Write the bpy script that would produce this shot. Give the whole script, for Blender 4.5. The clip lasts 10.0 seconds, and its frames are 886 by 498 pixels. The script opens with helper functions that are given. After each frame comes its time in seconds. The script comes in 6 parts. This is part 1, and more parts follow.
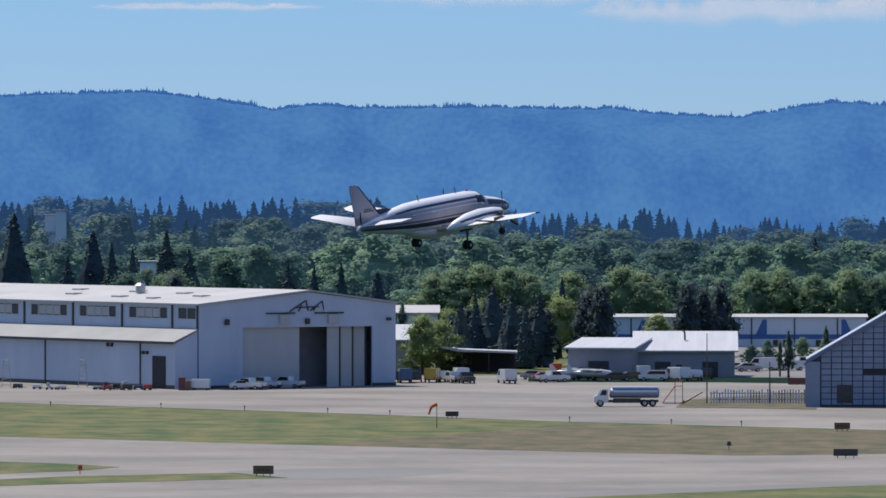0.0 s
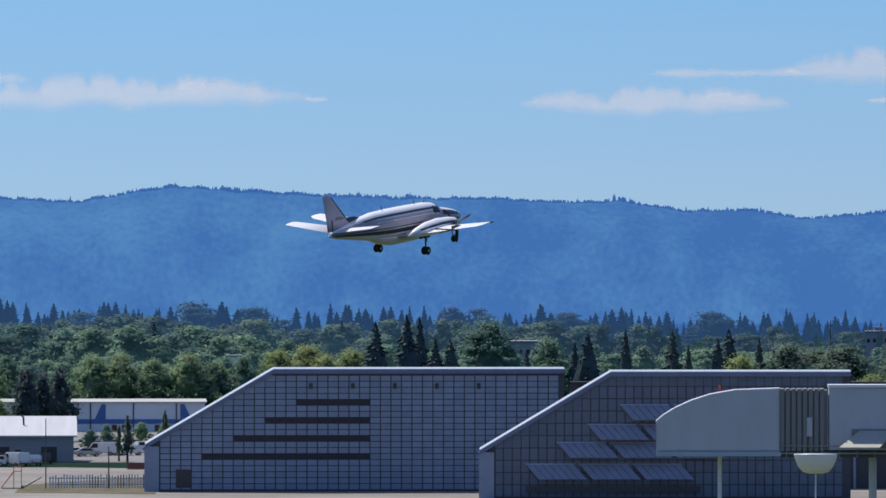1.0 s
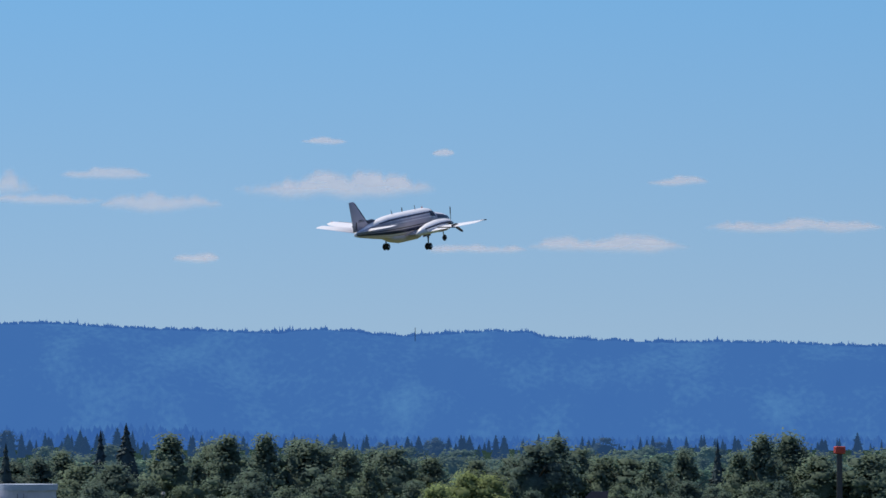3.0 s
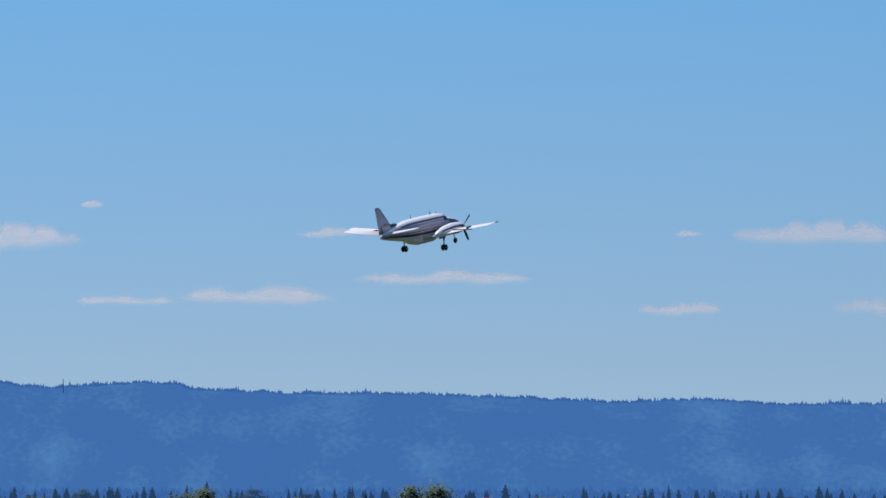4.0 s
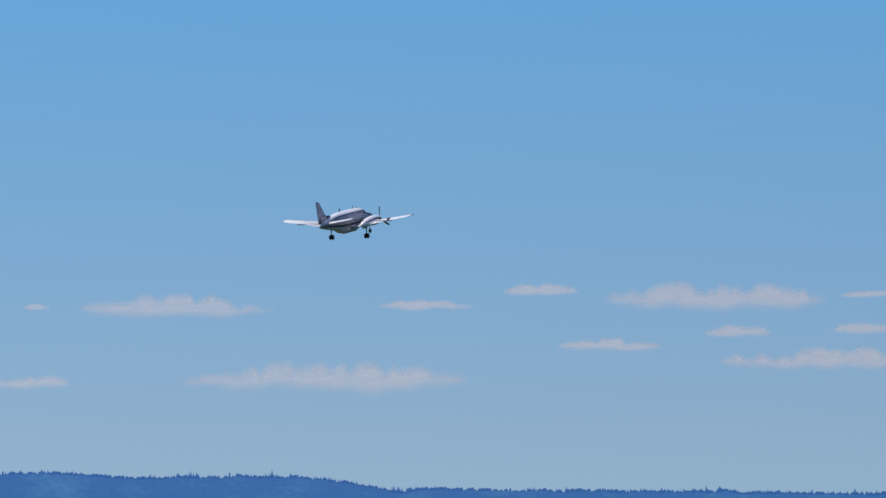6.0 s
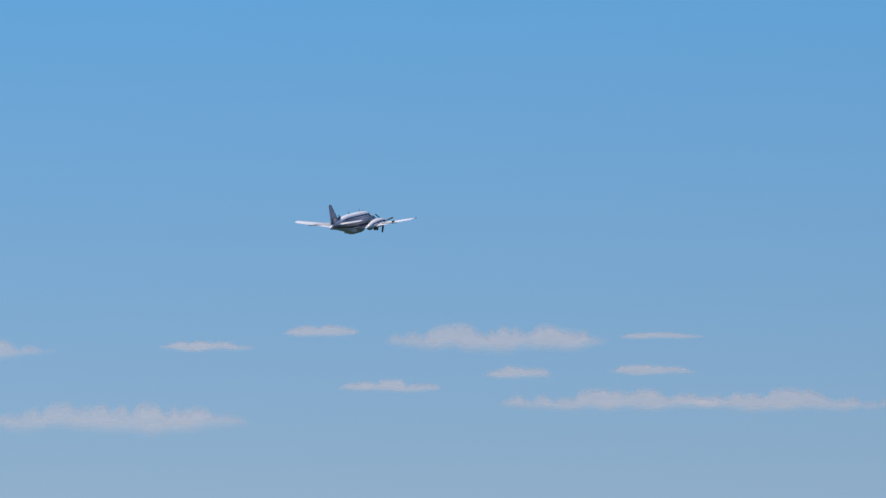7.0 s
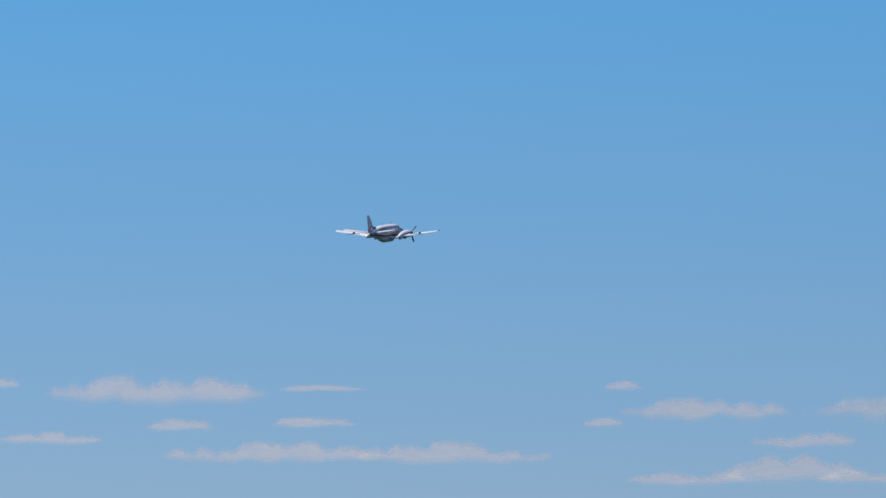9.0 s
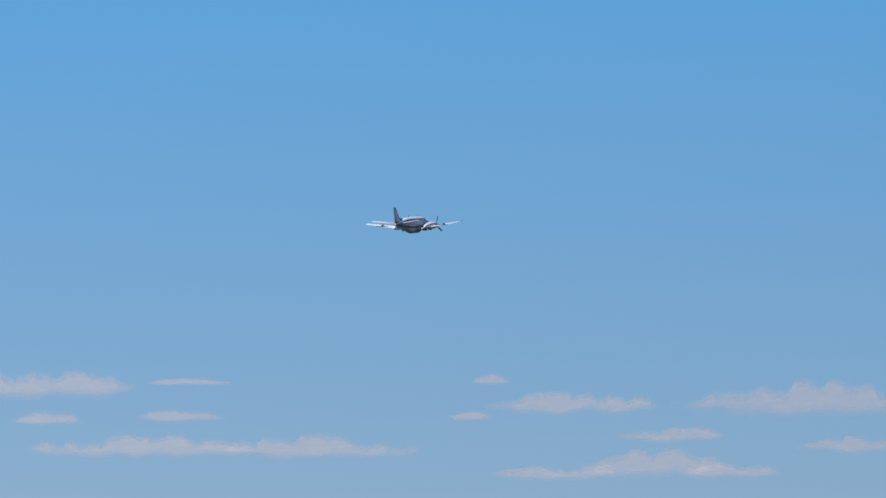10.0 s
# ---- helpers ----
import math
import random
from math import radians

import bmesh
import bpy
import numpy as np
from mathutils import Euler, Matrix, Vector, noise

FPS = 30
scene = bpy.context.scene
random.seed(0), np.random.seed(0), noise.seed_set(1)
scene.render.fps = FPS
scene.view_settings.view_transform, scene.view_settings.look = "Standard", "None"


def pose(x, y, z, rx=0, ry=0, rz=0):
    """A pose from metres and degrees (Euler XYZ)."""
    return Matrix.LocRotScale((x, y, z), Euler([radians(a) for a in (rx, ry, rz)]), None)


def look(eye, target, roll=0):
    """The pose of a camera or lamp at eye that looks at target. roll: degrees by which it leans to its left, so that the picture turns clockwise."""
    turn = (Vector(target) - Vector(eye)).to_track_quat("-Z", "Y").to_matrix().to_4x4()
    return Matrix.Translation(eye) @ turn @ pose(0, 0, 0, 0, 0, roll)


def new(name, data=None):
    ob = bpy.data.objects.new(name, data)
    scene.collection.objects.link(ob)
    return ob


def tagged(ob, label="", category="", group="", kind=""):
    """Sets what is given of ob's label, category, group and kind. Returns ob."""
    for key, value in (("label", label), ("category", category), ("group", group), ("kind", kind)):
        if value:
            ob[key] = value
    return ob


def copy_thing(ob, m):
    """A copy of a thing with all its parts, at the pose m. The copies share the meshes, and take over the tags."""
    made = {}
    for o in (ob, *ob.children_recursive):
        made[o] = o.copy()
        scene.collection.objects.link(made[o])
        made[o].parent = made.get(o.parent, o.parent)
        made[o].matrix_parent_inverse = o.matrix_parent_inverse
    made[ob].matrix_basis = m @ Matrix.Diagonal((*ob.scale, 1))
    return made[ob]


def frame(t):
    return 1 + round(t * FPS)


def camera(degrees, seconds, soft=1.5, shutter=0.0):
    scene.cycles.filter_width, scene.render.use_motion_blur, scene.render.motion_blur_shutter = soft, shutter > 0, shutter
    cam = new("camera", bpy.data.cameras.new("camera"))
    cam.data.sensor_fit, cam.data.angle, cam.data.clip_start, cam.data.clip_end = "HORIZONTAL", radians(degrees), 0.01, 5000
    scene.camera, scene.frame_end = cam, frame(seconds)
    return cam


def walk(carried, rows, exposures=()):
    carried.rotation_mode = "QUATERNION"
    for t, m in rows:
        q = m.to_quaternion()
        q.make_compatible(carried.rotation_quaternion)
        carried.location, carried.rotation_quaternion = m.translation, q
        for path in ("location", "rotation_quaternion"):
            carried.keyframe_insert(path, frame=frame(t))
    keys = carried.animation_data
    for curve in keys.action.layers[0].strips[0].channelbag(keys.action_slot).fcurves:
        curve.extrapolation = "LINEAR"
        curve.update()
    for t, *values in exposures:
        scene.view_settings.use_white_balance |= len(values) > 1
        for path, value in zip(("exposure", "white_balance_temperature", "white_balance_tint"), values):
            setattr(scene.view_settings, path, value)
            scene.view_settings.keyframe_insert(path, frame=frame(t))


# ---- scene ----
EYE = 31.5
cam = camera(7.0, 10.0, soft=1.6)
walk(cam, [
    (0.0, pose(0, 0, EYE, 89.504, 0, 0)), (0.5, pose(0, 0, EYE, 89.882, 0, -2.874)),
    (1.0, pose(0, 0, EYE, 90.175, 0, -5.226)), (1.5, pose(0, 0, EYE, 90.292, 0, -7.261)),
    (2.0, pose(0, 0, EYE, 90.531, 0, -9.241)), (2.5, pose(0, 0, EYE, 90.846, 0, -10.920)),
    (3.0, pose(0, 0, EYE, 91.073, 0, -12.764)), (3.2, pose(0, 0, EYE, 91.184, 0, -13.446)),
    (4.3, pose(0, 0, EYE, 91.578, 0, -16.287)), (4.5, pose(0, 0, EYE, 91.642, 0, -16.821)),
    (5.0, pose(0, 0, EYE, 91.852, 0, -18.049)), (5.5, pose(0, 0, EYE, 91.979, 0, -19.289)),
    (6.0, pose(0, 0, EYE, 92.064, 0, -20.697)), (6.2, pose(0, 0, EYE, 92.093, 0, -21.088)),
    (7.3, pose(0, 0, EYE, 92.504, 0, -22.897)), (7.5, pose(0, 0, EYE, 92.569, 0, -23.200)),
    (8.0, pose(0, 0, EYE, 92.685, 0, -23.983)), (8.5, pose(0, 0, EYE, 92.766, 0, -24.586)),
    (9.0, pose(0, 0, EYE, 92.805, 0, -25.113)), (9.5, pose(0, 0, EYE, 92.782, 0, -25.676)),
    (10.0, pose(0, 0, EYE, 92.756, 0, -26.160)),
], [(0.0, 0.0), (1.5, 0.07), (2.0, 0.01), (2.5, -0.06), (3.0, -0.06), (4.5, -0.04), (5.0, -0.03), (5.5, -0.17), (6.0, -0.17), (10.0, -0.13)])

# ---- light: afternoon sun ahead of the viewer, high, a little to the west ----
SUN_AZ, SUN_EL = -36.0, 58.0
world = bpy.data.worlds.new("world")
scene.world = world
world.use_nodes = True
wn, wl = world.node_tree.nodes, world.node_tree.links
sky = wn.new("ShaderNodeTexSky")
sky.sky_type, sky.sun_disc = "NISHITA", False
sky.sun_elevation, sky.sun_rotation = radians(SUN_EL), radians(SUN_AZ)
sky.air_density, sky.dust_density, sky.ozone_density, sky.altitude = 1.0, 0.0, 1.8, 0
coord, stretch = wn.new("ShaderNodeTexCoord"), wn.new("ShaderNodeMapping")
stretch.inputs["Scale"].default_value = (1, 1, 2.6)
stretch.inputs["Location"].default_value = (0, 0, 0.26)
wl.new(coord.outputs["Generated"], stretch.inputs["Vector"])
wl.new(stretch.outputs["Vector"], sky.inputs["Vector"])
# the air is paler and greyer towards the horizon, a deeper blue above
split, climb, shade, veil = wn.new("ShaderNodeSeparateXYZ"), wn.new("ShaderNodeMapRange"), wn.new("ShaderNodeMix"), wn.new("ShaderNodeMix")
wl.new(coord.outputs["Generated"], split.inputs[0])
wl.new(split.outputs["Z"], climb.inputs["Value"])
climb.inputs["From Min"].default_value, climb.inputs["From Max"].default_value = 0.008, 0.082
shade.data_type = veil.data_type = "RGBA"
shade.inputs["A"].default_value, shade.inputs["B"].default_value = (0.935, 0.88, 0.748, 1), (0.565, 1.03, 1.09, 1)
wl.new(climb.outputs["Result"], shade.inputs["Factor"])
veil.blend_type = "MULTIPLY"
veil.inputs["Factor"].default_value = 1.0
wl.new(sky.outputs["Color"], veil.inputs["A"])
high, dome = wn.new("ShaderNodeMapRange"), wn.new("ShaderNodeMix")
wl.new(split.outputs["Z"], high.inputs["Value"])
high.inputs["From Min"].default_value, high.inputs["From Max"].default_value = 0.1, 0.3
dome.data_type = "RGBA"
dome.inputs["B"].default_value = (1.0, 0.96, 1.06, 1)
wl.new(high.outputs["Result"], dome.inputs["Factor"])
wl.new(shade.outputs["Result"], dome.inputs["A"])
wl.new(dome.outputs["Result"], veil.inputs["B"])
wl.new(veil.outputs["Result"], wn["Background"].inputs["Color"])
wn["Background"].inputs["Strength"].default_value = 0.15
sun = new("sun", bpy.data.lights.new("sun", "SUN"))
sun.data.energy, sun.data.angle, sun.data.color = 4.7, radians(0.53), (1.0, 0.95, 0.87)
sun_way = Vector((math.sin(radians(SUN_AZ)) * math.cos(radians(SUN_EL)), math.cos(radians(SUN_AZ)) * math.cos(radians(SUN_EL)), math.sin(radians(SUN_EL))))
sun.matrix_world = look(sun_way * 100, (0, 0, 0))
scene.view_settings.exposure = 0.0

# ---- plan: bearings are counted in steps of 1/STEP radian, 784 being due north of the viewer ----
STEP = 12817.0


def spot(u, d, z=0.0):
    """The place at bearing u and distance d from the viewer."""
    a = (u - 784) / STEP
    return Vector((d * math.sin(a), d * math.cos(a), z))


def reach(v):
    """How far off the flat ground lies at the dip v, 330 being level."""
    return EYE * STEP / (v - 330)


def rise(v, d):
    """The height of what is seen at the dip v and the distance d."""
    return EYE - (v - 330) / STEP * d


def face(u):
    """The turn about z that makes a thing's -y side look at the viewer."""
    return -math.degrees((u - 784) / STEP)


# ---- materials ----
def material(name, colour, rough=0.6, metal=0.0, second=None, scale=1.0, fine=None, bump=0.0, vary=0.0, coat=0.0, stretch=(1, 1, 1), spread=0.25):
    m = bpy.data.materials.new(name)
    m.use_nodes = True
    n, l = m.node_tree.nodes, m.node_tree.links
    b = n["Principled BSDF"]
    b.inputs["Roughness"].default_value, b.inputs["Metallic"].default_value = rough, metal
    b.inputs["Coat Weight"].default_value = coat
    b.inputs["Base Color"].default_value = (*colour, 1)
    if second is None and not vary and not bump:
        return m
    co = n.new("ShaderNodeTexCoord")
    mp = n.new("ShaderNodeMapping")
    mp.inputs["Scale"].default_value = stretch
    l.new(co.outputs["Object"], mp.inputs["Vector"])
    out = None
    if second is not None:
        big = n.new("ShaderNodeTexNoise")
        big.inputs["Scale"].default_value, big.inputs["Detail"].default_value = scale, 6
        small = n.new("ShaderNodeTexNoise")
        small.inputs["Scale"].default_value, small.inputs["Detail"].default_value = fine or scale * 9, 4
        add = n.new("ShaderNodeMath")
        add.operation = "MULTIPLY_ADD"
        add.inputs[1].default_value = 0.35
        for t in (big, small):
            l.new(mp.outputs["Vector"], t.inputs["Vector"])
        l.new(small.outputs["Fac"], add.inputs[0])
        l.new(big.outputs["Fac"], add.inputs[2])
        rng = n.new("ShaderNodeMapRange")
        rng.inputs["From Min"].default_value, rng.inputs["From Max"].default_value = 0.67 - spread, 0.67 + spread
        l.new(add.outputs[0], rng.inputs["Value"])
        mix = n.new("ShaderNodeMix")
        mix.data_type = "RGBA"
        mix.inputs["A"].default_value, mix.inputs["B"].default_value = (*colour, 1), (*second, 1)
        l.new(rng.outputs["Result"], mix.inputs["Factor"])
        out = mix.outputs["Result"]
        if bump:
            bp = n.new("ShaderNodeBump")
            bp.inputs["Strength"].default_value, bp.inputs["Distance"].default_value = bump, 0.05
            l.new(small.outputs["Fac"], bp.inputs["Height"])
            l.new(bp.outputs["Normal"], b.inputs["Normal"])
    if vary:
        info = n.new("ShaderNodeObjectInfo")
        geo = n.new("ShaderNodeNewGeometry")
        both = n.new("ShaderNodeMath")
        both.operation = "ADD"
        l.new(info.outputs["Random"], both.inputs[0])
        l.new(geo.outputs["Random Per Island"], both.inputs[1])
        hsv = n.new("ShaderNodeHueSaturation")
        r2 = n.new("ShaderNodeMapRange")
        r2.inputs["From Max"].default_value = 2.0
        r2.inputs["To Min"].default_value, r2.inputs["To Max"].default_value = 1 - vary, 1 + vary
        l.new(both.outputs[0], r2.inputs["Value"])
        l.new(r2.outputs["Result"], hsv.inputs["Value"])
        if out is None:
            hsv.inputs["Color"].default_value = (*colour, 1)
        else:
            l.new(out, hsv.inputs["Color"])
        out = hsv.outputs["Color"]
    if out is not None:
        l.new(out, b.inputs["Base Color"])
    return m


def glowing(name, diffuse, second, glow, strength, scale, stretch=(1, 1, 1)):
    """The far backdrop: a surface with the air's haze painted in as emission."""
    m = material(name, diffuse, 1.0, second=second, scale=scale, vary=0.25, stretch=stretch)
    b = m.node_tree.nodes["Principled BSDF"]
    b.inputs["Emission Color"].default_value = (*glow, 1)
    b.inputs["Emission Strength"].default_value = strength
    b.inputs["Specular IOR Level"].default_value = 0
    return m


WHITE_PAINT = material("white_aircraft_paint", (0.84, 0.82, 0.82), 0.35, second=(0.77, 0.75, 0.75), scale=0.6, coat=0.1)
# lilac grey: the livery's tone with part of the side's shade in it
SIDE_GREY = material("grey_side_paint_shade", (0.4, 0.365, 0.425), 0.35, second=(0.335, 0.305, 0.36), scale=0.7, fine=5, coat=0.1)
BELLY_GREY = material("stained_belly_paint", (0.74, 0.655, 0.62), 0.5, second=(0.58, 0.51, 0.48), scale=0.9, fine=5, stretch=(0.4, 1, 1))
DARK_STRIPE = material("dark_stripe_paint", (0.02, 0.022, 0.04), 0.3, second=(0.035, 0.03, 0.05), scale=2, coat=0.3)
RED_STRIPE = material("maroon_stripe_paint", (0.16, 0.03, 0.03), 0.3, second=(0.12, 0.025, 0.03), scale=2, coat=0.3)
BOOT = material("deicing_boot_rubber", (0.015, 0.015, 0.018), 0.7, second=(0.03, 0.03, 0.03), scale=3)
TYRE = material("tyre_rubber", (0.014, 0.014, 0.015), 0.85, second=(0.03, 0.029, 0.028), scale=4)
BARE_METAL = material("bare_metal", (0.5, 0.5, 0.52), 0.35, 0.9, second=(0.4, 0.4, 0.42), scale=3)
DARK_METAL = material("dark_metal", (0.05, 0.05, 0.055), 0.5, 0.3, second=(0.08, 0.075, 0.07), scale=3)
GLASS = material("tinted_glass", (0.012, 0.014, 0.018), 0.08, second=(0.02, 0.022, 0.026), scale=1)
WALL_WHITE = material("white_metal_cladding", (0.68, 0.71, 0.77), 0.6, second=(0.6, 0.63, 0.69), scale=0.25, fine=3, stretch=(1, 1, 0.25), bump=0.1)
ROOF_WHITE = material("white_roof_membrane", (0.48, 0.47, 0.46), 0.7, second=(0.37, 0.36, 0.35), scale=0.12, fine=2)
DOOR_BEIGE = material("beige_hangar_door", (0.5, 0.5, 0.5), 0.6, second=(0.42, 0.42, 0.41), scale=0.4, fine=4, stretch=(1, 1, 0.2))
# near-black tone for the shade inside openings and under the canopy
DARK_INSIDE = material("interior_shade", (0.05, 0.05, 0.055), 0.9, second=(0.035, 0.035, 0.04), scale=1)
GRE_PANEL = material("grey_acoustic_panel", (0.2, 0.248, 0.335), 0.5, 0.1, second=(0.255, 0.31, 0.405), scale=0.5, fine=4, vary=0.14)
GRE_DARK = material("dark_acoustic_panel", (0.1, 0.128, 0.175), 0.5, 0.1, second=(0.135, 0.165, 0.22), scale=0.5, fine=4, vary=0.14)
GRE_FRAME = material("grey_steel_frame", (0.06, 0.062, 0.07), 0.6, 0.2, second=(0.08, 0.08, 0.088), scale=1)
GRE_CAP = material("pale_metal_coping", (0.42, 0.48, 0.57), 0.6, 0.0, second=(0.34, 0.4, 0.48), scale=0.6)
# blue-grey that stands for the coping's front in shade
GRE_CAP_SHADE = material("coping_front_shade", (0.15, 0.19, 0.3), 0.6, second=(0.12, 0.155, 0.25), scale=0.6)
GRE_SLAB = material("light_grey_baffle", (0.4, 0.43, 0.47), 0.5, 0.2, second=(0.26, 0.28, 0.32), scale=0.8, vary=0.08)
CONCRETE = material("pale_concrete", (0.262, 0.234, 0.204), 0.85, second=(0.165, 0.147, 0.128), scale=0.09, fine=1.1, stretch=(0.35, 0.5, 1), spread=0.15)
ASPHALT = material("worn_asphalt", (0.21, 0.2, 0.19), 0.9, second=(0.16, 0.152, 0.146), scale=0.03, fine=0.5, stretch=(0.3, 1, 1))
GRASS = material("mown_grass", (0.028, 0.068, 0.006), 0.95, second=(0.155, 0.135, 0.04), scale=0.5, fine=2.6, stretch=(0.3, 0.22, 1), bump=0.4, spread=0.16)
DRY_GRASS = material("dry_grass", (0.15, 0.108, 0.058), 0.95, second=(0.055, 0.06, 0.018), scale=0.5, fine=3.0, stretch=(0.5, 0.22, 1), bump=0.4, spread=0.18)
PLAIN = material("plain_ground", (0.012, 0.03, 0.025), 0.95, second=(0.025, 0.045, 0.03), scale=0.01, fine=0.1)
PLAIN.node_tree.nodes["Principled BSDF"].inputs["Specular IOR Level"].default_value = 0
ORANGE = material("orange_cloth", (0.75, 0.16, 0.04), 0.8, second=(0.6, 0.13, 0.04), scale=3)
RED = material("red_paint", (0.5, 0.05, 0.03), 0.5, second=(0.4, 0.05, 0.03), scale=3)
BLUE = material("blue_paint", (0.04, 0.12, 0.32), 0.4, second=(0.05, 0.14, 0.36), scale=3)
YELLOW = material("yellow_paint", (0.6, 0.38, 0.04), 0.6, second=(0.5, 0.3, 0.04), scale=3)
BARK = material("bark", (0.09, 0.07, 0.05), 0.95, second=(0.05, 0.04, 0.03), scale=2)


def foliage(name, tones, share=0.45, mottle=0.5, fine=2.2, speck=0.16):
    """Leaves in three tones: each tree takes its own, mottled within the crown and from spray to spray."""
    m = bpy.data.materials.new(name)
    m.use_nodes = True
    n, l = m.node_tree.nodes, m.node_tree.links
    b, out = n["Principled BSDF"], n["Material Output"]
    b.inputs["Roughness"].default_value, b.inputs["Specular IOR Level"].default_value = 0.75, 0.2
    info, tint, geo, co = n.new("ShaderNodeObjectInfo"), n.new("ShaderNodeAttribute"), n.new("ShaderNodeNewGeometry"), n.new("ShaderNodeTexCoord")
    tint.attribute_name = "tint"
    ramp, which = n.new("ShaderNodeValToRGB"), n.new("ShaderNodeMath")
    which.operation = "ADD"
    wrap = n.new("ShaderNodeMath")
    wrap.operation = "FRACT"
    l.new(info.outputs["Random"], which.inputs[0])
    l.new(tint.outputs["Fac"], which.inputs[1])
    l.new(which.outputs[0], wrap.inputs[0])
    l.new(wrap.outputs[0], ramp.inputs["Fac"])
    ramp.color_ramp.elements[0].color, ramp.color_ramp.elements[1].color = (*tones[0], 1), (*tones[2], 1)
    ramp.color_ramp.elements.new(0.5).color = (*tones[1], 1)
    clump, leaf = n.new("ShaderNodeTexNoise"), n.new("ShaderNodeTexNoise")
    clump.inputs["Scale"].default_value, clump.inputs["Detail"].default_value = fine * 0.14, 3
    leaf.inputs["Scale"].default_value, leaf.inputs["Detail"].default_value = fine, 3
    for x in (clump, leaf):
        l.new(co.outputs["Object"], x.inputs["Vector"])
    total = n.new("ShaderNodeMath")
    total.operation = "MULTIPLY_ADD"
    total.inputs[1].default_value = 0.5
    l.new(leaf.outputs["Fac"], total.inputs[0])
    l.new(clump.outputs["Fac"], total.inputs[2])
    span = n.new("ShaderNodeMapRange")
    span.inputs["From Min"].default_value, span.inputs["From Max"].default_value = 0.5, 1.0
    span.inputs["To Min"].default_value, span.inputs["To Max"].default_value = 1 - mottle, 1 + mottle
    l.new(total.outputs[0], span.inputs["Value"])
    spray = n.new("ShaderNodeMapRange")
    spray.inputs["To Min"].default_value, spray.inputs["To Max"].default_value = 1 - speck, 1 + speck
    l.new(geo.outputs["Random Per Island"], spray.inputs["Value"])
    both, hsv = n.new("ShaderNodeMath"), n.new("ShaderNodeHueSaturation")
    both.operation = "MULTIPLY"
    l.new(span.outputs["Result"], both.inputs[0])
    l.new(spray.outputs["Result"], both.inputs[1])
    l.new(both.outputs[0], hsv.inputs["Value"])
    l.new(ramp.outputs["Color"], hsv.inputs["Color"])
    l.new(hsv.outputs["Color"], b.inputs["Base Color"])
    t, mix = n.new("ShaderNodeBsdfTranslucent"), n.new("ShaderNodeMixShader")
    mix.inputs["Fac"].default_value = share
    l.new(hsv.outputs["Color"], t.inputs["Color"])
    l.new(b.outputs[0], mix.inputs[1])
    l.new(t.outputs[0], mix.inputs[2])
    l.new(mix.outputs[0], out.inputs["Surface"])
    return m


# most tones lean blue and pale, with the air's haze put into them
LEAF = {
    "broadleaf": foliage("broadleaf_green", [(0.11, 0.2, 0.165), (0.155, 0.26, 0.18), (0.21, 0.32, 0.19)], 0.55, 0.4),
    "poplar": foliage("poplar_green", [(0.115, 0.17, 0.135), (0.145, 0.205, 0.15), (0.18, 0.24, 0.155)], 0.55, 0.4),
    "spring": foliage("yellow_green_leaf", [(0.24, 0.31, 0.12), (0.28, 0.34, 0.14), (0.31, 0.36, 0.16)], 0.55, 0.35),
    "bright": foliage("bright_broadleaf_green", [(0.23, 0.33, 0.19), (0.26, 0.36, 0.2), (0.29, 0.38, 0.2)], 0.55, 0.35),
    "conifer": foliage("dark_conifer_needles", [(0.05, 0.078, 0.088), (0.06, 0.088, 0.09), (0.07, 0.098, 0.09)], 0.3),
}


# ---- mesh helpers ----
def part(name, bm, mat, parent=None, label="", smooth=False, m=None):
    """Links a bmesh as ONE mesh object under a thing or a part."""
    me = bpy.data.meshes.new(name)
    bmesh.ops.recalc_face_normals(bm, faces=bm.faces)
    bm.to_mesh(me)
    bm.free()
    for x in mat if isinstance(mat, (list, tuple)) else (mat,):
        me.materials.append(x)
    if smooth:
        for p in me.polygons:
            p.use_smooth = True
    ob = new(name, me)
    if parent is not None:
        ob.parent = parent
    if m is not None:
        ob.matrix_basis = m
    if label:
        ob["label"] = label
    return ob


def thing(name, m, label, category, group="", kind=""):
    ob = new(name)
    ob.empty_display_size = 0.5
    ob.matrix_basis = m
    return tagged(ob, label, category, group, kind)


def box(bm, x0, x1, y0, y1, z0, z1, bevel=0.0, m=None):
    mm = Matrix.Translation(((x0 + x1) / 2, (y0 + y1) / 2, (z0 + z1) / 2)) @ Matrix.Diagonal((x1 - x0, y1 - y0, z1 - z0, 1))
    r = bmesh.ops.create_cube(bm, size=1, matrix=mm if m is None else m @ mm)
    if bevel:
        es = list({e for v in r["verts"] for e in v.link_edges})
        bmesh.ops.bevel(bm, geom=es, offset=bevel, segments=2, affect="EDGES", profile=0.5)
    return bm


def boxes(*specs):
    bm = bmesh.new()
    for s in specs:
        box(bm, *s)
    return bm


def rod(bm, p, q, r0, r1=None, seg=8):
    p, q = Vector(p), Vector(q)
    d = q - p
    m = Matrix.Translation((p + q) / 2) @ d.to_track_quat("Z", "Y").to_matrix().to_4x4()
    bmesh.ops.create_cone(bm, cap_ends=True, segments=seg, radius1=r0, radius2=r0 if r1 is None else r1, depth=d.length, matrix=m)
    return bm


def rods(*specs):
    bm = bmesh.new()
    for s in specs:
        rod(bm, *s)
    return bm


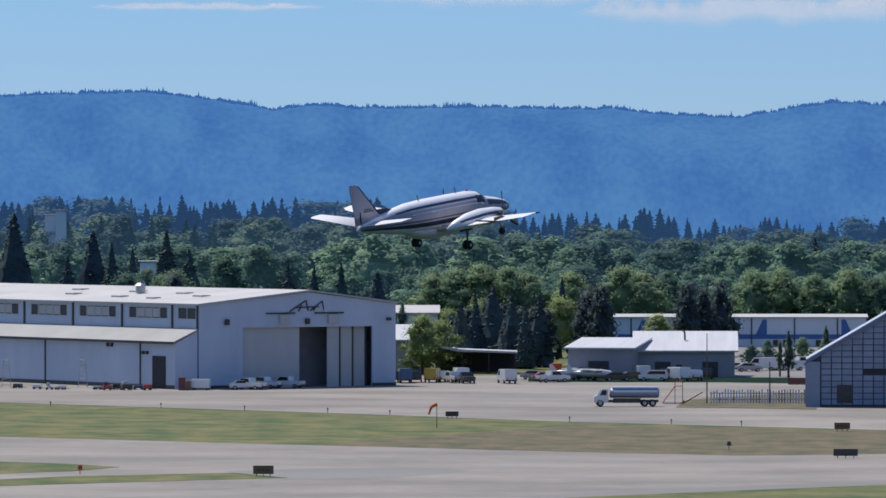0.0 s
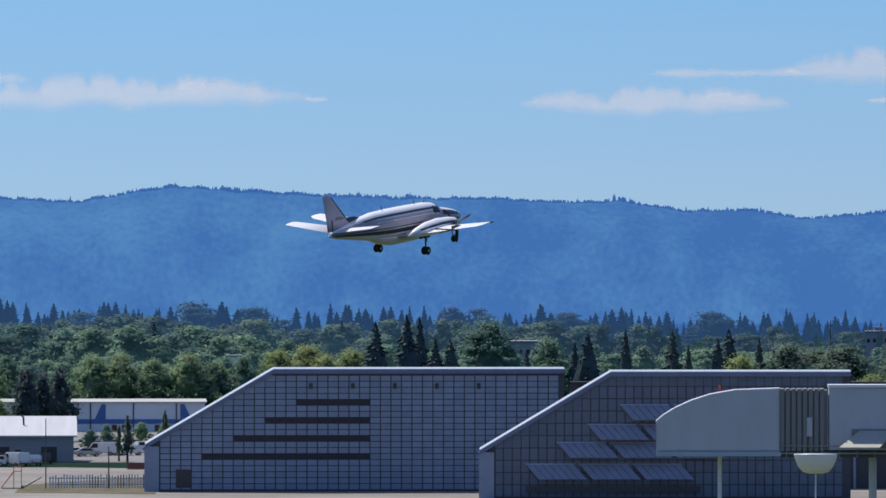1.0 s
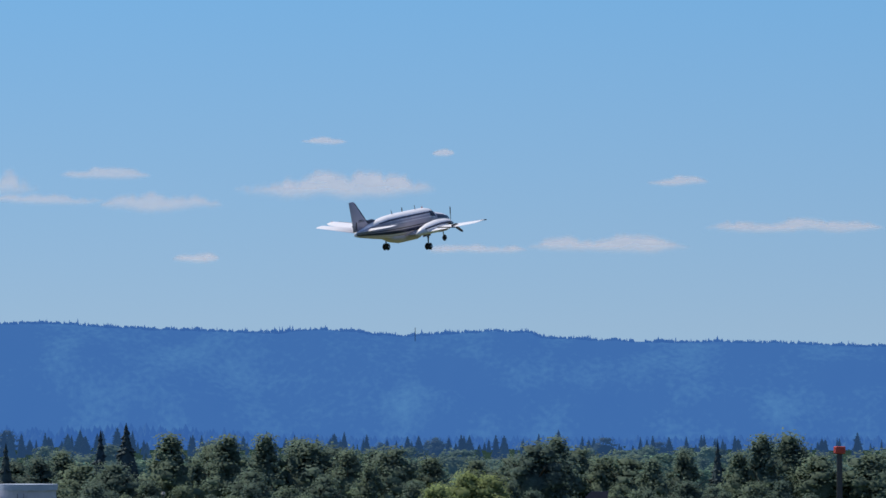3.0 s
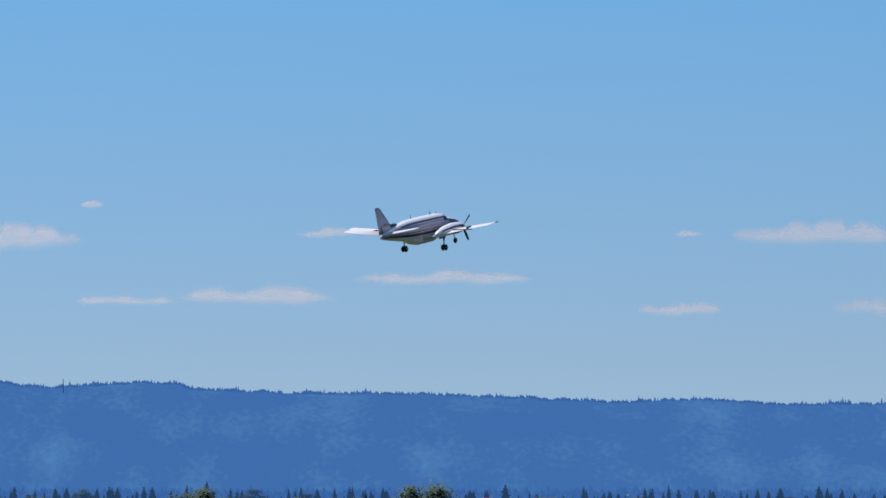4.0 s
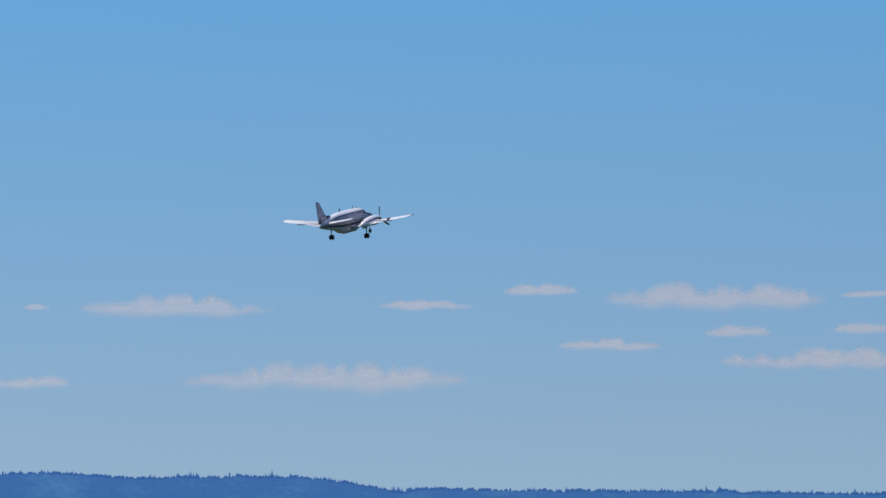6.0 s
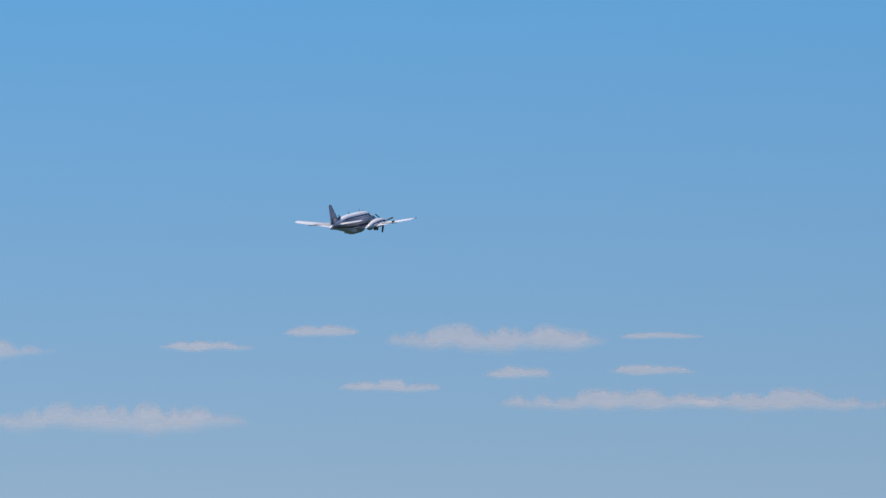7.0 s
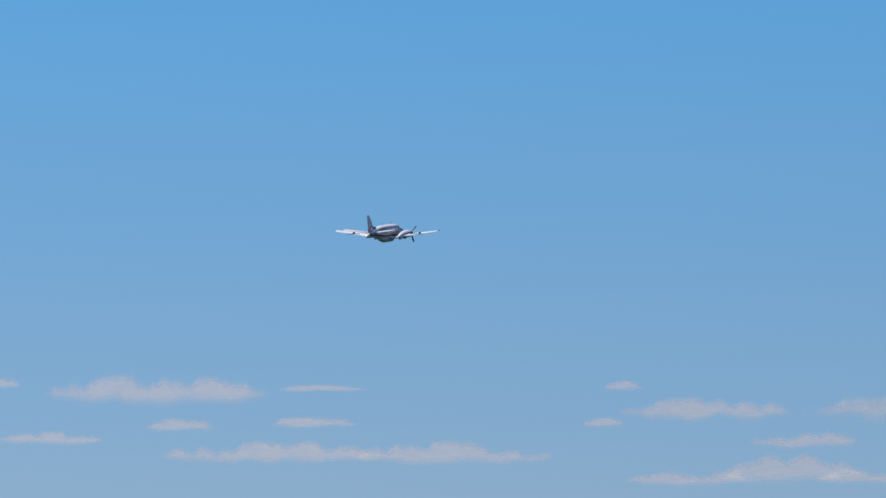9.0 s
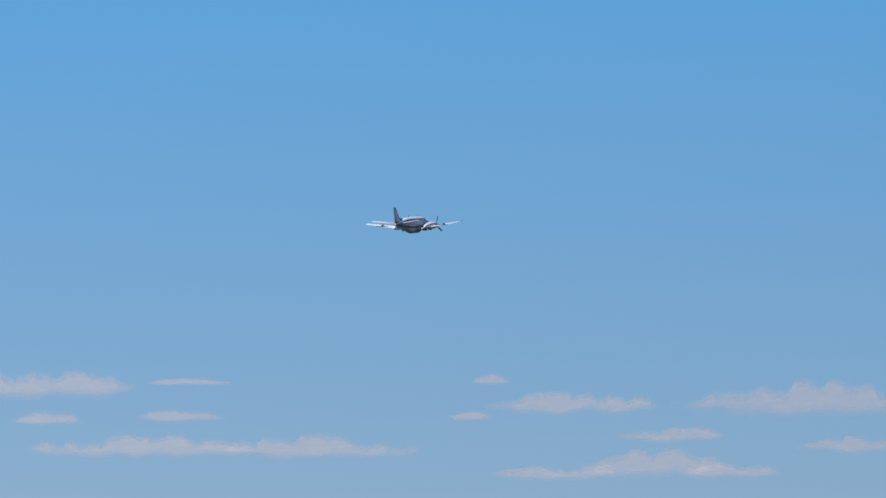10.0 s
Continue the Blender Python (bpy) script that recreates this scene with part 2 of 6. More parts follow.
def prism(bm, outline, y0, y1, m=None):
    """An outline in x, z drawn out from y0 to y1."""
    a = [bm.verts.new((x, y0, z)) for x, z in outline]
    b = [bm.verts.new((x, y1, z)) for x, z in outline]
    n = len(a)
    bm.faces.new(a[::-1])
    bm.faces.new(b)
    for i in range(n):
        bm.faces.new((a[i], a[(i + 1) % n], b[(i + 1) % n], b[i]))
    if m is not None:
        bmesh.ops.transform(bm, matrix=m, verts=a + b)
    return bm


def rings(bm, loops):
    vs = [[bm.verts.new(p) for p in lp] for lp in loops]
    n = len(vs[0])
    for a, b in zip(vs, vs[1:]):
        for i in range(n):
            bm.faces.new((a[i], a[(i + 1) % n], b[(i + 1) % n], b[i]))
    bm.faces.new(vs[0][::-1])
    bm.faces.new(vs[-1])
    return bm


def sheet(name, corners, mat, label, z=0.0, depth=0.5, kind="structure", cuts=0):
    """A piece of level ground from its corners in plan."""
    bm = bmesh.new()
    top = [bm.verts.new((p[0], p[1], z)) for p in corners]
    low = [bm.verts.new((p[0], p[1], z - depth)) for p in corners]
    n = len(top)
    bm.faces.new(top)
    for i in range(n):
        bm.faces.new((top[i], low[i], low[(i + 1) % n], top[(i + 1) % n]))
    return tagged(part(name, bm, mat), label, name.split("_")[0], kind=kind)


# ---- ground ----
bm = bmesh.new()
ring = [bm.verts.new((4950 * math.cos(a), 4950 * math.sin(a), -0.3)) for a in [i * math.tau / 72 for i in range(72)]]
bm.faces.new(ring)
tagged(part("ground", bm, PLAIN), "green and brown plain with scrub out to the hills", "ground", kind="structure")


def strip(u_v_near, u_v_far):
    return [spot(u, reach(v)) for u, v in u_v_near] + [spot(u, reach(v)) for u, v in reversed(u_v_far)]


# airfield grass, then the paved bands on it
sheet("ground_airfield", [spot(-1500, 450), spot(4800, 450), spot(4800, 1700), spot(-1500, 1300)], GRASS, "mown airfield grass, green and patchy brown", z=-0.02)
sheet("ground_dry", strip([(560, 789), (1000, 799), (1500, 812), (2300, 818), (3300, 830)], [(560, 788), (1020, 752), (1500, 762), (2300, 770), (3300, 780)]), DRY_GRASS, "dry brown airfield grass beside the apron", z=-0.002, depth=0.3)
sheet("pavement_apron", strip([(-600, 700), (0, 712), (600, 732), (1000, 747), (1600, 762), (2300, 772), (3300, 785), (4700, 800)], [(-600, 664), (300, 668), (1000, 664), (1400, 668), (2200, 655), (3300, 655), (4700, 650)]), CONCRETE, "pale concrete apron before the hangars", z=0.02)
sheet("road_taxiway", strip([(-600, 1000), (1000, 1000), (1800, 900), (1800, 826)], [(-600, 766), (0, 773), (250, 780), (500, 787), (1000, 800), (1300, 806.5), (1390, 806), (1800, 800)]), CONCRETE, "pale concrete taxiway with worn joints and tyre marks", z=0.02)
sheet("ground_island", strip([(-600, 850), (0, 838), (130, 834)], [(-600, 815), (0, 817), (120, 821), (212, 827)]), GRASS, "grass island between taxiways", z=0.05)
sheet("ground_island", strip([(-600, 872), (0, 860), (360, 850), (510, 846.5)], [(-600, 852), (0, 848.5), (130, 843), (415, 837.5)]), GRASS, "grass island between taxiways", z=0.05)
sheet("ground_verge", strip([(900, 1000), (2200, 1000)], [(1000, 882), (1300, 869), (1800, 848), (2200, 846)]), GRASS, "mown green grass verge beside the taxiway", z=0.05)
sheet("road_shoulder", strip([(460, 850), (700, 846), (800, 838), (830, 835)], [(400, 835), (560, 829), (700, 828), (790, 830)]), ASPHALT, "dark asphalt shoulder of the taxiway", z=0.026)
sheet("road_edge", strip([(1000, 882), (1300, 868.6), (1800, 847.6)], [(880, 880), (1300, 861), (1800, 840)]), ASPHALT, "dark asphalt edge strip of the taxiway", z=0.026)
sheet("pavement_parking", strip([(1300, 667.5), (1600, 668)], [(1300, 612), (1600, 612)]), ASPHALT, "grey asphalt car park behind the fence", z=0.03)
sheet("ground_scrub", strip([(1196, 722), (1300, 723), (1445, 725)], [(1210, 708), (1300, 702), (1445, 694)]), DRY_GRASS, "dry scrub and bare soil under the slatted fence", z=0.05)
# dark band of ground at the apron's edge
sheet("ground_planting", strip([(935, 676), (1100, 677), (1285, 677), (1420, 679)], [(935, 666), (1100, 668), (1285, 668), (1420, 669)]), PLAIN, "dark strip of ground along the low buildings", z=0.05)
sheet("road_far", strip([(3000, 606), (3500, 609), (4200, 612), (4700, 616)], [(3000, 599), (3500, 602), (4200, 606), (4700, 610)]), CONCRETE, "pale concrete taxiway by the trees", z=0.02)


sheet("road_far", strip([(3000, 622), (3500, 625), (4700, 632)], [(3000, 616), (3500, 619), (4700, 626)]), ASPHALT, "grey asphalt service road by the trees", z=0.02)
sheet("road_far", strip([(3000, 640), (3500, 643), (4700, 648)], [(3000, 633), (3500, 637), (4700, 643)]), CONCRETE, "pale concrete taxiway across the grass", z=0.02)


# ---- hills ----
def profile(points, u):
    for (a, p), (b, q) in zip(points, points[1:]):
        if u <= b:
            f = max(0.0, (u - a) / (b - a))
            return p + (q - p) * f
    return points[-1][1]


RIDGE = [(-900, 172), (0, 168), (255, 162), (400, 178), (480, 193), (560, 184), (640, 190), (900, 189), (1000, 193), (1080, 191), (1150, 200), (1310, 208), (1369, 196), (1469, 180), (1569, 186), (1719, 195), (1869, 200), (2069, 203), (2169, 209), (2269, 206), (2390, 225), (2490, 221), (2590, 238), (2687, 230), (2817, 223), (2947, 221), (3067, 229), (3347, 238), (3420, 231), (3575, 244), (3715, 235)]
RIDGE_WEST = [(3715, 235), (3785, 236), (3815, 247), (4005, 254), (4155, 254), (4403, 262), (4563, 270), (4713, 264), (4863, 274), (5143, 271), (5245, 281), (5335, 300), (5395, 293), (5515, 296), (5883, 298), (6198, 303), (8600, 304)]


def ridge(u):
    return profile(RIDGE, u) if u < 3715 else profile(RIDGE_WEST, u)


HILL_FAR, HILL_NEAR = 4750.0, 3900.0


def hill_point(u, f):
    """A place on the slope: f runs from the foot, 0, to the ridge, 1."""
    d = HILL_NEAR + (HILL_FAR - HILL_NEAR) * f
    top = rise(ridge(u), HILL_FAR)
    fold = noise.noise((u * 0.0045 + f * 1.4, f * 0.8, 0)) * 9 + noise.noise((u * 0.014 - f * 1.1, f * 2.2, 5)) * 2.2 + noise.noise((u * 0.045, f * 8, 5)) * 1.1
    top += (noise.noise((u * 0.028, 2, 8)) * 1.5 + noise.noise((u * 0.08, 4, 8)) * 0.9) * f ** 14
    z = top * (f ** 0.85) + fold * math.sin(math.pi * min(f, 1.0)) - 2 * (1 - f)
    return spot(u, d, z)


# nearly black wood; the blue haze over it is in the emission
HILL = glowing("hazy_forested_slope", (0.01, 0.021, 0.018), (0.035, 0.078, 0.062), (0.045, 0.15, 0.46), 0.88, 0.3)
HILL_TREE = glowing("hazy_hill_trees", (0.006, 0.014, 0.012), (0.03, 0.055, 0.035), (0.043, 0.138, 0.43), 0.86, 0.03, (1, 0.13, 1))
# the slope's patches of light and dark wood follow the ground: along the ridge and up the slope
hn, hl_ = HILL.node_tree.nodes, HILL.node_tree.links
lay_node = hn.new("ShaderNodeAttribute")
lay_node.attribute_name = "lay"
hl_.new(lay_node.outputs["Vector"], [x for x in hn if x.type == "MAPPING"][0].inputs["Vector"])
[x for x in hn if x.type == "TEX_NOISE"][1].inputs["Scale"].default_value = 3.4
[x for x in hn if x.type == "MATH" and x.operation == "MULTIPLY_ADD"][0].inputs[1].default_value = 0.5
patch = [x for x in hn if x.type == "MAP_RANGE" and abs(x.inputs["From Max"].default_value - 0.92) < 0.01][0]
patch.inputs["From Min"].default_value, patch.inputs["From Max"].default_value = 0.68, 1.04
# more pale broadleaved wood on the eastern slopes, darker firs to the west
along, share, thicker = hn.new("ShaderNodeSeparateXYZ"), hn.new("ShaderNodeMapRange"), hn.new("ShaderNodeMath")
hl_.new(lay_node.outputs["Vector"], along.inputs[0])
hl_.new(along.outputs["X"], share.inputs["Value"])
share.inputs["From Min"].default_value, share.inputs["From Max"].default_value = 25, 80
share.inputs["To Min"].default_value, share.inputs["To Max"].default_value = 0.13, -0.06
thicker.operation = "ADD"
hl_.new(patch.inputs["Value"].links[0].from_socket, thicker.inputs[0])
hl_.new(share.outputs["Result"], thicker.inputs[1])
hl_.new(thicker.outputs[0], patch.inputs["Value"])


def lay_of(u, f):
    return Vector((u / 40, f * 7, 0))


bm = bmesh.new()
lay_layer = bm.verts.layers.float_vector.new("lay")


def hill_vert(u, f):
    v = bm.verts.new(hill_point(u, f))
    v[lay_layer] = lay_of(u, f)
    return v


us = [-900 + 12.5 * i for i in range(761)]
rows_ = [[hill_vert(u, f / 24) for f in range(25)] for u in us]
for a, b in zip(rows_, rows_[1:]):
    for j in range(24):
        bm.faces.new((a[j], b[j], b[j + 1], a[j + 1]))
back = [bm.verts.new(spot(u, 4930, 0)) for u in us]
for v, u in zip(back, us):
    v[lay_layer] = lay_of(u, 1)
for i in range(len(us) - 1):
    bm.faces.new((rows_[i][24], rows_[i + 1][24], back[i + 1], back[i]))
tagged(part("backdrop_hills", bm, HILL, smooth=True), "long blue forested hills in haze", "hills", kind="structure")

rnd = random.Random(11)
verts, faces = [], []


def spike(p, r, h, n=5):
    i = len(verts)
    verts.append((p[0], p[1], p[2] + h))
    t = rnd.random()
    for k in range(n):
        a = (k + t) * math.tau / n
        verts.append((p[0] + r * math.cos(a), p[1] + r * math.sin(a), p[2] - 0.4))
    for k in range(n):
        faces.append((i, i + 1 + k, i + 1 + (k + 1) % n))


def clump(p, r, h):
    """A rounded far tree."""
    i = len(verts)
    t = rnd.random()
    for f, s in ((-0.2, 0.8), (0.45, 1.0), (0.85, 0.6)):
        for k in range(5):
            a = (k + t) * math.tau / 5
            q = s * rnd.uniform(0.75, 1.2)
            verts.append((p[0] + r * q * math.cos(a), p[1] + r * q * math.sin(a), p[2] + h * f))
    verts.append((p[0], p[1], p[2] + h))
    for j in (0, 5):
        for k in range(5):
            m = (k + 1) % 5
            faces.append((i + j + k, i + j + m, i + j + 5 + m))
            faces.append((i + j + k, i + j + 5 + m, i + j + 5 + k))
    for k in range(5):
        faces.append((i + 10 + k, i + 10 + (k + 1) % 5, i + 15))


for k in range(4600):
    u = rnd.uniform(-900, 6600)
    thick = noise.noise((u * 0.013, 3, 1)) + 0.6 * noise.noise((u * 0.05, 9, 1))
    p = hill_point(u, rnd.uniform(0.985, 1.0))
    if rnd.random() < 0.45:
        clump(p, rnd.uniform(0.8, 1.8), rnd.uniform(0.7, 1.8) + max(0, thick) * 2.6 * rnd.random())
    else:
        spike(p, rnd.uniform(0.5, 1.2), rnd.uniform(0.9, 2.6) + max(0, thick) * 4.6 * rnd.random() + (1.8 if rnd.random() < 0.03 else 0), 5)
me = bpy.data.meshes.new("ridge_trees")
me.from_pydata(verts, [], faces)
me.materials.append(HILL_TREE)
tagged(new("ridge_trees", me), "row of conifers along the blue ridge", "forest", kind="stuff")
# the low wooded rise before the hills
verts, faces = [], []
for k in range(2600):
    u = rnd.uniform(2300, 5200)
    w = math.exp(-((u - 3060) / 260) ** 2)
    d = rnd.uniform(3500, 3850)
    spike(spot(u, d, rnd.uniform(-2, 2) + 6 * w * rnd.random()), rnd.uniform(1.5, 3.2), rnd.uniform(2, 4.5) + 1.5 * w)
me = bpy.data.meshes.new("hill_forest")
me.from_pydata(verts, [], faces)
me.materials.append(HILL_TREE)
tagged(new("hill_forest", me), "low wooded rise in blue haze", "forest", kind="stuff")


# ---- clouds ----
def cloud_material():
    m = bpy.data.materials.new("thin_cloud")
    m.use_nodes = True
    n, l = m.node_tree.nodes, m.node_tree.links
    n.remove(n["Principled BSDF"])
    dif, tra, hole = n.new("ShaderNodeBsdfDiffuse"), n.new("ShaderNodeBsdfTranslucent"), n.new("ShaderNodeBsdfTransparent")
    for x in (dif, tra):
        x.inputs["Color"].default_value = (0.92, 0.82, 0.775, 1)
    both, mix = n.new("ShaderNodeMixShader"), n.new("ShaderNodeMixShader")
    both.inputs["Fac"].default_value = 0.8
    l.new(dif.outputs[0], both.inputs[1])
    l.new(tra.outputs[0], both.inputs[2])
    # weak warm glow added to lift the cloud's brightness
    glow, lit = n.new("ShaderNodeEmission"), n.new("ShaderNodeAddShader")
    glow.inputs["Color"].default_value, glow.inputs["Strength"].default_value = (1.0, 0.84, 0.82, 1), 0.08
    l.new(both.outputs[0], lit.inputs[0])
    l.new(glow.outputs[0], lit.inputs[1])
    den = n.new("ShaderNodeAttribute")
    den.attribute_name = "cloud_cover"
    co, noi, mul = n.new("ShaderNodeTexCoord"), n.new("ShaderNodeTexNoise"), n.new("ShaderNodeMath")
    mp = n.new("ShaderNodeMapping")
    mp.inputs["Scale"].default_value = (0.03, 0.03, 0.09)
    noi.inputs["Scale"].default_value, noi.inputs["Detail"].default_value = 1.0, 2
    rng = n.new("ShaderNodeMapRange")
    rng.inputs["From Min"].default_value, rng.inputs["From Max"].default_value = 0.3, 0.6
    rng.inputs["To Min"].default_value = 0.72
    l.new(co.outputs["Object"], mp.inputs["Vector"])
    l.new(mp.outputs["Vector"], noi.inputs["Vector"])
    l.new(noi.outputs["Fac"], rng.inputs["Value"])
    mul.operation = "MULTIPLY"
    l.new(den.outputs["Fac"], mul.inputs[0])
    l.new(rng.outputs["Result"], mul.inputs[1])
    l.new(mul.outputs[0], mix.inputs["Fac"])
    l.new(hole.outputs[0], mix.inputs[1])
    l.new(lit.outputs[0], mix.inputs[2])
    l.new(mix.outputs[0], n["Material Output"].inputs["Surface"])
    return m


CLOUD = cloud_material()
CLOUD_FAR = 4870.0


def cloud(u0, u1, v0, v1, full=1.0, seed=0):
    """A flat-bottomed streak of cloud, thin at its rim, that spans the bearings u0 to u1 and the heights v0 to v1."""
    wide, high = (u1 - u0) / STEP * CLOUD_FAR * 1.12, (v1 - v0) / STEP * CLOUD_FAR * 1.55
    nx, nz = max(24, int(wide / 1.5)), 24
    bm = bmesh.new()
    layer = bm.verts.layers.float.new("cloud_cover")
    grid = []
    for side in (-1, 1):
        g = []
        for i in range(nx + 1):
            col = []
            for j in range(nz + 1):
                x, z = i / nx * 2 - 1, j / nz * 2 - 1
                X, Z = x * wide / 2, z * high / 2
                puff = 0.62 + 0.9 * abs(noise.noise((X / 19 + 9, seed * 3.7, 0.3))) + 0.3 * abs(noise.noise((X / 7, seed * 5.1, 0.7))) + 0.45 * noise.noise((X / 34 + 3, seed * 1.9, 2.2))
                top = -0.3 + 0.95 * max(0.0, 1 - abs(x) ** 2.6) ** 0.5 * min(1.05, max(0.3, puff))
                base = -0.3 - 0.55 * max(0.0, 1 - abs(x) ** 4) * min(1.0, 0.65 + 0.5 * noise.noise((X / 20, seed * 2.3, 4.1)))
                curl = noise.noise((X / 4, Z / 2.5, seed)) * 0.5 + noise.noise((X / 1.8, Z / 1.3, seed + 0.5)) * 0.22
                q = min((top - z) / 0.4 + curl * 0.45, (z - base) / 0.55 + curl * 0.25, (1 - abs(x)) * 6 + curl * 0.6, (1 - abs(z)) * 6)
                q = max(0.0, min(1.0, q))
                q = q * q * (3 - 2 * q)
                v = bm.verts.new((X, side * (0.2 + high * 0.05 * q), Z))
                # cover thickens upwards, to make the top read as brighter lit
                v[layer] = (0.38 + 0.13 * z) * q * full
                col.append(v)
            g.append(col)
        grid.append(g)
        for a, b in zip(g, g[1:]):
            for j in range(nz):
                bm.faces.new((a[j], b[j], b[j + 1], a[j + 1]))
    ob = part("cloud", bm, CLOUD, smooth=True)
    u = (u0 + u1) / 2
    c = spot(u, CLOUD_FAR)
    ob.matrix_basis = pose(c.x, c.y, rise((v0 + v1) / 2, CLOUD_FAR), 0, 0, face(u))
    ob.visible_shadow = False
    return tagged(ob, "thin pinkish-white streak of fair-weather cloud", "cloud", "low clouds over the hills")


for i, c in enumerate([(170, 560, 3, 20), (640, 1200, -42, 14), (1050, 1690, -20, 48), (1710, 1750, 18, 32), (2109, 2550, 0, 58), (2325, 2610, -38, -9), (2570, 2910, -72, 10), (2970, 3115, -56, -30), (2850, 3030, -12, 15), (3040, 3240, -14, 28), (2704, 2764, 20, 34)]):
    cloud(*c, full=0.72, seed=i)
for i, c in enumerate([(3282, 3612, -52, 4), (3392, 3467, -110, -95), (3165, 3240, 93, 117), (3618, 3780, 78, 100), (3800, 4065, 62, 100), (3621, 3658, -88, -74), (4005, 4105, -42, -20), (4120, 4405, 34, 64), (4783, 5105, -54, -6), (4973, 5440, 64, 128), (4613, 4748, 88, 120), (4675, 4720, -36, -22)]):
    cloud(*c, full=0.85, seed=i + 20)
for i, c in enumerate([(5525, 5650, -72, -46), (5715, 6080, -78, -18), (5625, 5795, 25, 52), (5305, 5465, -45, -22), (5880, 5995, 0, 28), (5915, 6290, 40, 84), (6262, 6585, 40, 88), (6100, 6245, -2, 20), (6120, 6260, -58, -44), (6690, 6752, -67, -42), (6726, 7008, -36, 8), (6948, 7128, 24, 58)]):
    cloud(*c, full=1.0, seed=i + 40)
for i, c in enumerate([(6737, 6950, 92, 124), (6890, 7130, 64, 120), (7060, 7225, 92, 120), (7067, 7560, -58, 14), (7272, 7500, 42, 76), (6650, 6720, 0, 18)]):
    cloud(*c, full=1.0, seed=i + 60)


# ---- trees ----
def trunk_mesh(h, r, rn, limbs):
    bm = bmesh.new()
    rod(bm, (0, 0, 0), (rn.uniform(-.3, .3), rn.uniform(-.3, .3), h * 0.75), r, r * 0.3, 7)
    for k in range(limbs):
        z = h * rn.uniform(0.25, 0.6)
        a = rn.uniform(0, math.tau)
        rod(bm, (0, 0, z), (math.cos(a) * h * .22, math.sin(a) * h * .22, z + h * .22), r * .35, r * .1, 5)
    return bm


def crown_mesh(seed, h, w, low, count, lobes_n, leaf):
    """A crown: overlapping boughs, each a cloud of small bent leaf sprays over a dark inner mass."""
    rn = random.Random(seed)
    V, F, N = [], [], []
    mid = Vector((0, 0, h * (0.42 + low / 2)))
    lobes = []
    for k in range(lobes_n):
        f = low + 0.05 + (0.88 - low) * ((k + rn.random()) / lobes_n) ** 0.95
        span = w * 0.5 * math.sin(math.pi * min(1, (f - low + 0.26) / (1.26 - low)) ** 0.85)
        a = k * 2.4 + rn.uniform(-0.7, 0.7)
        out = max(0.0, span - 0.1 * w) * rn.uniform(0.3, 1.05) ** 0.6
        size = rn.uniform(0.08, 0.2)
        lobes.append((Vector((math.cos(a) * out, math.sin(a) * out, f * h + rn.uniform(-.03, .03) * h)), size * w, size * 0.62 * h * rn.uniform(0.8, 1.25)))
    lobes.append((Vector((rn.uniform(-.1, .1) * w, rn.uniform(-.1, .1) * w, 0.87 * h)), 0.16 * w, 0.12 * h))
    core = bmesh.new()
    bmesh.ops.create_icosphere(core, subdivisions=1, radius=1.0)
    core.verts.index_update()
    ball = [v.co.copy() for v in core.verts]
    tris = [[v.index for v in f.verts] for f in core.faces]
    core.free()
    for c, rr, rz in [(Vector((0, 0, h * 0.45)), w * 0.22, h * 0.32)] + [(c, a * 0.55, b * 0.55) for c, a, b in lobes]:
        n0 = len(V)
        for p in ball:
            k = 1 + rn.uniform(-0.25, 0.25)
            q = Vector((c.x + p.x * rr * k, c.y + p.y * rr * k, max(low * h, c.z + p.z * rz * k)))
            V.append(tuple(q))
            N.append(tuple((p + (q - mid).normalized()).normalized()))
        F += [[n0 + i for i in t] for t in tris]
    weights = [a * a for _, a, _ in lobes]
    for k, (c, rr, rz) in enumerate(rn.choices(lobes, weights, k=count)):
        d = Vector((rn.gauss(0, 1), rn.gauss(0, 1), rn.gauss(0, 1) + 0.2)).normalized()
        q = rn.uniform(0.72, 1.0) if rn.random() < 0.75 else rn.uniform(1.0, 1.3)
        p = c + Vector((d.x * rr * q, d.y * rr * q, d.z * rz * q))
        if p.z < low * h:
            continue
        soft = (d * 0.7 + (p - mid).normalized() * 0.7 + Vector((rn.gauss(0, .25), rn.gauss(0, .25), rn.gauss(0, .25) + 0.15))).normalized()
        nrm = (soft + Vector((rn.gauss(0, .22), rn.gauss(0, .22), rn.gauss(0, .22)))).normalized()
        t = nrm.orthogonal().normalized()
        t = (t * math.cos(k) + nrm.cross(t) * math.sin(k)).normalized()
        b, s_ = nrm.cross(t), leaf * h * rn.uniform(0.5, 1.35)
        n0 = len(V)
        for e in (t * s_, b * s_ * 0.75 - nrm * s_ * 0.3, -t * s_, -b * s_ * 0.75 - nrm * s_ * 0.3):
            V.append(tuple(p + e))
            N.append(tuple(soft))
        F += [(n0, n0 + 1, n0 + 2), (n0, n0 + 2, n0 + 3)]
    me = bpy.data.meshes.new("crown")
    me.from_pydata(V, [], F)
    soften(me, N)
    return me


def soften(me, N):
    """Shades the sprays of a crown together, as one soft mass."""
    for p in me.polygons:
        p.use_smooth = True
    me.normals_split_custom_set_from_vertices(N)


FAR_CROWN = {"broadleaf": [], "poplar": [], "conifer": []}


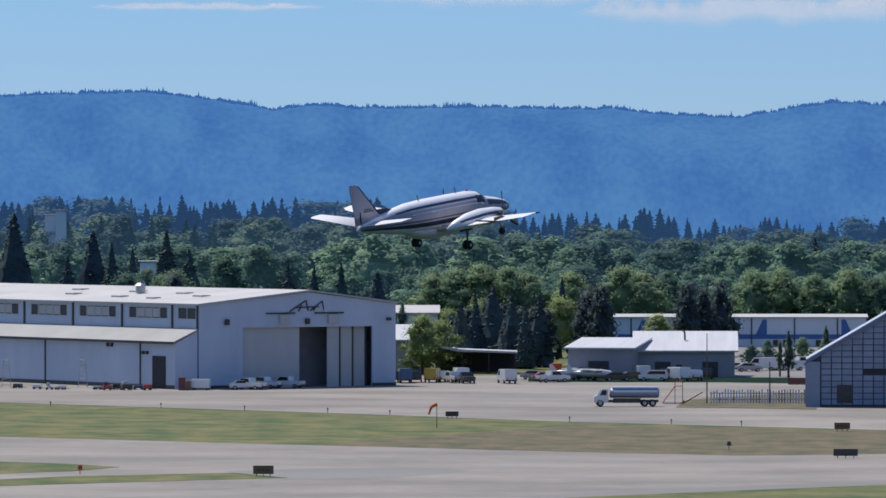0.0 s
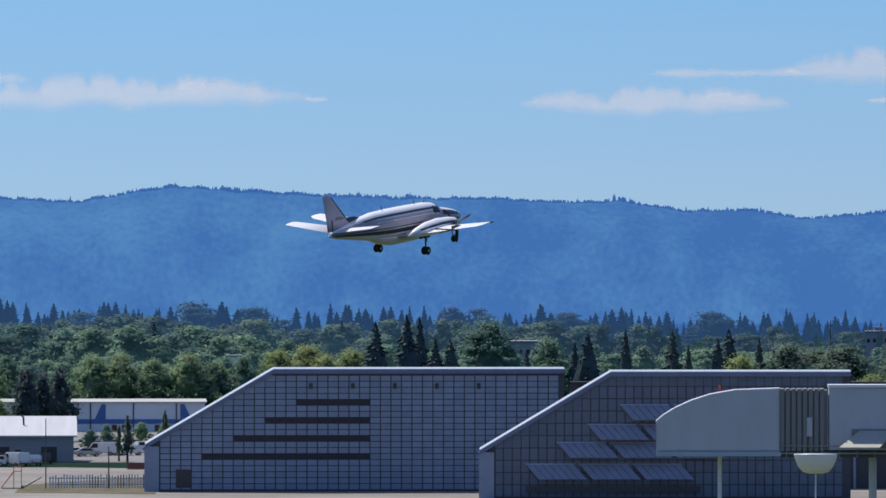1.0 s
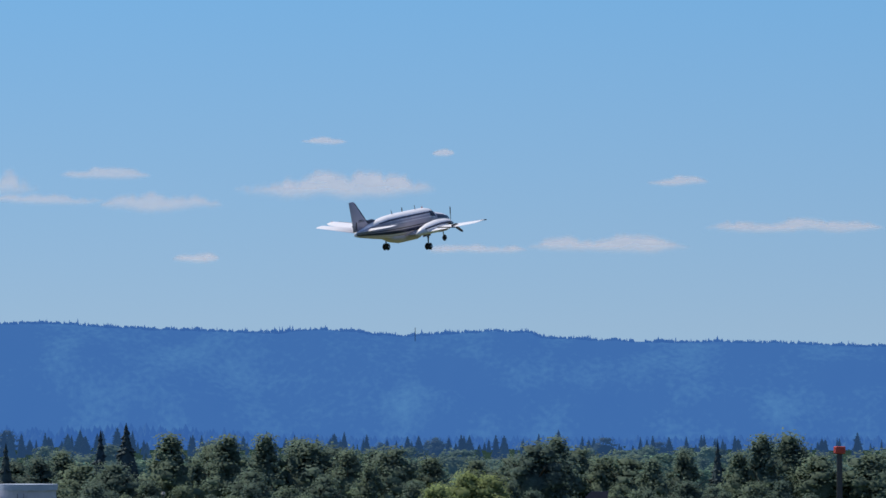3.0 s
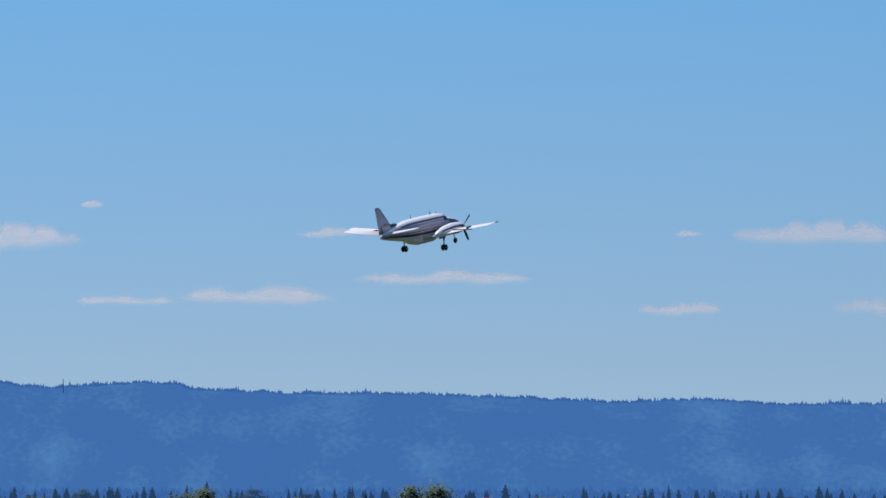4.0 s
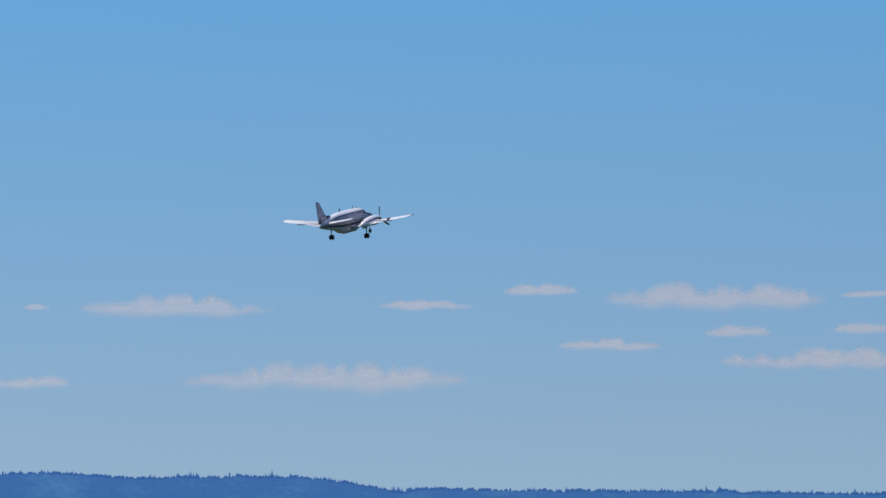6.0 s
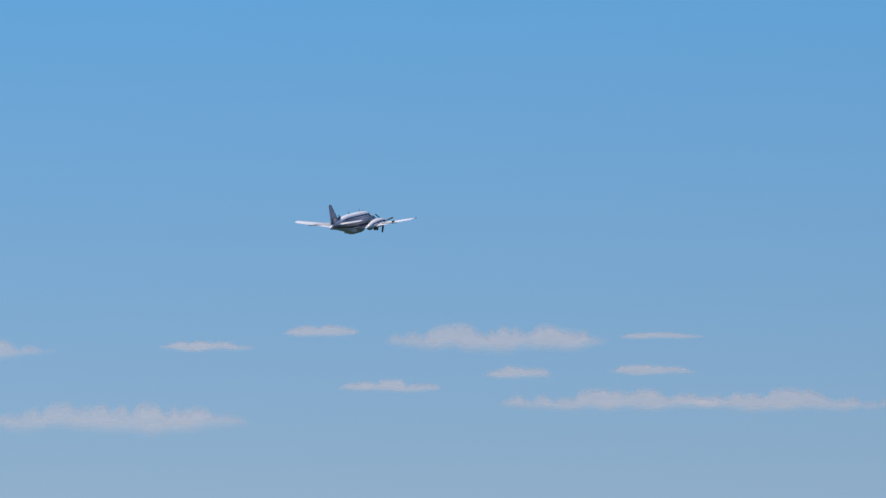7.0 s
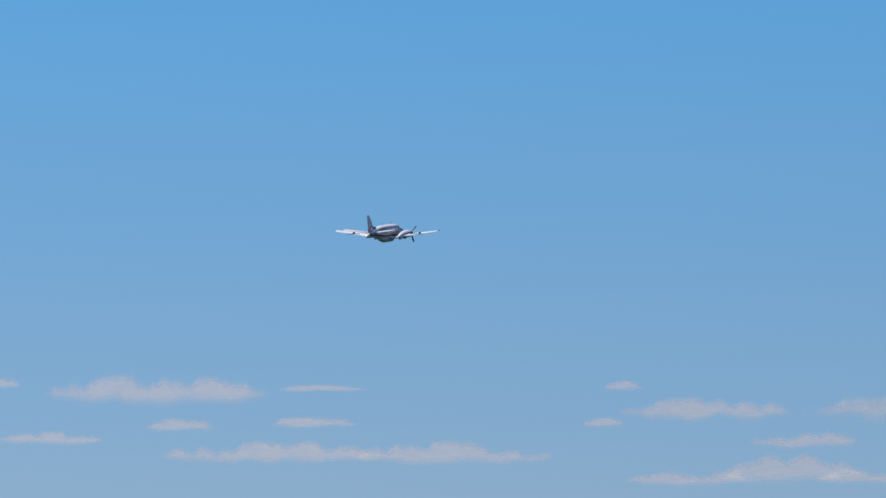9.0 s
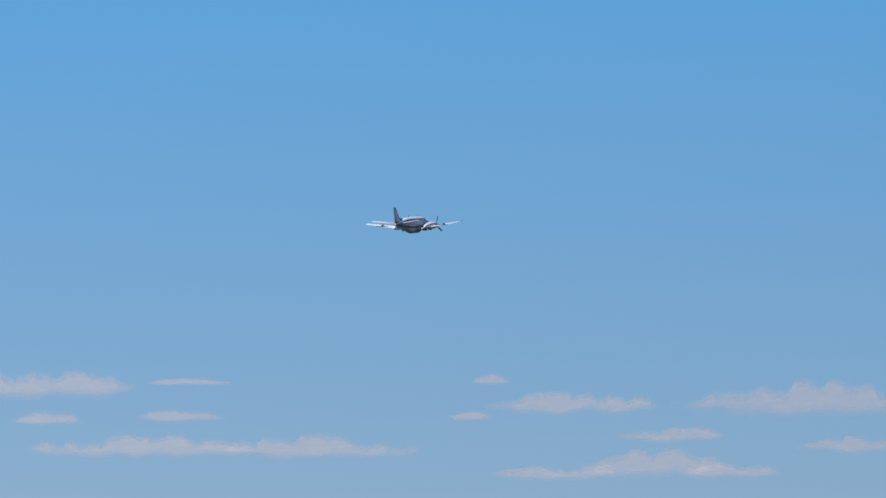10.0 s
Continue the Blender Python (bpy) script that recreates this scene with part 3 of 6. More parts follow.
def leafy_tree(kind, seed, h, w, label, low=0.03, count=2600):
    """A broadleaved tree on a trunk with limbs."""
    rn = random.Random(seed)
    t = thing("tree", pose(0, 0, 0), label, "tree", "trees round the airfield")
    part("trunk", trunk_mesh(h, 0.028 * h, rn, 6), BARK, t)
    me = crown_mesh(seed, h, w, low, count, 40, 0.0145)
    me.materials.append(LEAF[kind])
    crown = new("crown", me)
    crown.parent = t
    return t


def needle_tree(seed, h, w, label):
    """A conifer: whorls of drooping boughs on a straight stem."""
    rn = random.Random(seed)
    t = thing("tree", pose(0, 0, 0), label, "tree", "trees round the airfield")
    part("trunk", rods(((0, 0, 0), (0, 0, h * 0.96), 0.018 * h, 0.003 * h, 6)), BARK, t)
    part("crown", needles(rn, h, w, 24), LEAF["conifer"], t)
    return t


def needles(rn, h, w, whorls, taper=0.8):
    bm = bmesh.new()
    steps = [(0.03, 0.36), (0.15, 0.38), (0.35, 0.29), (0.55, 0.2), (0.75, 0.11), (0.93, 0.03)]
    vs = [[bm.verts.new((math.cos(a * math.tau / 9) * r * w * rn.uniform(.8, 1.15), math.sin(a * math.tau / 9) * r * w * rn.uniform(.8, 1.15), f * h)) for a in range(9)] for f, r in steps]
    for lo, up in zip(vs, vs[1:]):
        for i in range(9):
            j = (i + 1) % 9
            bm.faces.new((lo[i], lo[j], up[j]))
            bm.faces.new((lo[i], up[j], up[i]))
    for k in range(whorls):
        f = 0.06 + 0.92 * k / (whorls - 1)
        r = w * 0.5 * (1 - f) ** taper * rn.uniform(0.6, 1.2) + 0.02 * w
        n = (11 if k < 16 else 7) if whorls > 20 else 7
        for j in range(n):
            a = (j + rn.random()) * math.tau / n
            L = r * rn.uniform(0.65, 1.15)
            z = f * h + rn.uniform(-.015, .015) * h
            s, c = math.sin(a), math.cos(a)
            half = 0.09 * w * (1 - f) + 0.02 * w
            up, tip = bm.verts.new((0, 0, z + 0.03 * h)), bm.verts.new((c * L, s * L, z - 0.035 * h))
            l1, l2 = bm.verts.new((c * L * .6 - s * half, s * L * .6 + c * half, z - 0.02 * h)), bm.verts.new((c * L * .6 + s * half, s * L * .6 - c * half, z - 0.02 * h))
            low = bm.verts.new((c * L * .4, s * L * .4, z - 0.055 * h))
            for tri in ((up, l1, tip), (up, tip, l2), (low, tip, l1), (low, l2, tip), (up, low, l1), (up, l2, low)):
                bm.faces.new(tri)
    return bm


POOL = {
    "broadleaf": [lambda s=s, w=w: leafy_tree("broadleaf", s, 15, w, "rounded green broadleaved tree behind the airfield") for s, w in ((1, 15), (2, 13), (3, 16))],
    "poplar": [lambda s=s, w=w: leafy_tree("poplar", s, 20, w, "tall cottonwood with a dense grey-green crown", 0.02, 3200) for s, w in ((4, 14), (5, 17), (6, 12))],
    "spring": [lambda s=s, w=w: leafy_tree("spring", s, 12, w, "bright yellow-green tree in spring leaf", 0.05) for s, w in ((7, 11), (8, 13))],
    "bright": [lambda s=s, w=w: leafy_tree("bright", s, 15, w, "rounded pale green broadleaved tree in full leaf") for s, w in ((14, 15), (15, 17))],
    "slim": [lambda s=s, w=w: leafy_tree("poplar", s, 10, w, "slim young green street tree", 0.15, 700) for s, w in ((9, 2.6), (10, 3))],
    "cedar": [lambda s=s, w=w: leafy_tree("conifer", s, 14, w, "dense dark evergreen tree beside the apron", 0.02, 1900) for s, w in ((21, 7), (22, 8))],
    "conifer": [lambda s=s, w=w: needle_tree(s, 18, w, "dark pointed conifer tree among the woods") for s, w in ((11, 6.5), (12, 5), (13, 8))],
}
NOMINAL = {"broadleaf": 15, "bright": 15, "poplar": 20, "spring": 12, "slim": 10, "conifer": 18, "cedar": 14}
made_trees = {}
tree_rnd = random.Random(5)


def tree(kind, u, v, d, wide=1.0):
    """Plants a tree whose top shows at bearing u and height v."""
    h = max(4.0, rise(v, d))
    k = h / NOMINAL[kind]
    i = tree_rnd.randrange(len(POOL[kind]))
    p = spot(u, d)
    m = pose(p.x, p.y, 0, 0, 0, tree_rnd.uniform(0, 360)) @ Matrix.Diagonal((k * wide, k * wide, k, 1))
    if (kind, i) not in made_trees:
        made_trees[kind, i] = POOL[kind][i]()
        made_trees[kind, i].matrix_basis = m
        return made_trees[kind, i]
    ob = copy_thing(made_trees[kind, i], pose(0, 0, 0))
    ob.matrix_basis = m
    return ob


for u, v, d in ((815, 535, 1250), (842, 520, 1262), (872, 503, 1270), (905, 522, 1255), (930, 535, 1250), (955, 520, 1262), (510, 468, 1500), (556, 470, 1480), (604, 464, 1520), (668, 480, 1500), (165, 408, 1720), (198, 428, 1710), (235, 438, 1700), (295, 408, 1730), (26, 378, 1740), (335, 440, 1710), (120, 452, 1700), (1834, 420, 1500), (1889, 408, 1520), (1912, 412, 1530), (1939, 450, 1480), (1966, 450, 1480), (2101, 475, 1400), (2209, 440, 1500), (2186, 455, 1520)):
    tree("conifer", u, v, d, 1.6)
for u, v, d in ((2276, 433, 1480), (2359, 435, 1480), (2387, 462, 1470), (2439, 450, 1490), (2459, 433, 1500), (2512, 447, 1500), (2867, 434, 1560), (3034, 412, 1580), (3079, 400, 1580), (2795, 445, 1700), (4125, 434, 1600), (1442, 422, 1900), (995, 490, 1500)):
    tree("conifer", u, v, d, 1.45)
for u, v, d in ((770, 478, 1650), (850, 466, 1650), (925, 476, 1650), (1005, 478, 1640), (1110, 470, 1660), (1180, 480, 1640), (1330, 475, 1650), (1382, 472, 1640), (1442, 486, 1600), (1500, 470, 1650), (1548, 490, 1600), (1600, 480, 1650), (310, 478, 1500), (262, 474, 1600), (225, 482, 1560), (285, 486, 1580), (2034, 415, 1520), (2139, 450, 1520), (465, 440, 1850), (400, 450, 1800)):
    tree("broadleaf", u, v, d, 1.1)
for u, v, d in ((850, 532, 1320), (992, 525, 1330), (748, 556, 1215), (778, 568, 1222), (795, 548, 1300), (1165, 556, 1310), (1660, 468, 1600), (1714, 460, 1600), (1790, 470, 1590), (1745, 478, 1580), (2754, 510, 1400), (2710, 514, 1405), (3630, 508, 1420), (3683, 482, 1440), (3720, 492, 1440), (2480, 478, 1450)):
    tree("spring", u, v, d, 1.15)
for u, v, d in ((1040, 505, 1265), (1064, 500, 1262), (1215, 497, 1330), (1245, 508, 1335), (1275, 499, 1340), (828, 540, 1280), (862, 530, 1290), (890, 535, 1285), (918, 540, 1280), (945, 538, 1290), (798, 558, 1270), (968, 545, 1270), (310, 478, 1400)):
    tree("cedar", u, v, d, 1.1)
for u, v, d in ((1395, 585, 1190), (1461, 576, 1200), (712, 536, 1300), (1380, 600, 1200)):
    tree("slim", u, v, d)
for u, v, d in ((2564, 449, 1500), (2610, 458, 1520), (2664, 454, 1510), (2969, 439, 1560), (2925, 455, 1550), (3005, 470, 1530), (3060, 470, 1520), (3154, 410, 1545), (3260, 420, 1570), (3205, 450, 1580), (3327, 413, 1560), (3403, 420, 1560), (3473, 433, 1550), (3553, 435, 1560), (3617, 450, 1570), (3800, 430, 1550), (3840, 414, 1560), (3923, 458, 1560), (3965, 452, 1560), (4065, 438, 1560), (4205, 417, 1560), (4250, 411, 1570)):
    tree("poplar", u, v + tree_rnd.uniform(-4, 12), d, tree_rnd.uniform(1.15, 1.7))
for u, v, d in ((4010, 462, 1540), (4160, 450, 1560), (4300, 452, 1560), (4395, 449, 1560), (4450, 440, 1580), (4520, 446, 1560), (4600, 440, 1570), (4680, 445, 1560), (3760, 455, 1560), (3700, 460, 1580), (3510, 470, 1520), (3300, 480, 1520), (3430, 490, 1510), (3370, 510, 1500), (3590, 500, 1500), (3120, 500, 1515), (3230, 432, 1590), (3380, 428, 1590), (3440, 438, 1590), (3880, 440, 1590), (2880, 462, 1580), (2760, 470, 1600), (3520, 446, 1590)):
    tree("poplar", u, v, d, tree_rnd.uniform(1.2, 1.9))
for u, v, d in ((1330, 612, 1260), (1358, 618, 1300), (1420, 622, 1320), (1462, 617, 1310), (1500, 612, 1290)):
    tree("broadleaf", u, v, d, 1.3)
for u, v in ((765, 484), (808, 474), (852, 465), (898, 470), (938, 482), (1010, 480), (1104, 470), (1136, 480), (1336, 478), (1384, 474), (1440, 486), (1502, 474), (1550, 490)):
    tree("bright", u, v, 1600, tree_rnd.uniform(1.0, 1.25))
# hedges of bushes before the cottonwoods
for k in range(60):
    u = 2850 + k * 31 + tree_rnd.uniform(-22, 22)
    tree("poplar", u, tree_rnd.uniform(500, 572), 1490 + tree_rnd.uniform(-20, 20), tree_rnd.uniform(1.1, 1.6))
# the woods behind, row after row, each row one mass of foliage
for i in range(4):
    FAR_CROWN["broadleaf"].append(crown_mesh(50 + i, 15, 13 + 2 * i, 0.03, 560, 15, 0.03))
    FAR_CROWN["poplar"].append(crown_mesh(60 + i, 20, 11 + 2 * i, 0.02, 560, 17, 0.027))
    bm = needles(random.Random(70 + i), 18, 5.0 + i, 17, 0.6)
    FAR_CROWN["conifer"].append(bpy.data.meshes.new("far_needles"))
    bm.to_mesh(FAR_CROWN["conifer"][-1])
    bm.free()


def wood(label, mat, trees):
    """A stretch of far wood: many crowns joined in one mesh. trees: kind, bearing, top, distance, breadth."""
    V, F, N, T, n = [], [], [], [], 0
    for kind, u, v, d, wide in trees:
        h = max(4.0, rise(v, d))
        k = h / NOMINAL[kind]
        crown = tree_rnd.choice(FAR_CROWN[kind])
        co, no = np.empty(len(crown.vertices) * 3), np.empty(len(crown.loops) * 3)
        tri = np.empty(len(crown.polygons) * 3, dtype=np.int64)
        crown.vertices.foreach_get("co", co)
        crown.polygons.foreach_get("vertices", tri)
        crown.corner_normals.foreach_get("vector", no)
        co, way = co.reshape(-1, 3), np.zeros((len(crown.vertices), 3))
        way[tri] = no.reshape(-1, 3)
        a = tree_rnd.uniform(0, math.tau)
        c, s = math.cos(a), math.sin(a)
        p = spot(u, d)
        V.append(np.stack([(co[:, 0] * c - co[:, 1] * s) * k * wide + p.x, (co[:, 0] * s + co[:, 1] * c) * k * wide + p.y, co[:, 2] * k], 1))
        N.append(np.stack([way[:, 0] * c - way[:, 1] * s, way[:, 0] * s + way[:, 1] * c, way[:, 2]], 1))
        F.append(tri.reshape(-1, 3) + n)
        T.append(np.full(len(co), (0.15 if kind == "conifer" else 0.4) + tree_rnd.uniform(-0.15, 0.55)))
        n += len(co)
    me = bpy.data.meshes.new("woodland")
    me.from_pydata(np.concatenate(V).tolist(), [], np.concatenate(F).tolist())
    soften(me, np.concatenate(N).tolist())
    me.attributes.new("tint", "FLOAT", "POINT").data.foreach_set("value", np.concatenate(T))
    me.materials.append(mat)
    ob = new("woodland", me)
    return tagged(ob, label, "woodland", kind="stuff")


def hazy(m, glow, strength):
    """Far woods: adds an emission that stands for the haze before them."""
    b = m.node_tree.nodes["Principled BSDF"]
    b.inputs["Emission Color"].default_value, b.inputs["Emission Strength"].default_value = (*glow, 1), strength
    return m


# the blue emission lifts each wood's tone, as haze would
FAR_LEAF = hazy(foliage("hazy_distant_broadleaf", [(0.08, 0.15, 0.13), (0.125, 0.215, 0.155), (0.2, 0.3, 0.18)], 0.55, fine=0.9), (0.02, 0.046, 0.07), 0.6)
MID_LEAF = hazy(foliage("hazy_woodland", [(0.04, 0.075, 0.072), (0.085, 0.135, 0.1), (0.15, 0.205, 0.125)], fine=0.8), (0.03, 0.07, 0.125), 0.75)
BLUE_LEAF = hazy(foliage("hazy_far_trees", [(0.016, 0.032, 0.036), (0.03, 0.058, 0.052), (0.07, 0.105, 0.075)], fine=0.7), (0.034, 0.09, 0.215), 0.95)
rows_far, rows_mid, rows_near = [], [], []
for k in range(640):
    u = -700 + k * 9 + tree_rnd.uniform(-12, 12)
    line = profile([(-700, 348), (500, 346), (900, 366), (1300, 382), (2000, 392), (2700, 402), (3300, 416), (5000, 420)], u)
    tall = noise.noise((u * 0.01, 7, 7)) * 14 + noise.noise((u * 0.03, 7, 2)) * 8
    kind = "conifer" if noise.noise((u * 0.02, 1, 4)) > -0.25 else "broadleaf"
    rows_far.append((kind, u, line - tall + tree_rnd.uniform(0, 26), tree_rnd.uniform(2900, 3500), tree_rnd.uniform(1.2, 2.2) if kind == "conifer" else tree_rnd.uniform(1.6, 2.2)))
for k in range(330):
    u = -700 + k * 17 + tree_rnd.uniform(-12, 12)
    line = profile([(-700, 372), (450, 376), (700, 388), (1300, 402), (1700, 410), (2300, 418), (2900, 432), (5000, 440)], u)
    kind = tree_rnd.choice(("broadleaf", "broadleaf", "conifer", "poplar") if u > 450 else ("conifer", "broadleaf", "conifer", "poplar"))
    rows_mid.append((kind, u, line + tree_rnd.uniform(0, 40) + noise.noise((u * 0.012, 2, 4)) * 10, tree_rnd.uniform(2150, 2600), tree_rnd.uniform(1.0, 1.5) if kind == "conifer" else tree_rnd.uniform(1.4, 2.1)))
for k in range(215):
    u = -700 + k * 26 + tree_rnd.uniform(-16, 16)
    line = profile([(-700, 425), (450, 425), (620, 408), (900, 410), (1250, 412), (1560, 425), (1800, 452), (5000, 455)], u)
    kind = tree_rnd.choice(("broadleaf", "broadleaf", "broadleaf", "poplar", "poplar"))
    rows_near.append((kind, u, line + tree_rnd.uniform(0, 34) + noise.noise((u * 0.012, 6, 4)) * 12, tree_rnd.uniform(1790, 2050), tree_rnd.uniform(1.3, 1.9)))
for k in range(70):
    u = 600 + k * 18 + tree_rnd.uniform(-14, 14)
    rows_near.append((tree_rnd.choice(("broadleaf", "broadleaf", "poplar")), u, 468 + noise.noise((u * 0.02, 6, 9)) * 16 + tree_rnd.uniform(0, 36), tree_rnd.uniform(1690, 1760), tree_rnd.uniform(1.2, 1.8)))
for u, v in ((66, 428), (84, 421), (99, 427), (113, 419), (132, 424), (150, 416)):
    rows_mid.append(("broadleaf" if u % 4 else "conifer", u, v, 2110, 1.4))
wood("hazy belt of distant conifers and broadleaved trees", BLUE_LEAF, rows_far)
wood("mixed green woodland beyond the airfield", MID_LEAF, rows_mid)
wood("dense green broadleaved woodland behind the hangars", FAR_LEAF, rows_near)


# ---- the airplane: a twin turboprop, nose along +x, port wing along +y ----
FUSELAGE = [(5.36, -0.16, 0.06, 0.06), (5.2, -0.15, 0.2, 0.2), (4.8, -0.13, 0.36, 0.36), (4.2, -0.08, 0.5, 0.5), (3.5, -0.03, 0.6, 0.6), (3.05, 0.0, 0.64, 0.66),
            (2.55, 0.12, 0.68, 0.84), (2.0, 0.15, 0.7, 0.9), (0.5, 0.15, 0.7, 0.92), (-1.5, 0.15, 0.7, 0.92), (-3.0, 0.16, 0.62, 0.86), (-4.2, 0.16, 0.48, 0.68), (-5.4, 0.14, 0.31, 0.46), (-6.4, 0.1, 0.16, 0.25), (-6.85, 0.06, 0.07, 0.1)]


def hull(x):
    for (a, *p), (b, *q) in zip(FUSELAGE, FUSELAGE[1:]):
        if x >= b:
            f = (a - x) / (a - b)
            return [s + (e - s) * max(0, f) for s, e in zip(p, q)]
    return FUSELAGE[-1][1:]


def skin(x, deg, out=0.0):
    """A place on the fuselage: deg 0 is starboard, 90 the top, 180 port."""
    zc, w, h = hull(x)
    a = radians(deg)
    c, s = math.cos(a), math.sin(a)
    k = 0.82
    return Vector((x, -(w + out) * math.copysign(abs(c) ** k, c), zc + (h + out) * math.copysign(abs(s) ** k, s)))


def band(bm, x0, x1, low, high, steps, out=0.012):
    """A patch that lies on the fuselage; low and high give its edges in degrees at x."""
    g = []
    for i in range(steps + 1):
        x = x0 + (x1 - x0) * i / steps
        g.append([bm.verts.new(skin(x, low(x) + (high(x) - low(x)) * j / 3, out)) for j in range(4)])
    for a, b in zip(g, g[1:]):
        for j in range(3):
            bm.faces.new((a[j], a[j + 1], b[j + 1], b[j]))
    return bm


def foil(bm, stations, n=9, tilt=0.0):
    """A wing from stations (x of leading edge, y, z, chord, thickness, vertical?)."""
    loops = []
    for x, y, z, c, t in stations:
        lp = []
        for k in range(2 * n):
            a = math.pi * k / n
            s = 0.5 - 0.5 * math.cos(a)
            th = t * c * (1.5 * math.sqrt(s) - 0.8 * s - 0.7 * s * s) * 0.55
            lp.append((x - s * c, y, z + (th if k <= n else -th * 0.6) + (0.45 - s) * c * math.tan(radians(tilt))))
        loops.append(lp)
    return rings(bm, loops)


def upright(bm, stations, n=7):
    loops = []
    for x, z, c, t in stations:
        lp = []
        for k in range(2 * n):
            a = math.pi * k / n
            s = 0.5 - 0.5 * math.cos(a)
            th = t * c * (1.5 * math.sqrt(s) - 0.8 * s - 0.7 * s * s) * 0.6
            lp.append((x - s * c, th if k <= n else -th, z))
        loops.append(lp)
    return rings(bm, loops)


def airplane():
    t = thing("airplane", pose(0, 398, 30), "white twin-engine propeller airplane with dark stripes climbing after takeoff", "airplane")
    bm = bmesh.new()
    rings(bm, [[skin(x, k * 360 / 28) for k in range(28)] for x in [f[0] for f in FUSELAGE]])
    part("fuselage", bm, WHITE_PAINT, t, smooth=True)
    # belly pod
    bm = bmesh.new()
    pod = []
    for x, zc, w, h in ((2.0, -0.62, 0.1, 0.08), (1.6, -0.72, 0.42, 0.22), (0.8, -0.8, 0.56, 0.36), (-1.4, -0.8, 0.56, 0.38), (-2.4, -0.66, 0.5, 0.34), (-3.2, -0.5, 0.34, 0.2), (-3.9, -0.36, 0.1, 0.08)):
        pod.append([(x, w * math.cos(k * math.tau / 16), zc + h * math.sin(k * math.tau / 16)) for k in range(16)])
    rings(bm, pod)
    part("belly_pod", bm, BELLY_GREY, t, "stained grey cargo pod under the belly", smooth=True)
    for name, mat, lo, hi in (("stripe", DARK_STRIPE, -30, -14), ("pinstripe", DARK_STRIPE, -9, -5)):
        for port in (False, True):
            bm = bmesh.new()
            if port:
                band(bm, 5.1, -6.7, lambda x: 180 - lo, lambda x: 180 - hi, 40)
            else:
                band(bm, 5.1, -6.7, lambda x: lo, lambda x: hi, 40)
            part(name, bm, mat, t, "dark painted line along the fuselage" if name == "stripe" else "thin dark painted line")
    for port in (False, True):
        s = (lambda a: 180 - a) if port else (lambda a: a)
        bm = bmesh.new()
        band(bm, 5.15, -6.75, lambda x: s(-16), lambda x: s(36), 48, 0.006)
        part("side_panel", bm, SIDE_GREY, t, "fuselage side in grey paint with some shade painted in", smooth=True)
        bm = bmesh.new()
        band(bm, 4.6, -6.4, lambda x: s(-84), lambda x: s(-26), 48, 0.006)
        part("belly_panel", bm, BELLY_GREY, t, "stained grey underside", smooth=True)
        bm = bmesh.new()
        band(bm, 2.35, -4.2, lambda x: s(31), lambda x: s(40), 30)
        part("roof_stripe", bm, DARK_STRIPE, t, "dark line below the white cabin roof")
        bm = bmesh.new()
        band(bm, 2.75, 2.1, lambda x: s(14), lambda x: s(46), 4)
        part("side_window", bm, GLASS, t, "dark cockpit side window")
        bm = bmesh.new()
        band(bm, 4.9, 3.05, lambda x: s(12), lambda x: s(44), 12)
        part("nose_flash", bm, DARK_STRIPE, t, "dark painted flash on the nose")
        bm = bmesh.new()
        band(bm, 3.02, 2.6, lambda x: s(46), lambda x: s(86), 4, 0.016)
        part("windscreen", bm, GLASS, t, "dark cockpit windscreen")
    # wings
    for side in (1, -1):
        bm = bmesh.new()
        foil(bm, [(1.5, 0.3 * side, -0.58, 2.75, 0.17), (1.35, 2.2 * side, -0.36, 2.4, 0.16), (0.42, 6.6 * side, 0.22, 1.25, 0.12), (0.22, 6.94 * side, 0.29, 0.85, 0.08)], tilt=4.5)
        w = part("wing", bm, WHITE_PAINT, t, smooth=True)
        bm = bmesh.new()
        foil(bm, [(1.30, 2.9 * side, -0.19, 0.16, 0.9), (0.47, 6.55 * side, 0.266, 0.12, 0.7)], 5)
        part("wing_boot", bm, BOOT, w, "black rubber leading edge")
        bm = bmesh.new()
        rod(bm, (0.0, 6.93 * side, 0.3), (0.25, 6.97 * side, 0.3), 0.05, 0.03, 8)
        part("wingtip_light", bm, RED if side > 0 else GLASS, w, "small navigation light")
        bm = bmesh.new()
        box(bm, -1.07, -1.03, 4.3 * side - 0.9, 4.3 * side + 0.9, -0.13, -0.05)
        part("aileron_gap", bm, DARK_METAL, w)
        # dark mark added on each wing; not a known part
        part("wing_mark", prism(bmesh.new(), [(-0.75, -0.14), (0.1, -0.12), (0.2, 0.0), (-0.2, 0.12), (-0.75, 0.08)], 4.5 * side - 0.035, 4.5 * side + 0.035), DARK_METAL, w, "small dark mark across the wing")
        # nacelle
        bm = bmesh.new()
        y = 2.19 * side
        nac = []
        for x, zc, ww, h in ((2.34, -0.16, 0.2, 0.2), (2.2, -0.18, 0.34, 0.36), (1.6, -0.18, 0.43, 0.46), (0.6, -0.16, 0.46, 0.48), (-0.5, -0.22, 0.42, 0.42), (-1.4, -0.34, 0.3, 0.28), (-2.1, -0.46, 0.06, 0.06)):
            nac.append([(x, y + ww * math.cos(k * math.tau / 20), zc + h * math.sin(k * math.tau / 20)) for k in range(20)])
        rings(bm, nac)
        n = part("engine_nacelle", bm, WHITE_PAINT, t, smooth=True)
        for s2 in (1, -1):
            bm = bmesh.new()
            rod(bm, (1.95, y + 0.36 * s2, -0.1), (1.5, y + 0.58 * s2, -0.05), 0.1, 0.09, 10)
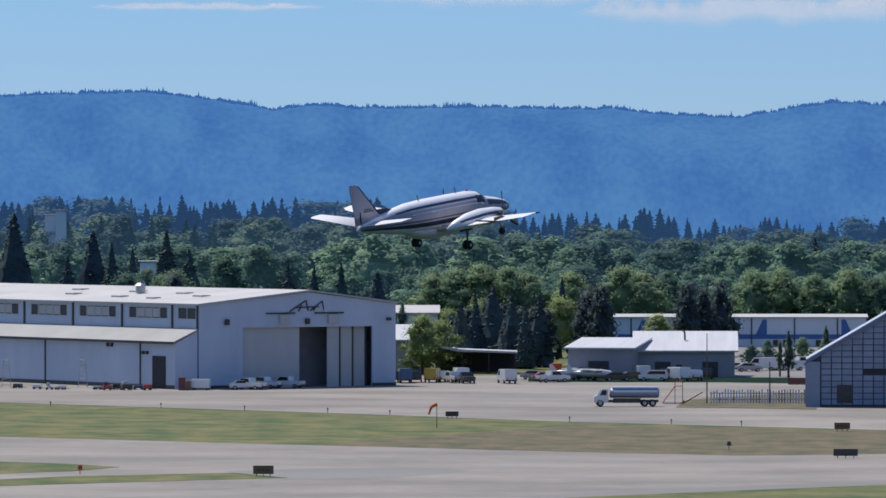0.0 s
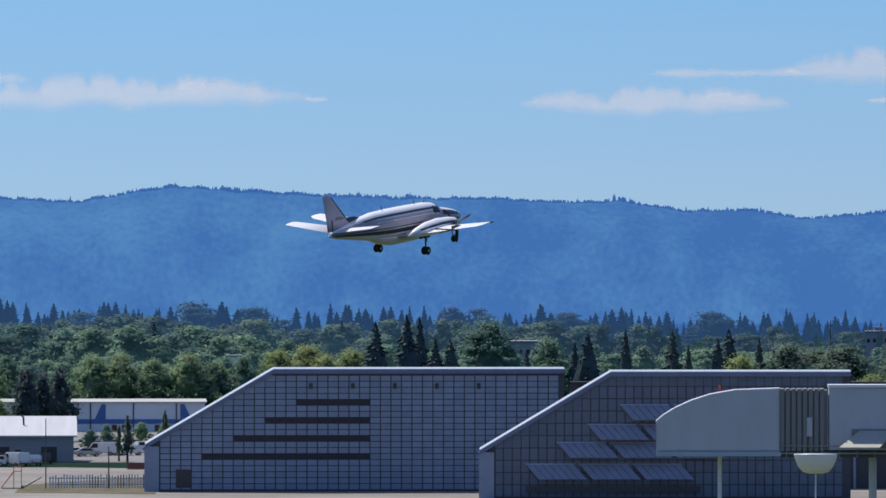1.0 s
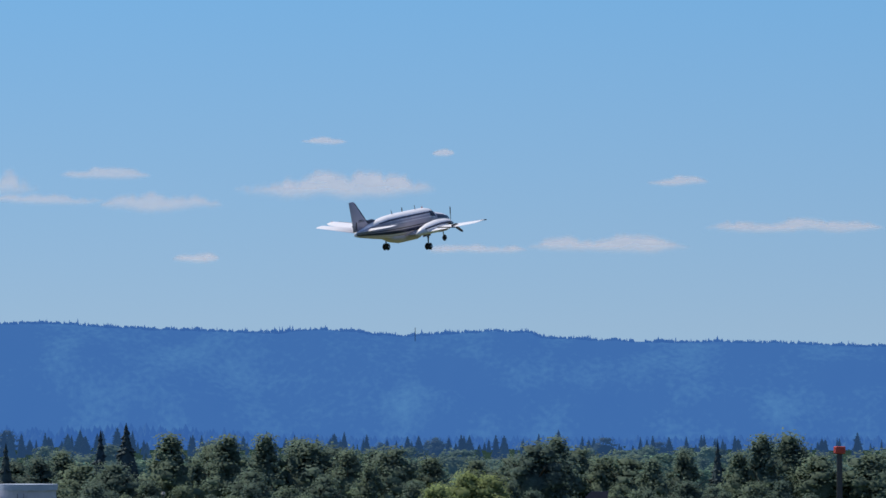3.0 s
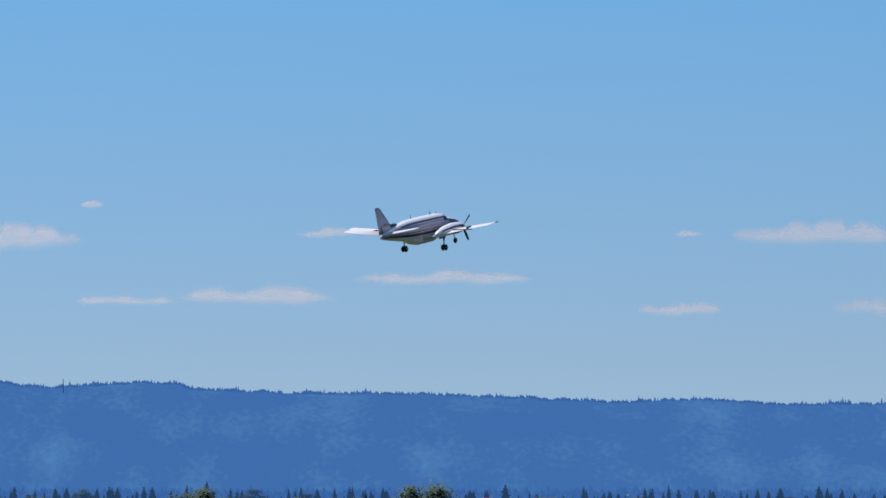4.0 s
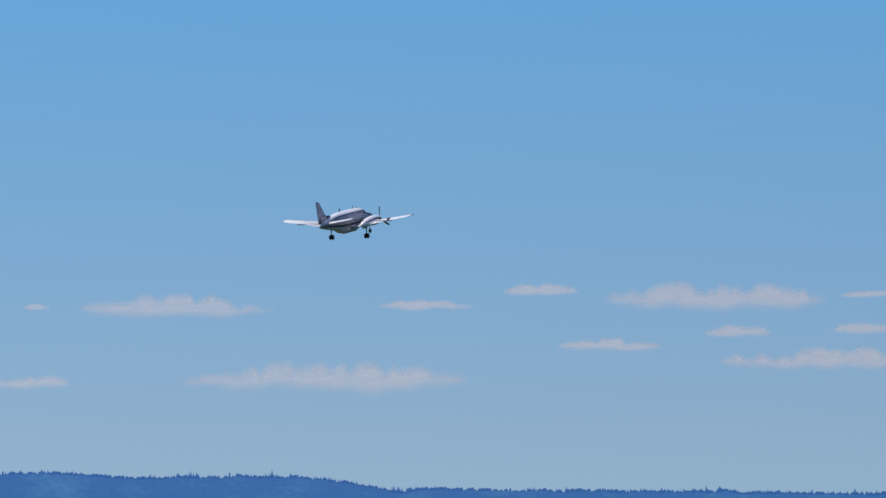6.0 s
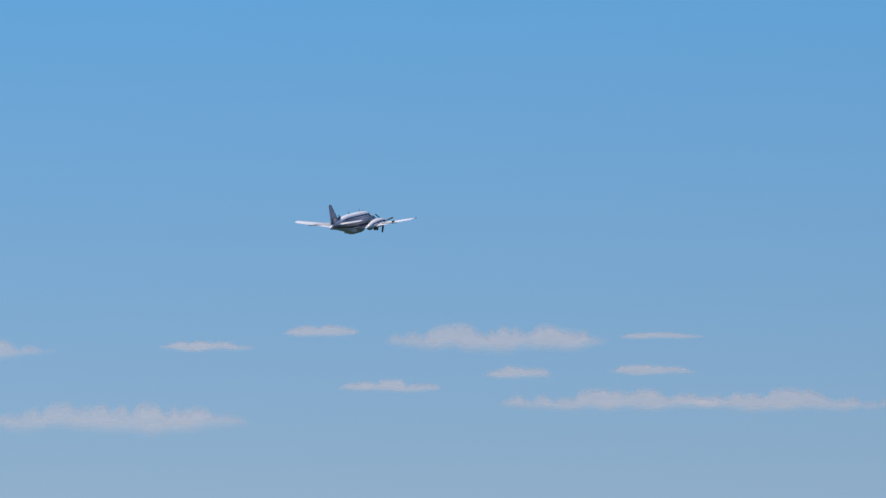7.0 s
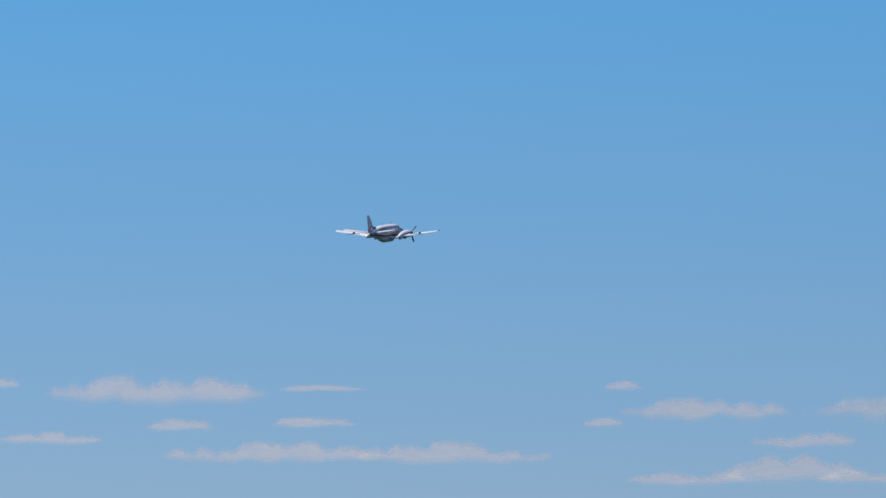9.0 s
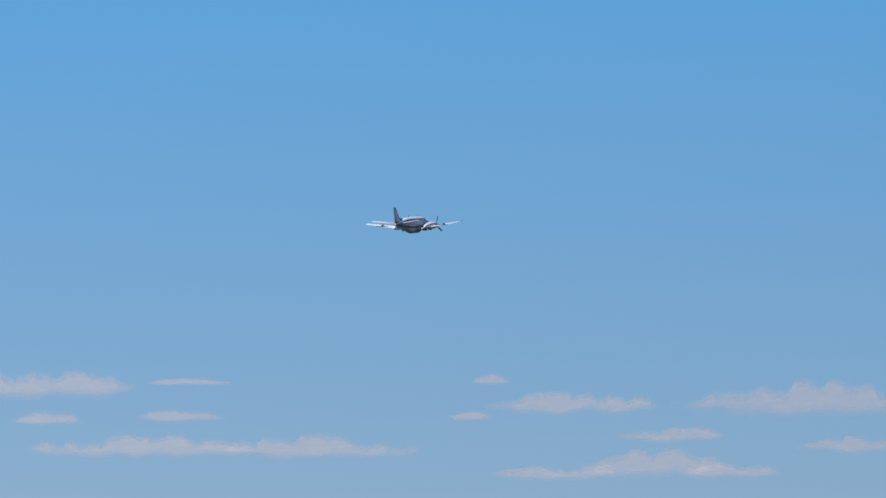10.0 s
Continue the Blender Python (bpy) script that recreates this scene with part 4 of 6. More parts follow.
            part("exhaust_stack", bm, DARK_METAL, n, "sooty exhaust stack")
        bm = bmesh.new()
        # a thin dark line along the cowl and a maroon underside at its front
        cowl = ((2.1, 0.36, 0.38), (1.6, 0.43, 0.46), (0.6, 0.46, 0.48), (-0.4, 0.43, 0.43), (-1.3, 0.31, 0.29))
        def flash(bm, rows, angles, drop):
            for turn in (1, -1):
                g = [[bm.verts.new((x, y + turn * (ww + .012) * math.cos(a), -0.17 - drop * max(0.0, 0.6 - x) + (h + .012) * math.sin(a))) for a in angles] for x, ww, h in rows]
                for a, b in zip(g, g[1:]):
                    for j in range(len(angles) - 1):
                        bm.faces.new((a[j], a[j + 1], b[j + 1], b[j]))
            return bm
        part("nacelle_stripe", flash(bm, cowl, (0.55, 0.4, 0.25), 0.06), DARK_STRIPE, n, "thin dark line along the nacelle")
        part("cowl_underside", flash(bmesh.new(), cowl[:3], (-0.15, -0.5, -0.9, -1.3), 0.0), RED_STRIPE, n, "dark maroon lower cowl")
        # propeller
        hub = thing_part("propeller", t, pose(2.47, y, -0.17))
        part("spinner", rods(((-0.15, 0, 0), (0.18, 0, 0), 0.17, 0.12, 12), ((0.18, 0, 0), (0.36, 0, 0), 0.12, 0.02, 12)), BARE_METAL, hub, "polished spinner")
        for k in range(3):
            bm = bmesh.new()
            loops = []
            for r, c, tw in ((0.12, 0.10, 60), (0.4, 0.2, 48), (0.8, 0.21, 34), (1.1, 0.17, 26), (1.24, 0.09, 22)):
                cc, ss = math.cos(radians(tw)), math.sin(radians(tw))
                loops.append([(ss * c * a * .5 + cc * b * .02, cc * c * a * .5 - ss * b * .02, r) for a, b in ((-1, 0), (0, 1), (1, 0), (0, -1))])
            rings(bm, loops)
            part("blade", bm, BOOT, hub, "dark propeller blade", m=Matrix.Rotation(k * math.tau / 3, 4, "X"))
        PROPS.append(hub)
        # main wheel
        leg = thing_part("main_landing_gear", t, pose(-0.25, 1.92 * side, -0.42))
        part("strut", rods(((0, 0, 0.1), (0, 0, -1.1), 0.055, 0.05, 8), ((0.35, 0, 0.0), (0.03, 0, -0.7), 0.03, 0.03, 6)), DARK_METAL, leg)
        for s2 in (1, -1):
            bm = bmesh.new()
            bmesh.ops.create_cone(bm, cap_ends=True, segments=20, radius1=0.26, radius2=0.26, depth=0.17, matrix=pose(0, 0.14 * s2, -1.16, 90))
            bmesh.ops.bevel(bm, geom=[e for e in bm.edges if abs(e.calc_face_angle(0)) > 1], offset=0.06, segments=2, affect="EDGES")
            wh = part("wheel", bm, TYRE, leg, "black tyre", smooth=True)
        part("axle", rods(((0, -0.24, -1.16), (0, 0.24, -1.16), 0.08, 0.09, 10)), BARE_METAL, leg)
        LEGS.append((leg, -0.25, 1.92 * side, -0.42, -82))
        part("gear_door", boxes((-0.5, 0.5, 1.92 * side - 0.27 * side - 0.015, 1.92 * side - 0.27 * side + 0.015, -0.86, -0.5)), RED_STRIPE, t, "dark open wheel-well door")
    leg = thing_part("nose_landing_gear", t, pose(4.3, 0, -0.42))
    part("strut", rods(((0, 0, 0.1), (0.32, 0, -0.98), 0.05, 0.045, 8), ((-0.35, 0, 0.0), (0.2, 0, -0.6), 0.028, 0.028, 6)), BARE_METAL, leg)
    bm = bmesh.new()
    bmesh.ops.create_cone(bm, cap_ends=True, segments=20, radius1=0.24, radius2=0.24, depth=0.18, matrix=pose(0.36, 0, -1.1, 90))
    bmesh.ops.bevel(bm, geom=[e for e in bm.edges if abs(e.calc_face_angle(0)) > 1], offset=0.06, segments=2, affect="EDGES")
    part("wheel", bm, TYRE, leg, "black tyre", smooth=True)
    LEGS.append((leg, 4.3, 0, -0.42, 95))
    # tail
    bm = bmesh.new()
    upright(bm, [(-4.5, 0.3, 2.5, 0.1), (-5.2, 0.9, 1.85, 0.1), (-6.58, 2.45, 0.72, 0.09), (-6.75, 2.55, 0.5, 0.06)])
    f = part("fin", bm, SIDE_GREY, t, "grey tail fin", smooth=True)
    bm = bmesh.new()
    upright(bm, [(-5.02, 0.75, 0.22, 0.7), (-6.54, 2.44, 0.13, 0.6)], 5)
    part("fin_boot", bm, BOOT, f, "black rubber leading edge")
    part("rudder_gap", boxes((-6.62, -6.58, -0.085, 0.085, 0.4, 1.0)), DARK_METAL, f)
    # unreadable registration on the fin
    part("registration_bars", boxes((-6.3, -5.55, -0.1, 0.1, 0.98, 1.02), (-6.25, -5.75, -0.095, 0.095, 1.08, 1.12)), DARK_STRIPE, f, "small dark bars of writing")
    bm = bmesh.new()
    upright(bm, [(-3.2, 0.6, 2.6, 0.06), (-4.5, 1.0, 1.3, 0.07)])
    part("dorsal_fillet", bm, DARK_STRIPE, t, "dark dorsal fairing before the fin", smooth=True)
    for side in (1, -1):
        bm = bmesh.new()
        foil(bm, [(-4.95, 0.1 * side, 0.28, 1.75, 0.1), (-6.0, 3.3 * side, 0.69, 1.0, 0.09), (-6.15, 3.46 * side, 0.71, 0.7, 0.06)], tilt=4.0)
        h = part("tailplane", bm, WHITE_PAINT, t, smooth=True)
        bm = bmesh.new()
        foil(bm, [(-5.05, 0.5 * side, 0.33, 0.16, 0.7), (-5.97, 3.25 * side, 0.685, 0.1, 0.6)], 5)
        part("tail_boot", bm, BOOT, h, "black rubber leading edge")
    part("antenna", rods(((1.1, 0, 1.05), (1.05, 0, 1.38), 0.035, 0.02, 6)), DARK_METAL, t, "thin dark blade antenna")
    part("antenna", rods(((-1.9, 0, 1.0), (-2.0, 0, 1.36), 0.035, 0.02, 6)), DARK_METAL, t, "thin dark blade antenna")
    part("beacon", rods(((2.0, 0, 1.02), (2.0, 0, 1.14), 0.07, 0.05, 8)), RED, t, "red beacon")
    return t


PROPS, LEGS = [], []


def thing_part(name, parent, m):
    ob = new(name)
    ob.empty_display_size = 0.2
    ob.parent = parent
    ob.matrix_basis = m
    return ob


plane = airplane()


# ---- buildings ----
INSIDE_GREY = material("grey_door_backing", (0.3, 0.3, 0.32), 0.8, second=(0.22, 0.22, 0.24), scale=0.5)
# white cladding; the blue-grey of its shade is in the colour
HANGAR_WALL = material("shade_blue_cladding", (0.51, 0.58, 0.68), 0.6, second=(0.43, 0.49, 0.59), scale=0.25, fine=3, stretch=(1, 1, 0.25), bump=0.1)
ROOF_GREY = material("weathered_grey_roof", (0.31, 0.31, 0.31), 0.7, second=(0.24, 0.24, 0.24), scale=0.15, fine=2)
def oriented(p, way):
    """A pose at p whose x axis runs along way in plan."""
    return pose(p[0], p[1], 0, 0, 0, math.degrees(math.atan2(way[1], way[0])))


def hangar():
    # x runs along the gabled front, y back along the side
    t = thing("hangar", oriented((-37.9, 1125), (0.835, 0.549)), "large white metal hangar with a low gable and sliding doors", "hangar")
    W, L, E, A = 36.4, 110.0, 13.0, 14.9
    half = W * 0.555
    # front wall with the door opening
    x0, x1, zd = 8.0, 32.0, 9.45
    bm = bmesh.new()
    prism(bm, [(0, 0), (x0, 0), (x0, zd), (x1, zd), (x1, 0), (W, 0), (W, E), (half, A), (0, E)], 0, 0.3)
    part("front_wall", bm, HANGAR_WALL, t)
    part("back_wall", prism(bmesh.new(), [(0, 0), (W, 0), (W, E), (half, A), (0, E)], L - 0.3, L), HANGAR_WALL, t)
    part("side_wall", boxes((W - 0.3, W, 0.3, L - 0.3, 0, E)), HANGAR_WALL, t)
    # the side with high windows
    spans = [(0.9, 6.3), (9.5, 21.2), (25.2, 36.6), (40.5, 52.0), (56.0, 67.4), (71.5, 83.0), (87.0, 98.0)]
    zl, zh = 10.9, 12.5
    bm = boxes((0, 0.3, 0.3, L - 0.3, 0, zl), (0, 0.3, 0.3, L - 0.3, zh, E))
    edge = 0.3
    for y, q in spans:
        box(bm, 0, 0.3, edge, y, zl, zh)
        edge = q
    box(bm, 0, 0.3, edge, L - 0.3, zl, zh)
    part("side_wall", bm, HANGAR_WALL, t, "white cladding with a band of high windows")
    for y, q in spans:
        n = max(2, round((q - y) / 2.3))
        step = (q - y) / n
        w = part("window", boxes((0.12, 0.16, y, q, zl, zh)), GLASS, t, "long high window with grey glass")
        part("window_frame", boxes((-0.04, 0.2, y - 0.15, q + 0.15, zl - 0.15, zl), (-0.04, 0.2, y - 0.15, q + 0.15, zh, zh + 0.12), *[(-0.02, 0.2, y + k * step - 0.1, y + k * step + 0.1, zl, zh) for k in range(n + 1)]), DOOR_BEIGE, w, "grey window frame")
        for k in range(n):
            part("pane", boxes((0.06, 0.11, y + k * step + 0.14, y + (k + 1) * step - 0.14, zl + 0.1, zh - 0.1)), DOOR_BEIGE if 0 < k < n - 1 else DARK_METAL, w, "dull reflecting pane")
    for y in (0.35, 7.9, 23.2, 38.5, 54.0, 69.5, 85.0):
        part("downpipe", boxes((-0.2, 0.0, y - 0.2, y + 0.2, 9.2, E)), DARK_METAL, t, "dark downpipe")
    # roof
    for s in (0, 1):
        bm = bmesh.new()
        a, b = ((-0.5, E - 0.02), (half, A + 0.12)) if s == 0 else ((half, A + 0.12), (W + 0.5, E - 0.02))
        prism(bm, [a, b, (b[0], b[1] + 0.25), (a[0], a[1] + 0.25)], -0.4, L + 0.3)
        part("roof", bm, ROOF_WHITE, t, "bright white membrane roof")
    for x, y, w, l in ((9, 14, 1.6, 3), (12, 24, 1.6, 3), (6, 34, 1.6, 3), (13, 40, 1.8, 3), (8, 52, 1.6, 3), (14, 60, 1.6, 3), (5, 22, 1.4, 2.4)):
        z = E + (A - E) * x / half
        part("skylight", box(bmesh.new(), x - w / 2, x + w / 2, y - l / 2, y + l / 2, z, z + 0.55, 0.1), ROOF_WHITE, t)
    part("roof_fan", rods(((11, 36, 14.4), (11, 36, 15.6), 0.8, 0.8, 12), ((11, 36, 15.6), (11, 36, 16.0), 1.0, 0.5, 12)), BARE_METAL, t)
    # doors
    part("door_leaf", boxes((x0, 18.7, 0.5, 0.7, 0, zd)), DOOR_BEIGE, t, "beige sliding door leaf, shut")
    for k, x in enumerate((23.9, 26.45, 29.0)):
        part("door_leaf", boxes((x, x + 2.2, 0.55 + 0.25 * k, 0.7 + 0.25 * k, 0, zd)), DOOR_BEIGE, t, "beige sliding door leaf, stacked open")
        part("door_post", boxes((x + 2.22, x + 2.52, 0.5 + 0.25 * k, 0.75 + 0.25 * k, 0, zd)), DARK_METAL, t)
    part("floor_slab", boxes((0.3, W - 0.3, 0.9, L - 0.4, 0.03, 0.06)), CONCRETE, t)
    # wall added near the opening, pale enough to keep it from going black
    part("door_backing", boxes((0.5, W - 0.5, 5, 5.3, 0, 12.5)), INSIDE_GREY, t, "grey wall added behind the open door")
    # sign over the door: plain bars and a flourish
    part("sign_bar", boxes((12.2, 17.6, -0.18, -0.03, 11.5, 11.75)), DARK_METAL, t, "dark bar of the sign over the door")
    part("sign_bar", boxes((21.2, 26.6, -0.18, -0.03, 11.5, 11.75)), DARK_METAL, t, "dark bar of the sign over the door")
    bm = bmesh.new()
    for a, b in (((16.6, 11.9), (19.6, 13.6)), ((19.6, 13.6), (20.0, 12.0)), ((17.4, 12.5), (22.0, 12.6)), ((20.4, 12.0), (22.6, 13.5)), ((22.6, 13.5), (22.9, 12.1)), ((18.2, 11.9), (18.8, 12.9)), ((21.0, 12.0), (21.5, 12.8))):
        rod(bm, (a[0], -0.12, a[1]), (b[0], -0.12, b[1]), 0.11, 0.09, 6)
    part("sign_flourish", bm, DARK_METAL, t, "dark scribbled logo shape above the door")
    for x in (14.6, 23.6):
        part("door_hood", boxes((x, x + 1.8, -0.5, -0.02, 10.0, 11.4)), DOOR_BEIGE, t)
    for x in (4.6, 34.6, 19.4):
        l = part("wall_lamp", box(bmesh.new(), x, x + 0.7, -0.6, -0.02, 9.9 if x < 30 else 10.3, 10.8, 0.08), DARK_METAL, t, "dark wall lamp")
    part("plinth", boxes((-0.06, x0, -0.06, 0.0, 0, 0.5)), DARK_METAL, t)
    part("plinth", boxes((x1, W + 0.06, -0.06, 0.0, 0, 0.5)), DARK_METAL, t)
    # the low annex along the side
    a = thing("hangar_annex", oriented((-37.9, 1125), (0.835, 0.549)), "low white annex with a lean-to roof along the hangar", "annex")
    D = 4.2
    part("wall", boxes((-D, -D + 0.25, 0.4, L, 0, 7.1)), HANGAR_WALL, a)
    part("end_wall", prism(bmesh.new(), [(-D, 0), (-0.2, 0), (-0.2, 9.0), (-D, 7.1)], 0.15, 0.4), HANGAR_WALL, a)
    part("roof", prism(bmesh.new(), [(-D - 0.5, 7.1), (-0.1, 9.1), (-0.1, 9.35), (-D - 0.5, 7.35)], 0.0, L), ROOF_GREY, a, "weathered pale grey lean-to roof")
    part("gutter", boxes((-D - 0.72, -D - 0.5, 0.0, L, 7.0, 7.4)), DARK_METAL, a)
    for y in (10.5, 40, 62):
        part("downpipe", boxes((-D - 0.15, -D, y, y + 0.3, 0, 7)), DARK_METAL, a)
    # flat panel on the wall; the doorway's inner shade is its colour
    part("door", boxes((-D - 0.08, -D - 0.02, 3.0, 7.0, 0, 5.1)), DARK_INSIDE, a, "tall doorway, its inner shade painted dark")
    for y in (8.2, 9.4, 19.0, 20.2):
        part("wall_lamp", box(bmesh.new(), -D - 0.4, -D, y, y + 0.45, 5.3 if y < 12 else 6.3, 5.8 if y < 12 else 6.9, 0.05), DARK_METAL, a)
    part("plinth", boxes((-D - 0.06, -D, 0.4, L, 0, 0.6)), DARK_METAL, a)


hangar()


def block(name, u0, u1, d, v_top, depth, wall, roof, label, cat, back=0.0, overhang=0.4, turn=0.0):
    """A plain building seen from u0 to u1; its roof rises by back metres to the rear."""
    u = (u0 + u1) / 2
    w = (u1 - u0) / STEP * d
    h = rise(v_top, d)
    t = thing(name, Matrix.Translation(spot(u, d)) @ pose(0, 0, 0, 0, 0, face(u) + turn), label, cat)
    part("wall", boxes((-w / 2, w / 2, 0, 0.3, 0, h)), wall, t)
    part("wall", boxes((-w / 2, w / 2, depth - 0.3, depth, 0, h + back)), wall, t)
    for x in (-w / 2, w / 2 - 0.3):
        bm = bmesh.new()
        vs = [(0.3, 0), (depth - 0.3, 0), (depth - 0.3, h + back), (0.3, h)]
        a = [bm.verts.new((x, y, z)) for y, z in vs]
        b = [bm.verts.new((x + 0.3, y, z)) for y, z in vs]
        bm.faces.new(a)
        bm.faces.new(b[::-1])
        for i in range(4):
            bm.faces.new((a[i], b[i], b[(i + 1) % 4], a[(i + 1) % 4]))
        part("side_wall", bm, wall, t)
    bm = bmesh.new()
    o = overhang
    vs = [(-o, h), (depth + o, h + back), (depth + o, h + back + 0.25), (-o, h + 0.25)]
    a = [bm.verts.new((-w / 2 - o, y, z)) for y, z in vs]
    b = [bm.verts.new((w / 2 + o, y, z)) for y, z in vs]
    bm.faces.new(a)
    bm.faces.new(b[::-1])
    for i in range(4):
        bm.faces.new((a[i], b[i], b[(i + 1) % 4], a[(i + 1) % 4]))
    part("roof", bm, roof, t)
    return t, w, h


TAN_WALL = material("grey_block_wall", (0.36, 0.36, 0.38), 0.8, second=(0.29, 0.29, 0.31), scale=0.3, fine=3)
ROOF_PALE = material("pale_metal_roof", (0.56, 0.56, 0.57), 0.5, second=(0.46, 0.46, 0.48), scale=0.2, fine=3, stretch=(4, 0.3, 1))
t, w, h = block("low_building", 1125, 1300, 1194, 623, 15, TAN_WALL, ROOF_PALE, "low grey building with a pale sloping roof", "building", 2.9, 0.6)
for x, ww, hh in ((-5, 2.6, 2.6), (-1.5, 1.0, 2.1), (2.8, 2.6, 2.6)):
    part("door", boxes((x, x + ww, -0.06, -0.01, 0, hh)), DARK_METAL, t, "dark doorway")
part("chimney", rods(((0, 8, 5), (-0.1, 8, 7.4), 0.16, 0.16, 8), ((-0.1, 8, 7.4), (-0.7, 8, 7.7), 0.14, 0.14, 8)), DARK_METAL, t, "crooked dark stovepipe")
t, w, h = block("low_building", 1004, 1120, 1190, 618, 13, TAN_WALL, ROOF_PALE, "low grey wing with a shallow pale roof", "building", 1.4, 0.6, -12)
part("door", boxes((-2, 1.5, -0.06, -0.01, 0, 2.8)), DARK_METAL, t, "dark doorway")
t, w, h = block("white_shed", 702, 775, 1300, 556, 10, WALL_WHITE, ROOF_WHITE, "white flat-roofed shed behind the hangar", "shed", 1.2)
t, w, h = block("grey_shed", 700, 762, 1225, 604, 10, TAN_WALL, ROOF_PALE, "grey shed with a white roof beside the hangar", "shed", 2.4)
# canopy
u, d = 842, 1218
t = thing("canopy", Matrix.Translation(spot(u, d)) @ pose(0, 0, 0, 0, 0, face(u)), "thin pale canopy roof on posts over parked vehicles", "canopy")
part("roof", prism(bmesh.new(), [(-7, 4.5), (-3, 3.7), (7, 3.4), (7, 3.7), (-3, 4.1), (-7, 4.85)], 0, 9), ROOF_PALE, t)
for x in (-6.5, -2.2, 2.2, 6.6):
    part("post", rods(((x, 0.6, 0), (x, 0.6, 3.6), 0.11, 0.11, 6)), DARK_METAL, t)
# back wall coloured dark for the shade beneath the canopy
part("rear_wall", boxes((-6.8, 6.8, 8.2, 8.4, 0, 3.4)), DARK_INSIDE, t)
# white building with blue sails
for u0, u1 in ((1085, 1210), (1298, 1532)):
    t, w, h = block("white_building", u0, u1, 1420, 563, 22, WALL_WHITE, ROOF_WHITE, "long white building with dark blue painted sails", "building", 0.2)
    part("blue_band", boxes((-w / 2 + 1, w / 2, -0.1, -0.01, 1.6, 2.5)), BLUE, t, "dark blue painted band")
    for k in range(int(w / 8.2)):
        x = -w / 2 + 4.3 + 8.4 * k
        if k % 2 == 0:
            part("blue_sail", prism(bmesh.new(), [(x, 2.4), (x + 2.2, 2.4), (x + 2.2, 5.4), (x + 1.4, 5.4)] if k % 4 == 0 else [(x, 2.4), (x + 2.2, 2.4), (x + 0.8, 5.4), (x, 5.4)], -0.1, -0.01), BLUE, t, "dark blue painted sail shape")
        for j in range(2):
            part("window", boxes((x + 3.4 + 2.0 * j, x + 4.4 + 2.0 * j, -0.09, -0.01, 0.2, 1.4)), GLASS, t)
        part("downpipe", boxes((x - 0.9, x - 0.65, -0.12, -0.01, 0, h)), DARK_METAL, t)
# extra white, to put sunlight into fronts that the sun misses
TOWER_WHITE = material("white_render_with_sunlight", (0.86, 0.87, 0.88), 0.7, second=(0.78, 0.8, 0.82), scale=0.1, fine=1.5)
for u0, u1, d, v, dep in ((80, 98.8, 2181, 381, 9), (99, 118, 2179, 373, 9), (248, 276, 1680, 464, 10), (1572, 1594, 1790, 480, 12), (1600, 1612, 1795, 486, 8)):
    t, w, h = block("far_building", u0, u1, d, v, dep, TOWER_WHITE, ROOF_WHITE, "plain white building among the trees", "building")
for u0, u1, d, v, dep in ((2069, 2125, 2000, 455, 14), (2700, 2742, 2300, 437, 12), (2716, 2730, 2320, 430, 6)):
    t, w, h = block("far_building", u0, u1, d, v, dep, TAN_WALL, TAN_WALL, "plain grey building among the trees", "building")
    for k in range(4):
        part("window", boxes((-w / 2 + (k + 0.25) * w / 4, -w / 2 + (k + 0.7) * w / 4, -0.06, -0.01, h * 0.72, h * 0.82)), GLASS, t)


# ---- the noise enclosure for engine runs ----
def enclosure(name, u, d, flat, slope, low, high, label, turn=0.0):
    """A tall panelled wall with a sloping shoulder; x runs along it from its low end."""
    t = thing(name, Matrix.Translation(spot(u, d)) @ pose(0, 0, 0, 0, 0, face(u) + turn), label, "noise barrier")
    L = slope + flat
    part("core", prism(bmesh.new(), [(0, 0), (L, 0), (L, high), (slope, high), (0, low)], 0.0, 2.6), GRE_FRAME, t, "dark steel frame of the wall")
    cut = [(-0.5, -0.55), (-0.5, -0.1), (-0.4, 0.06), (0.8, 0.26), (3.0, 0.26), (3.0, -0.55)]
    path = [(-0.4, low), (slope - 0.1, high), (L, high)]
    edge = [(-0.53, -0.62), (-0.53, -0.02), (-0.5, -0.02), (-0.5, -0.62)]
    # shaded front and lit top of one coping, painted as two parts
    part("coping_front", rings(bmesh.new(), [[(x, y, z + dz) for y, dz in edge] for x, z in path]), GRE_CAP_SHADE, t, "front of the coping, its shade painted blue-grey")
    part("coping", rings(bmesh.new(), [[(x, y, z + dz) for y, dz in cut] for x, z in path]), GRE_CAP, t, "metal coping along the top, its lit face painted pale")
    part("end_post", boxes((-0.5, 1.6, -0.4, 3.0, 0, low - 0.3)), GRE_PANEL, t, "plain grey end post")
    return t, L


def top_at(x, slope, low, high):
    return low + (high - low) * min(1.0, max(0.0, x / slope))


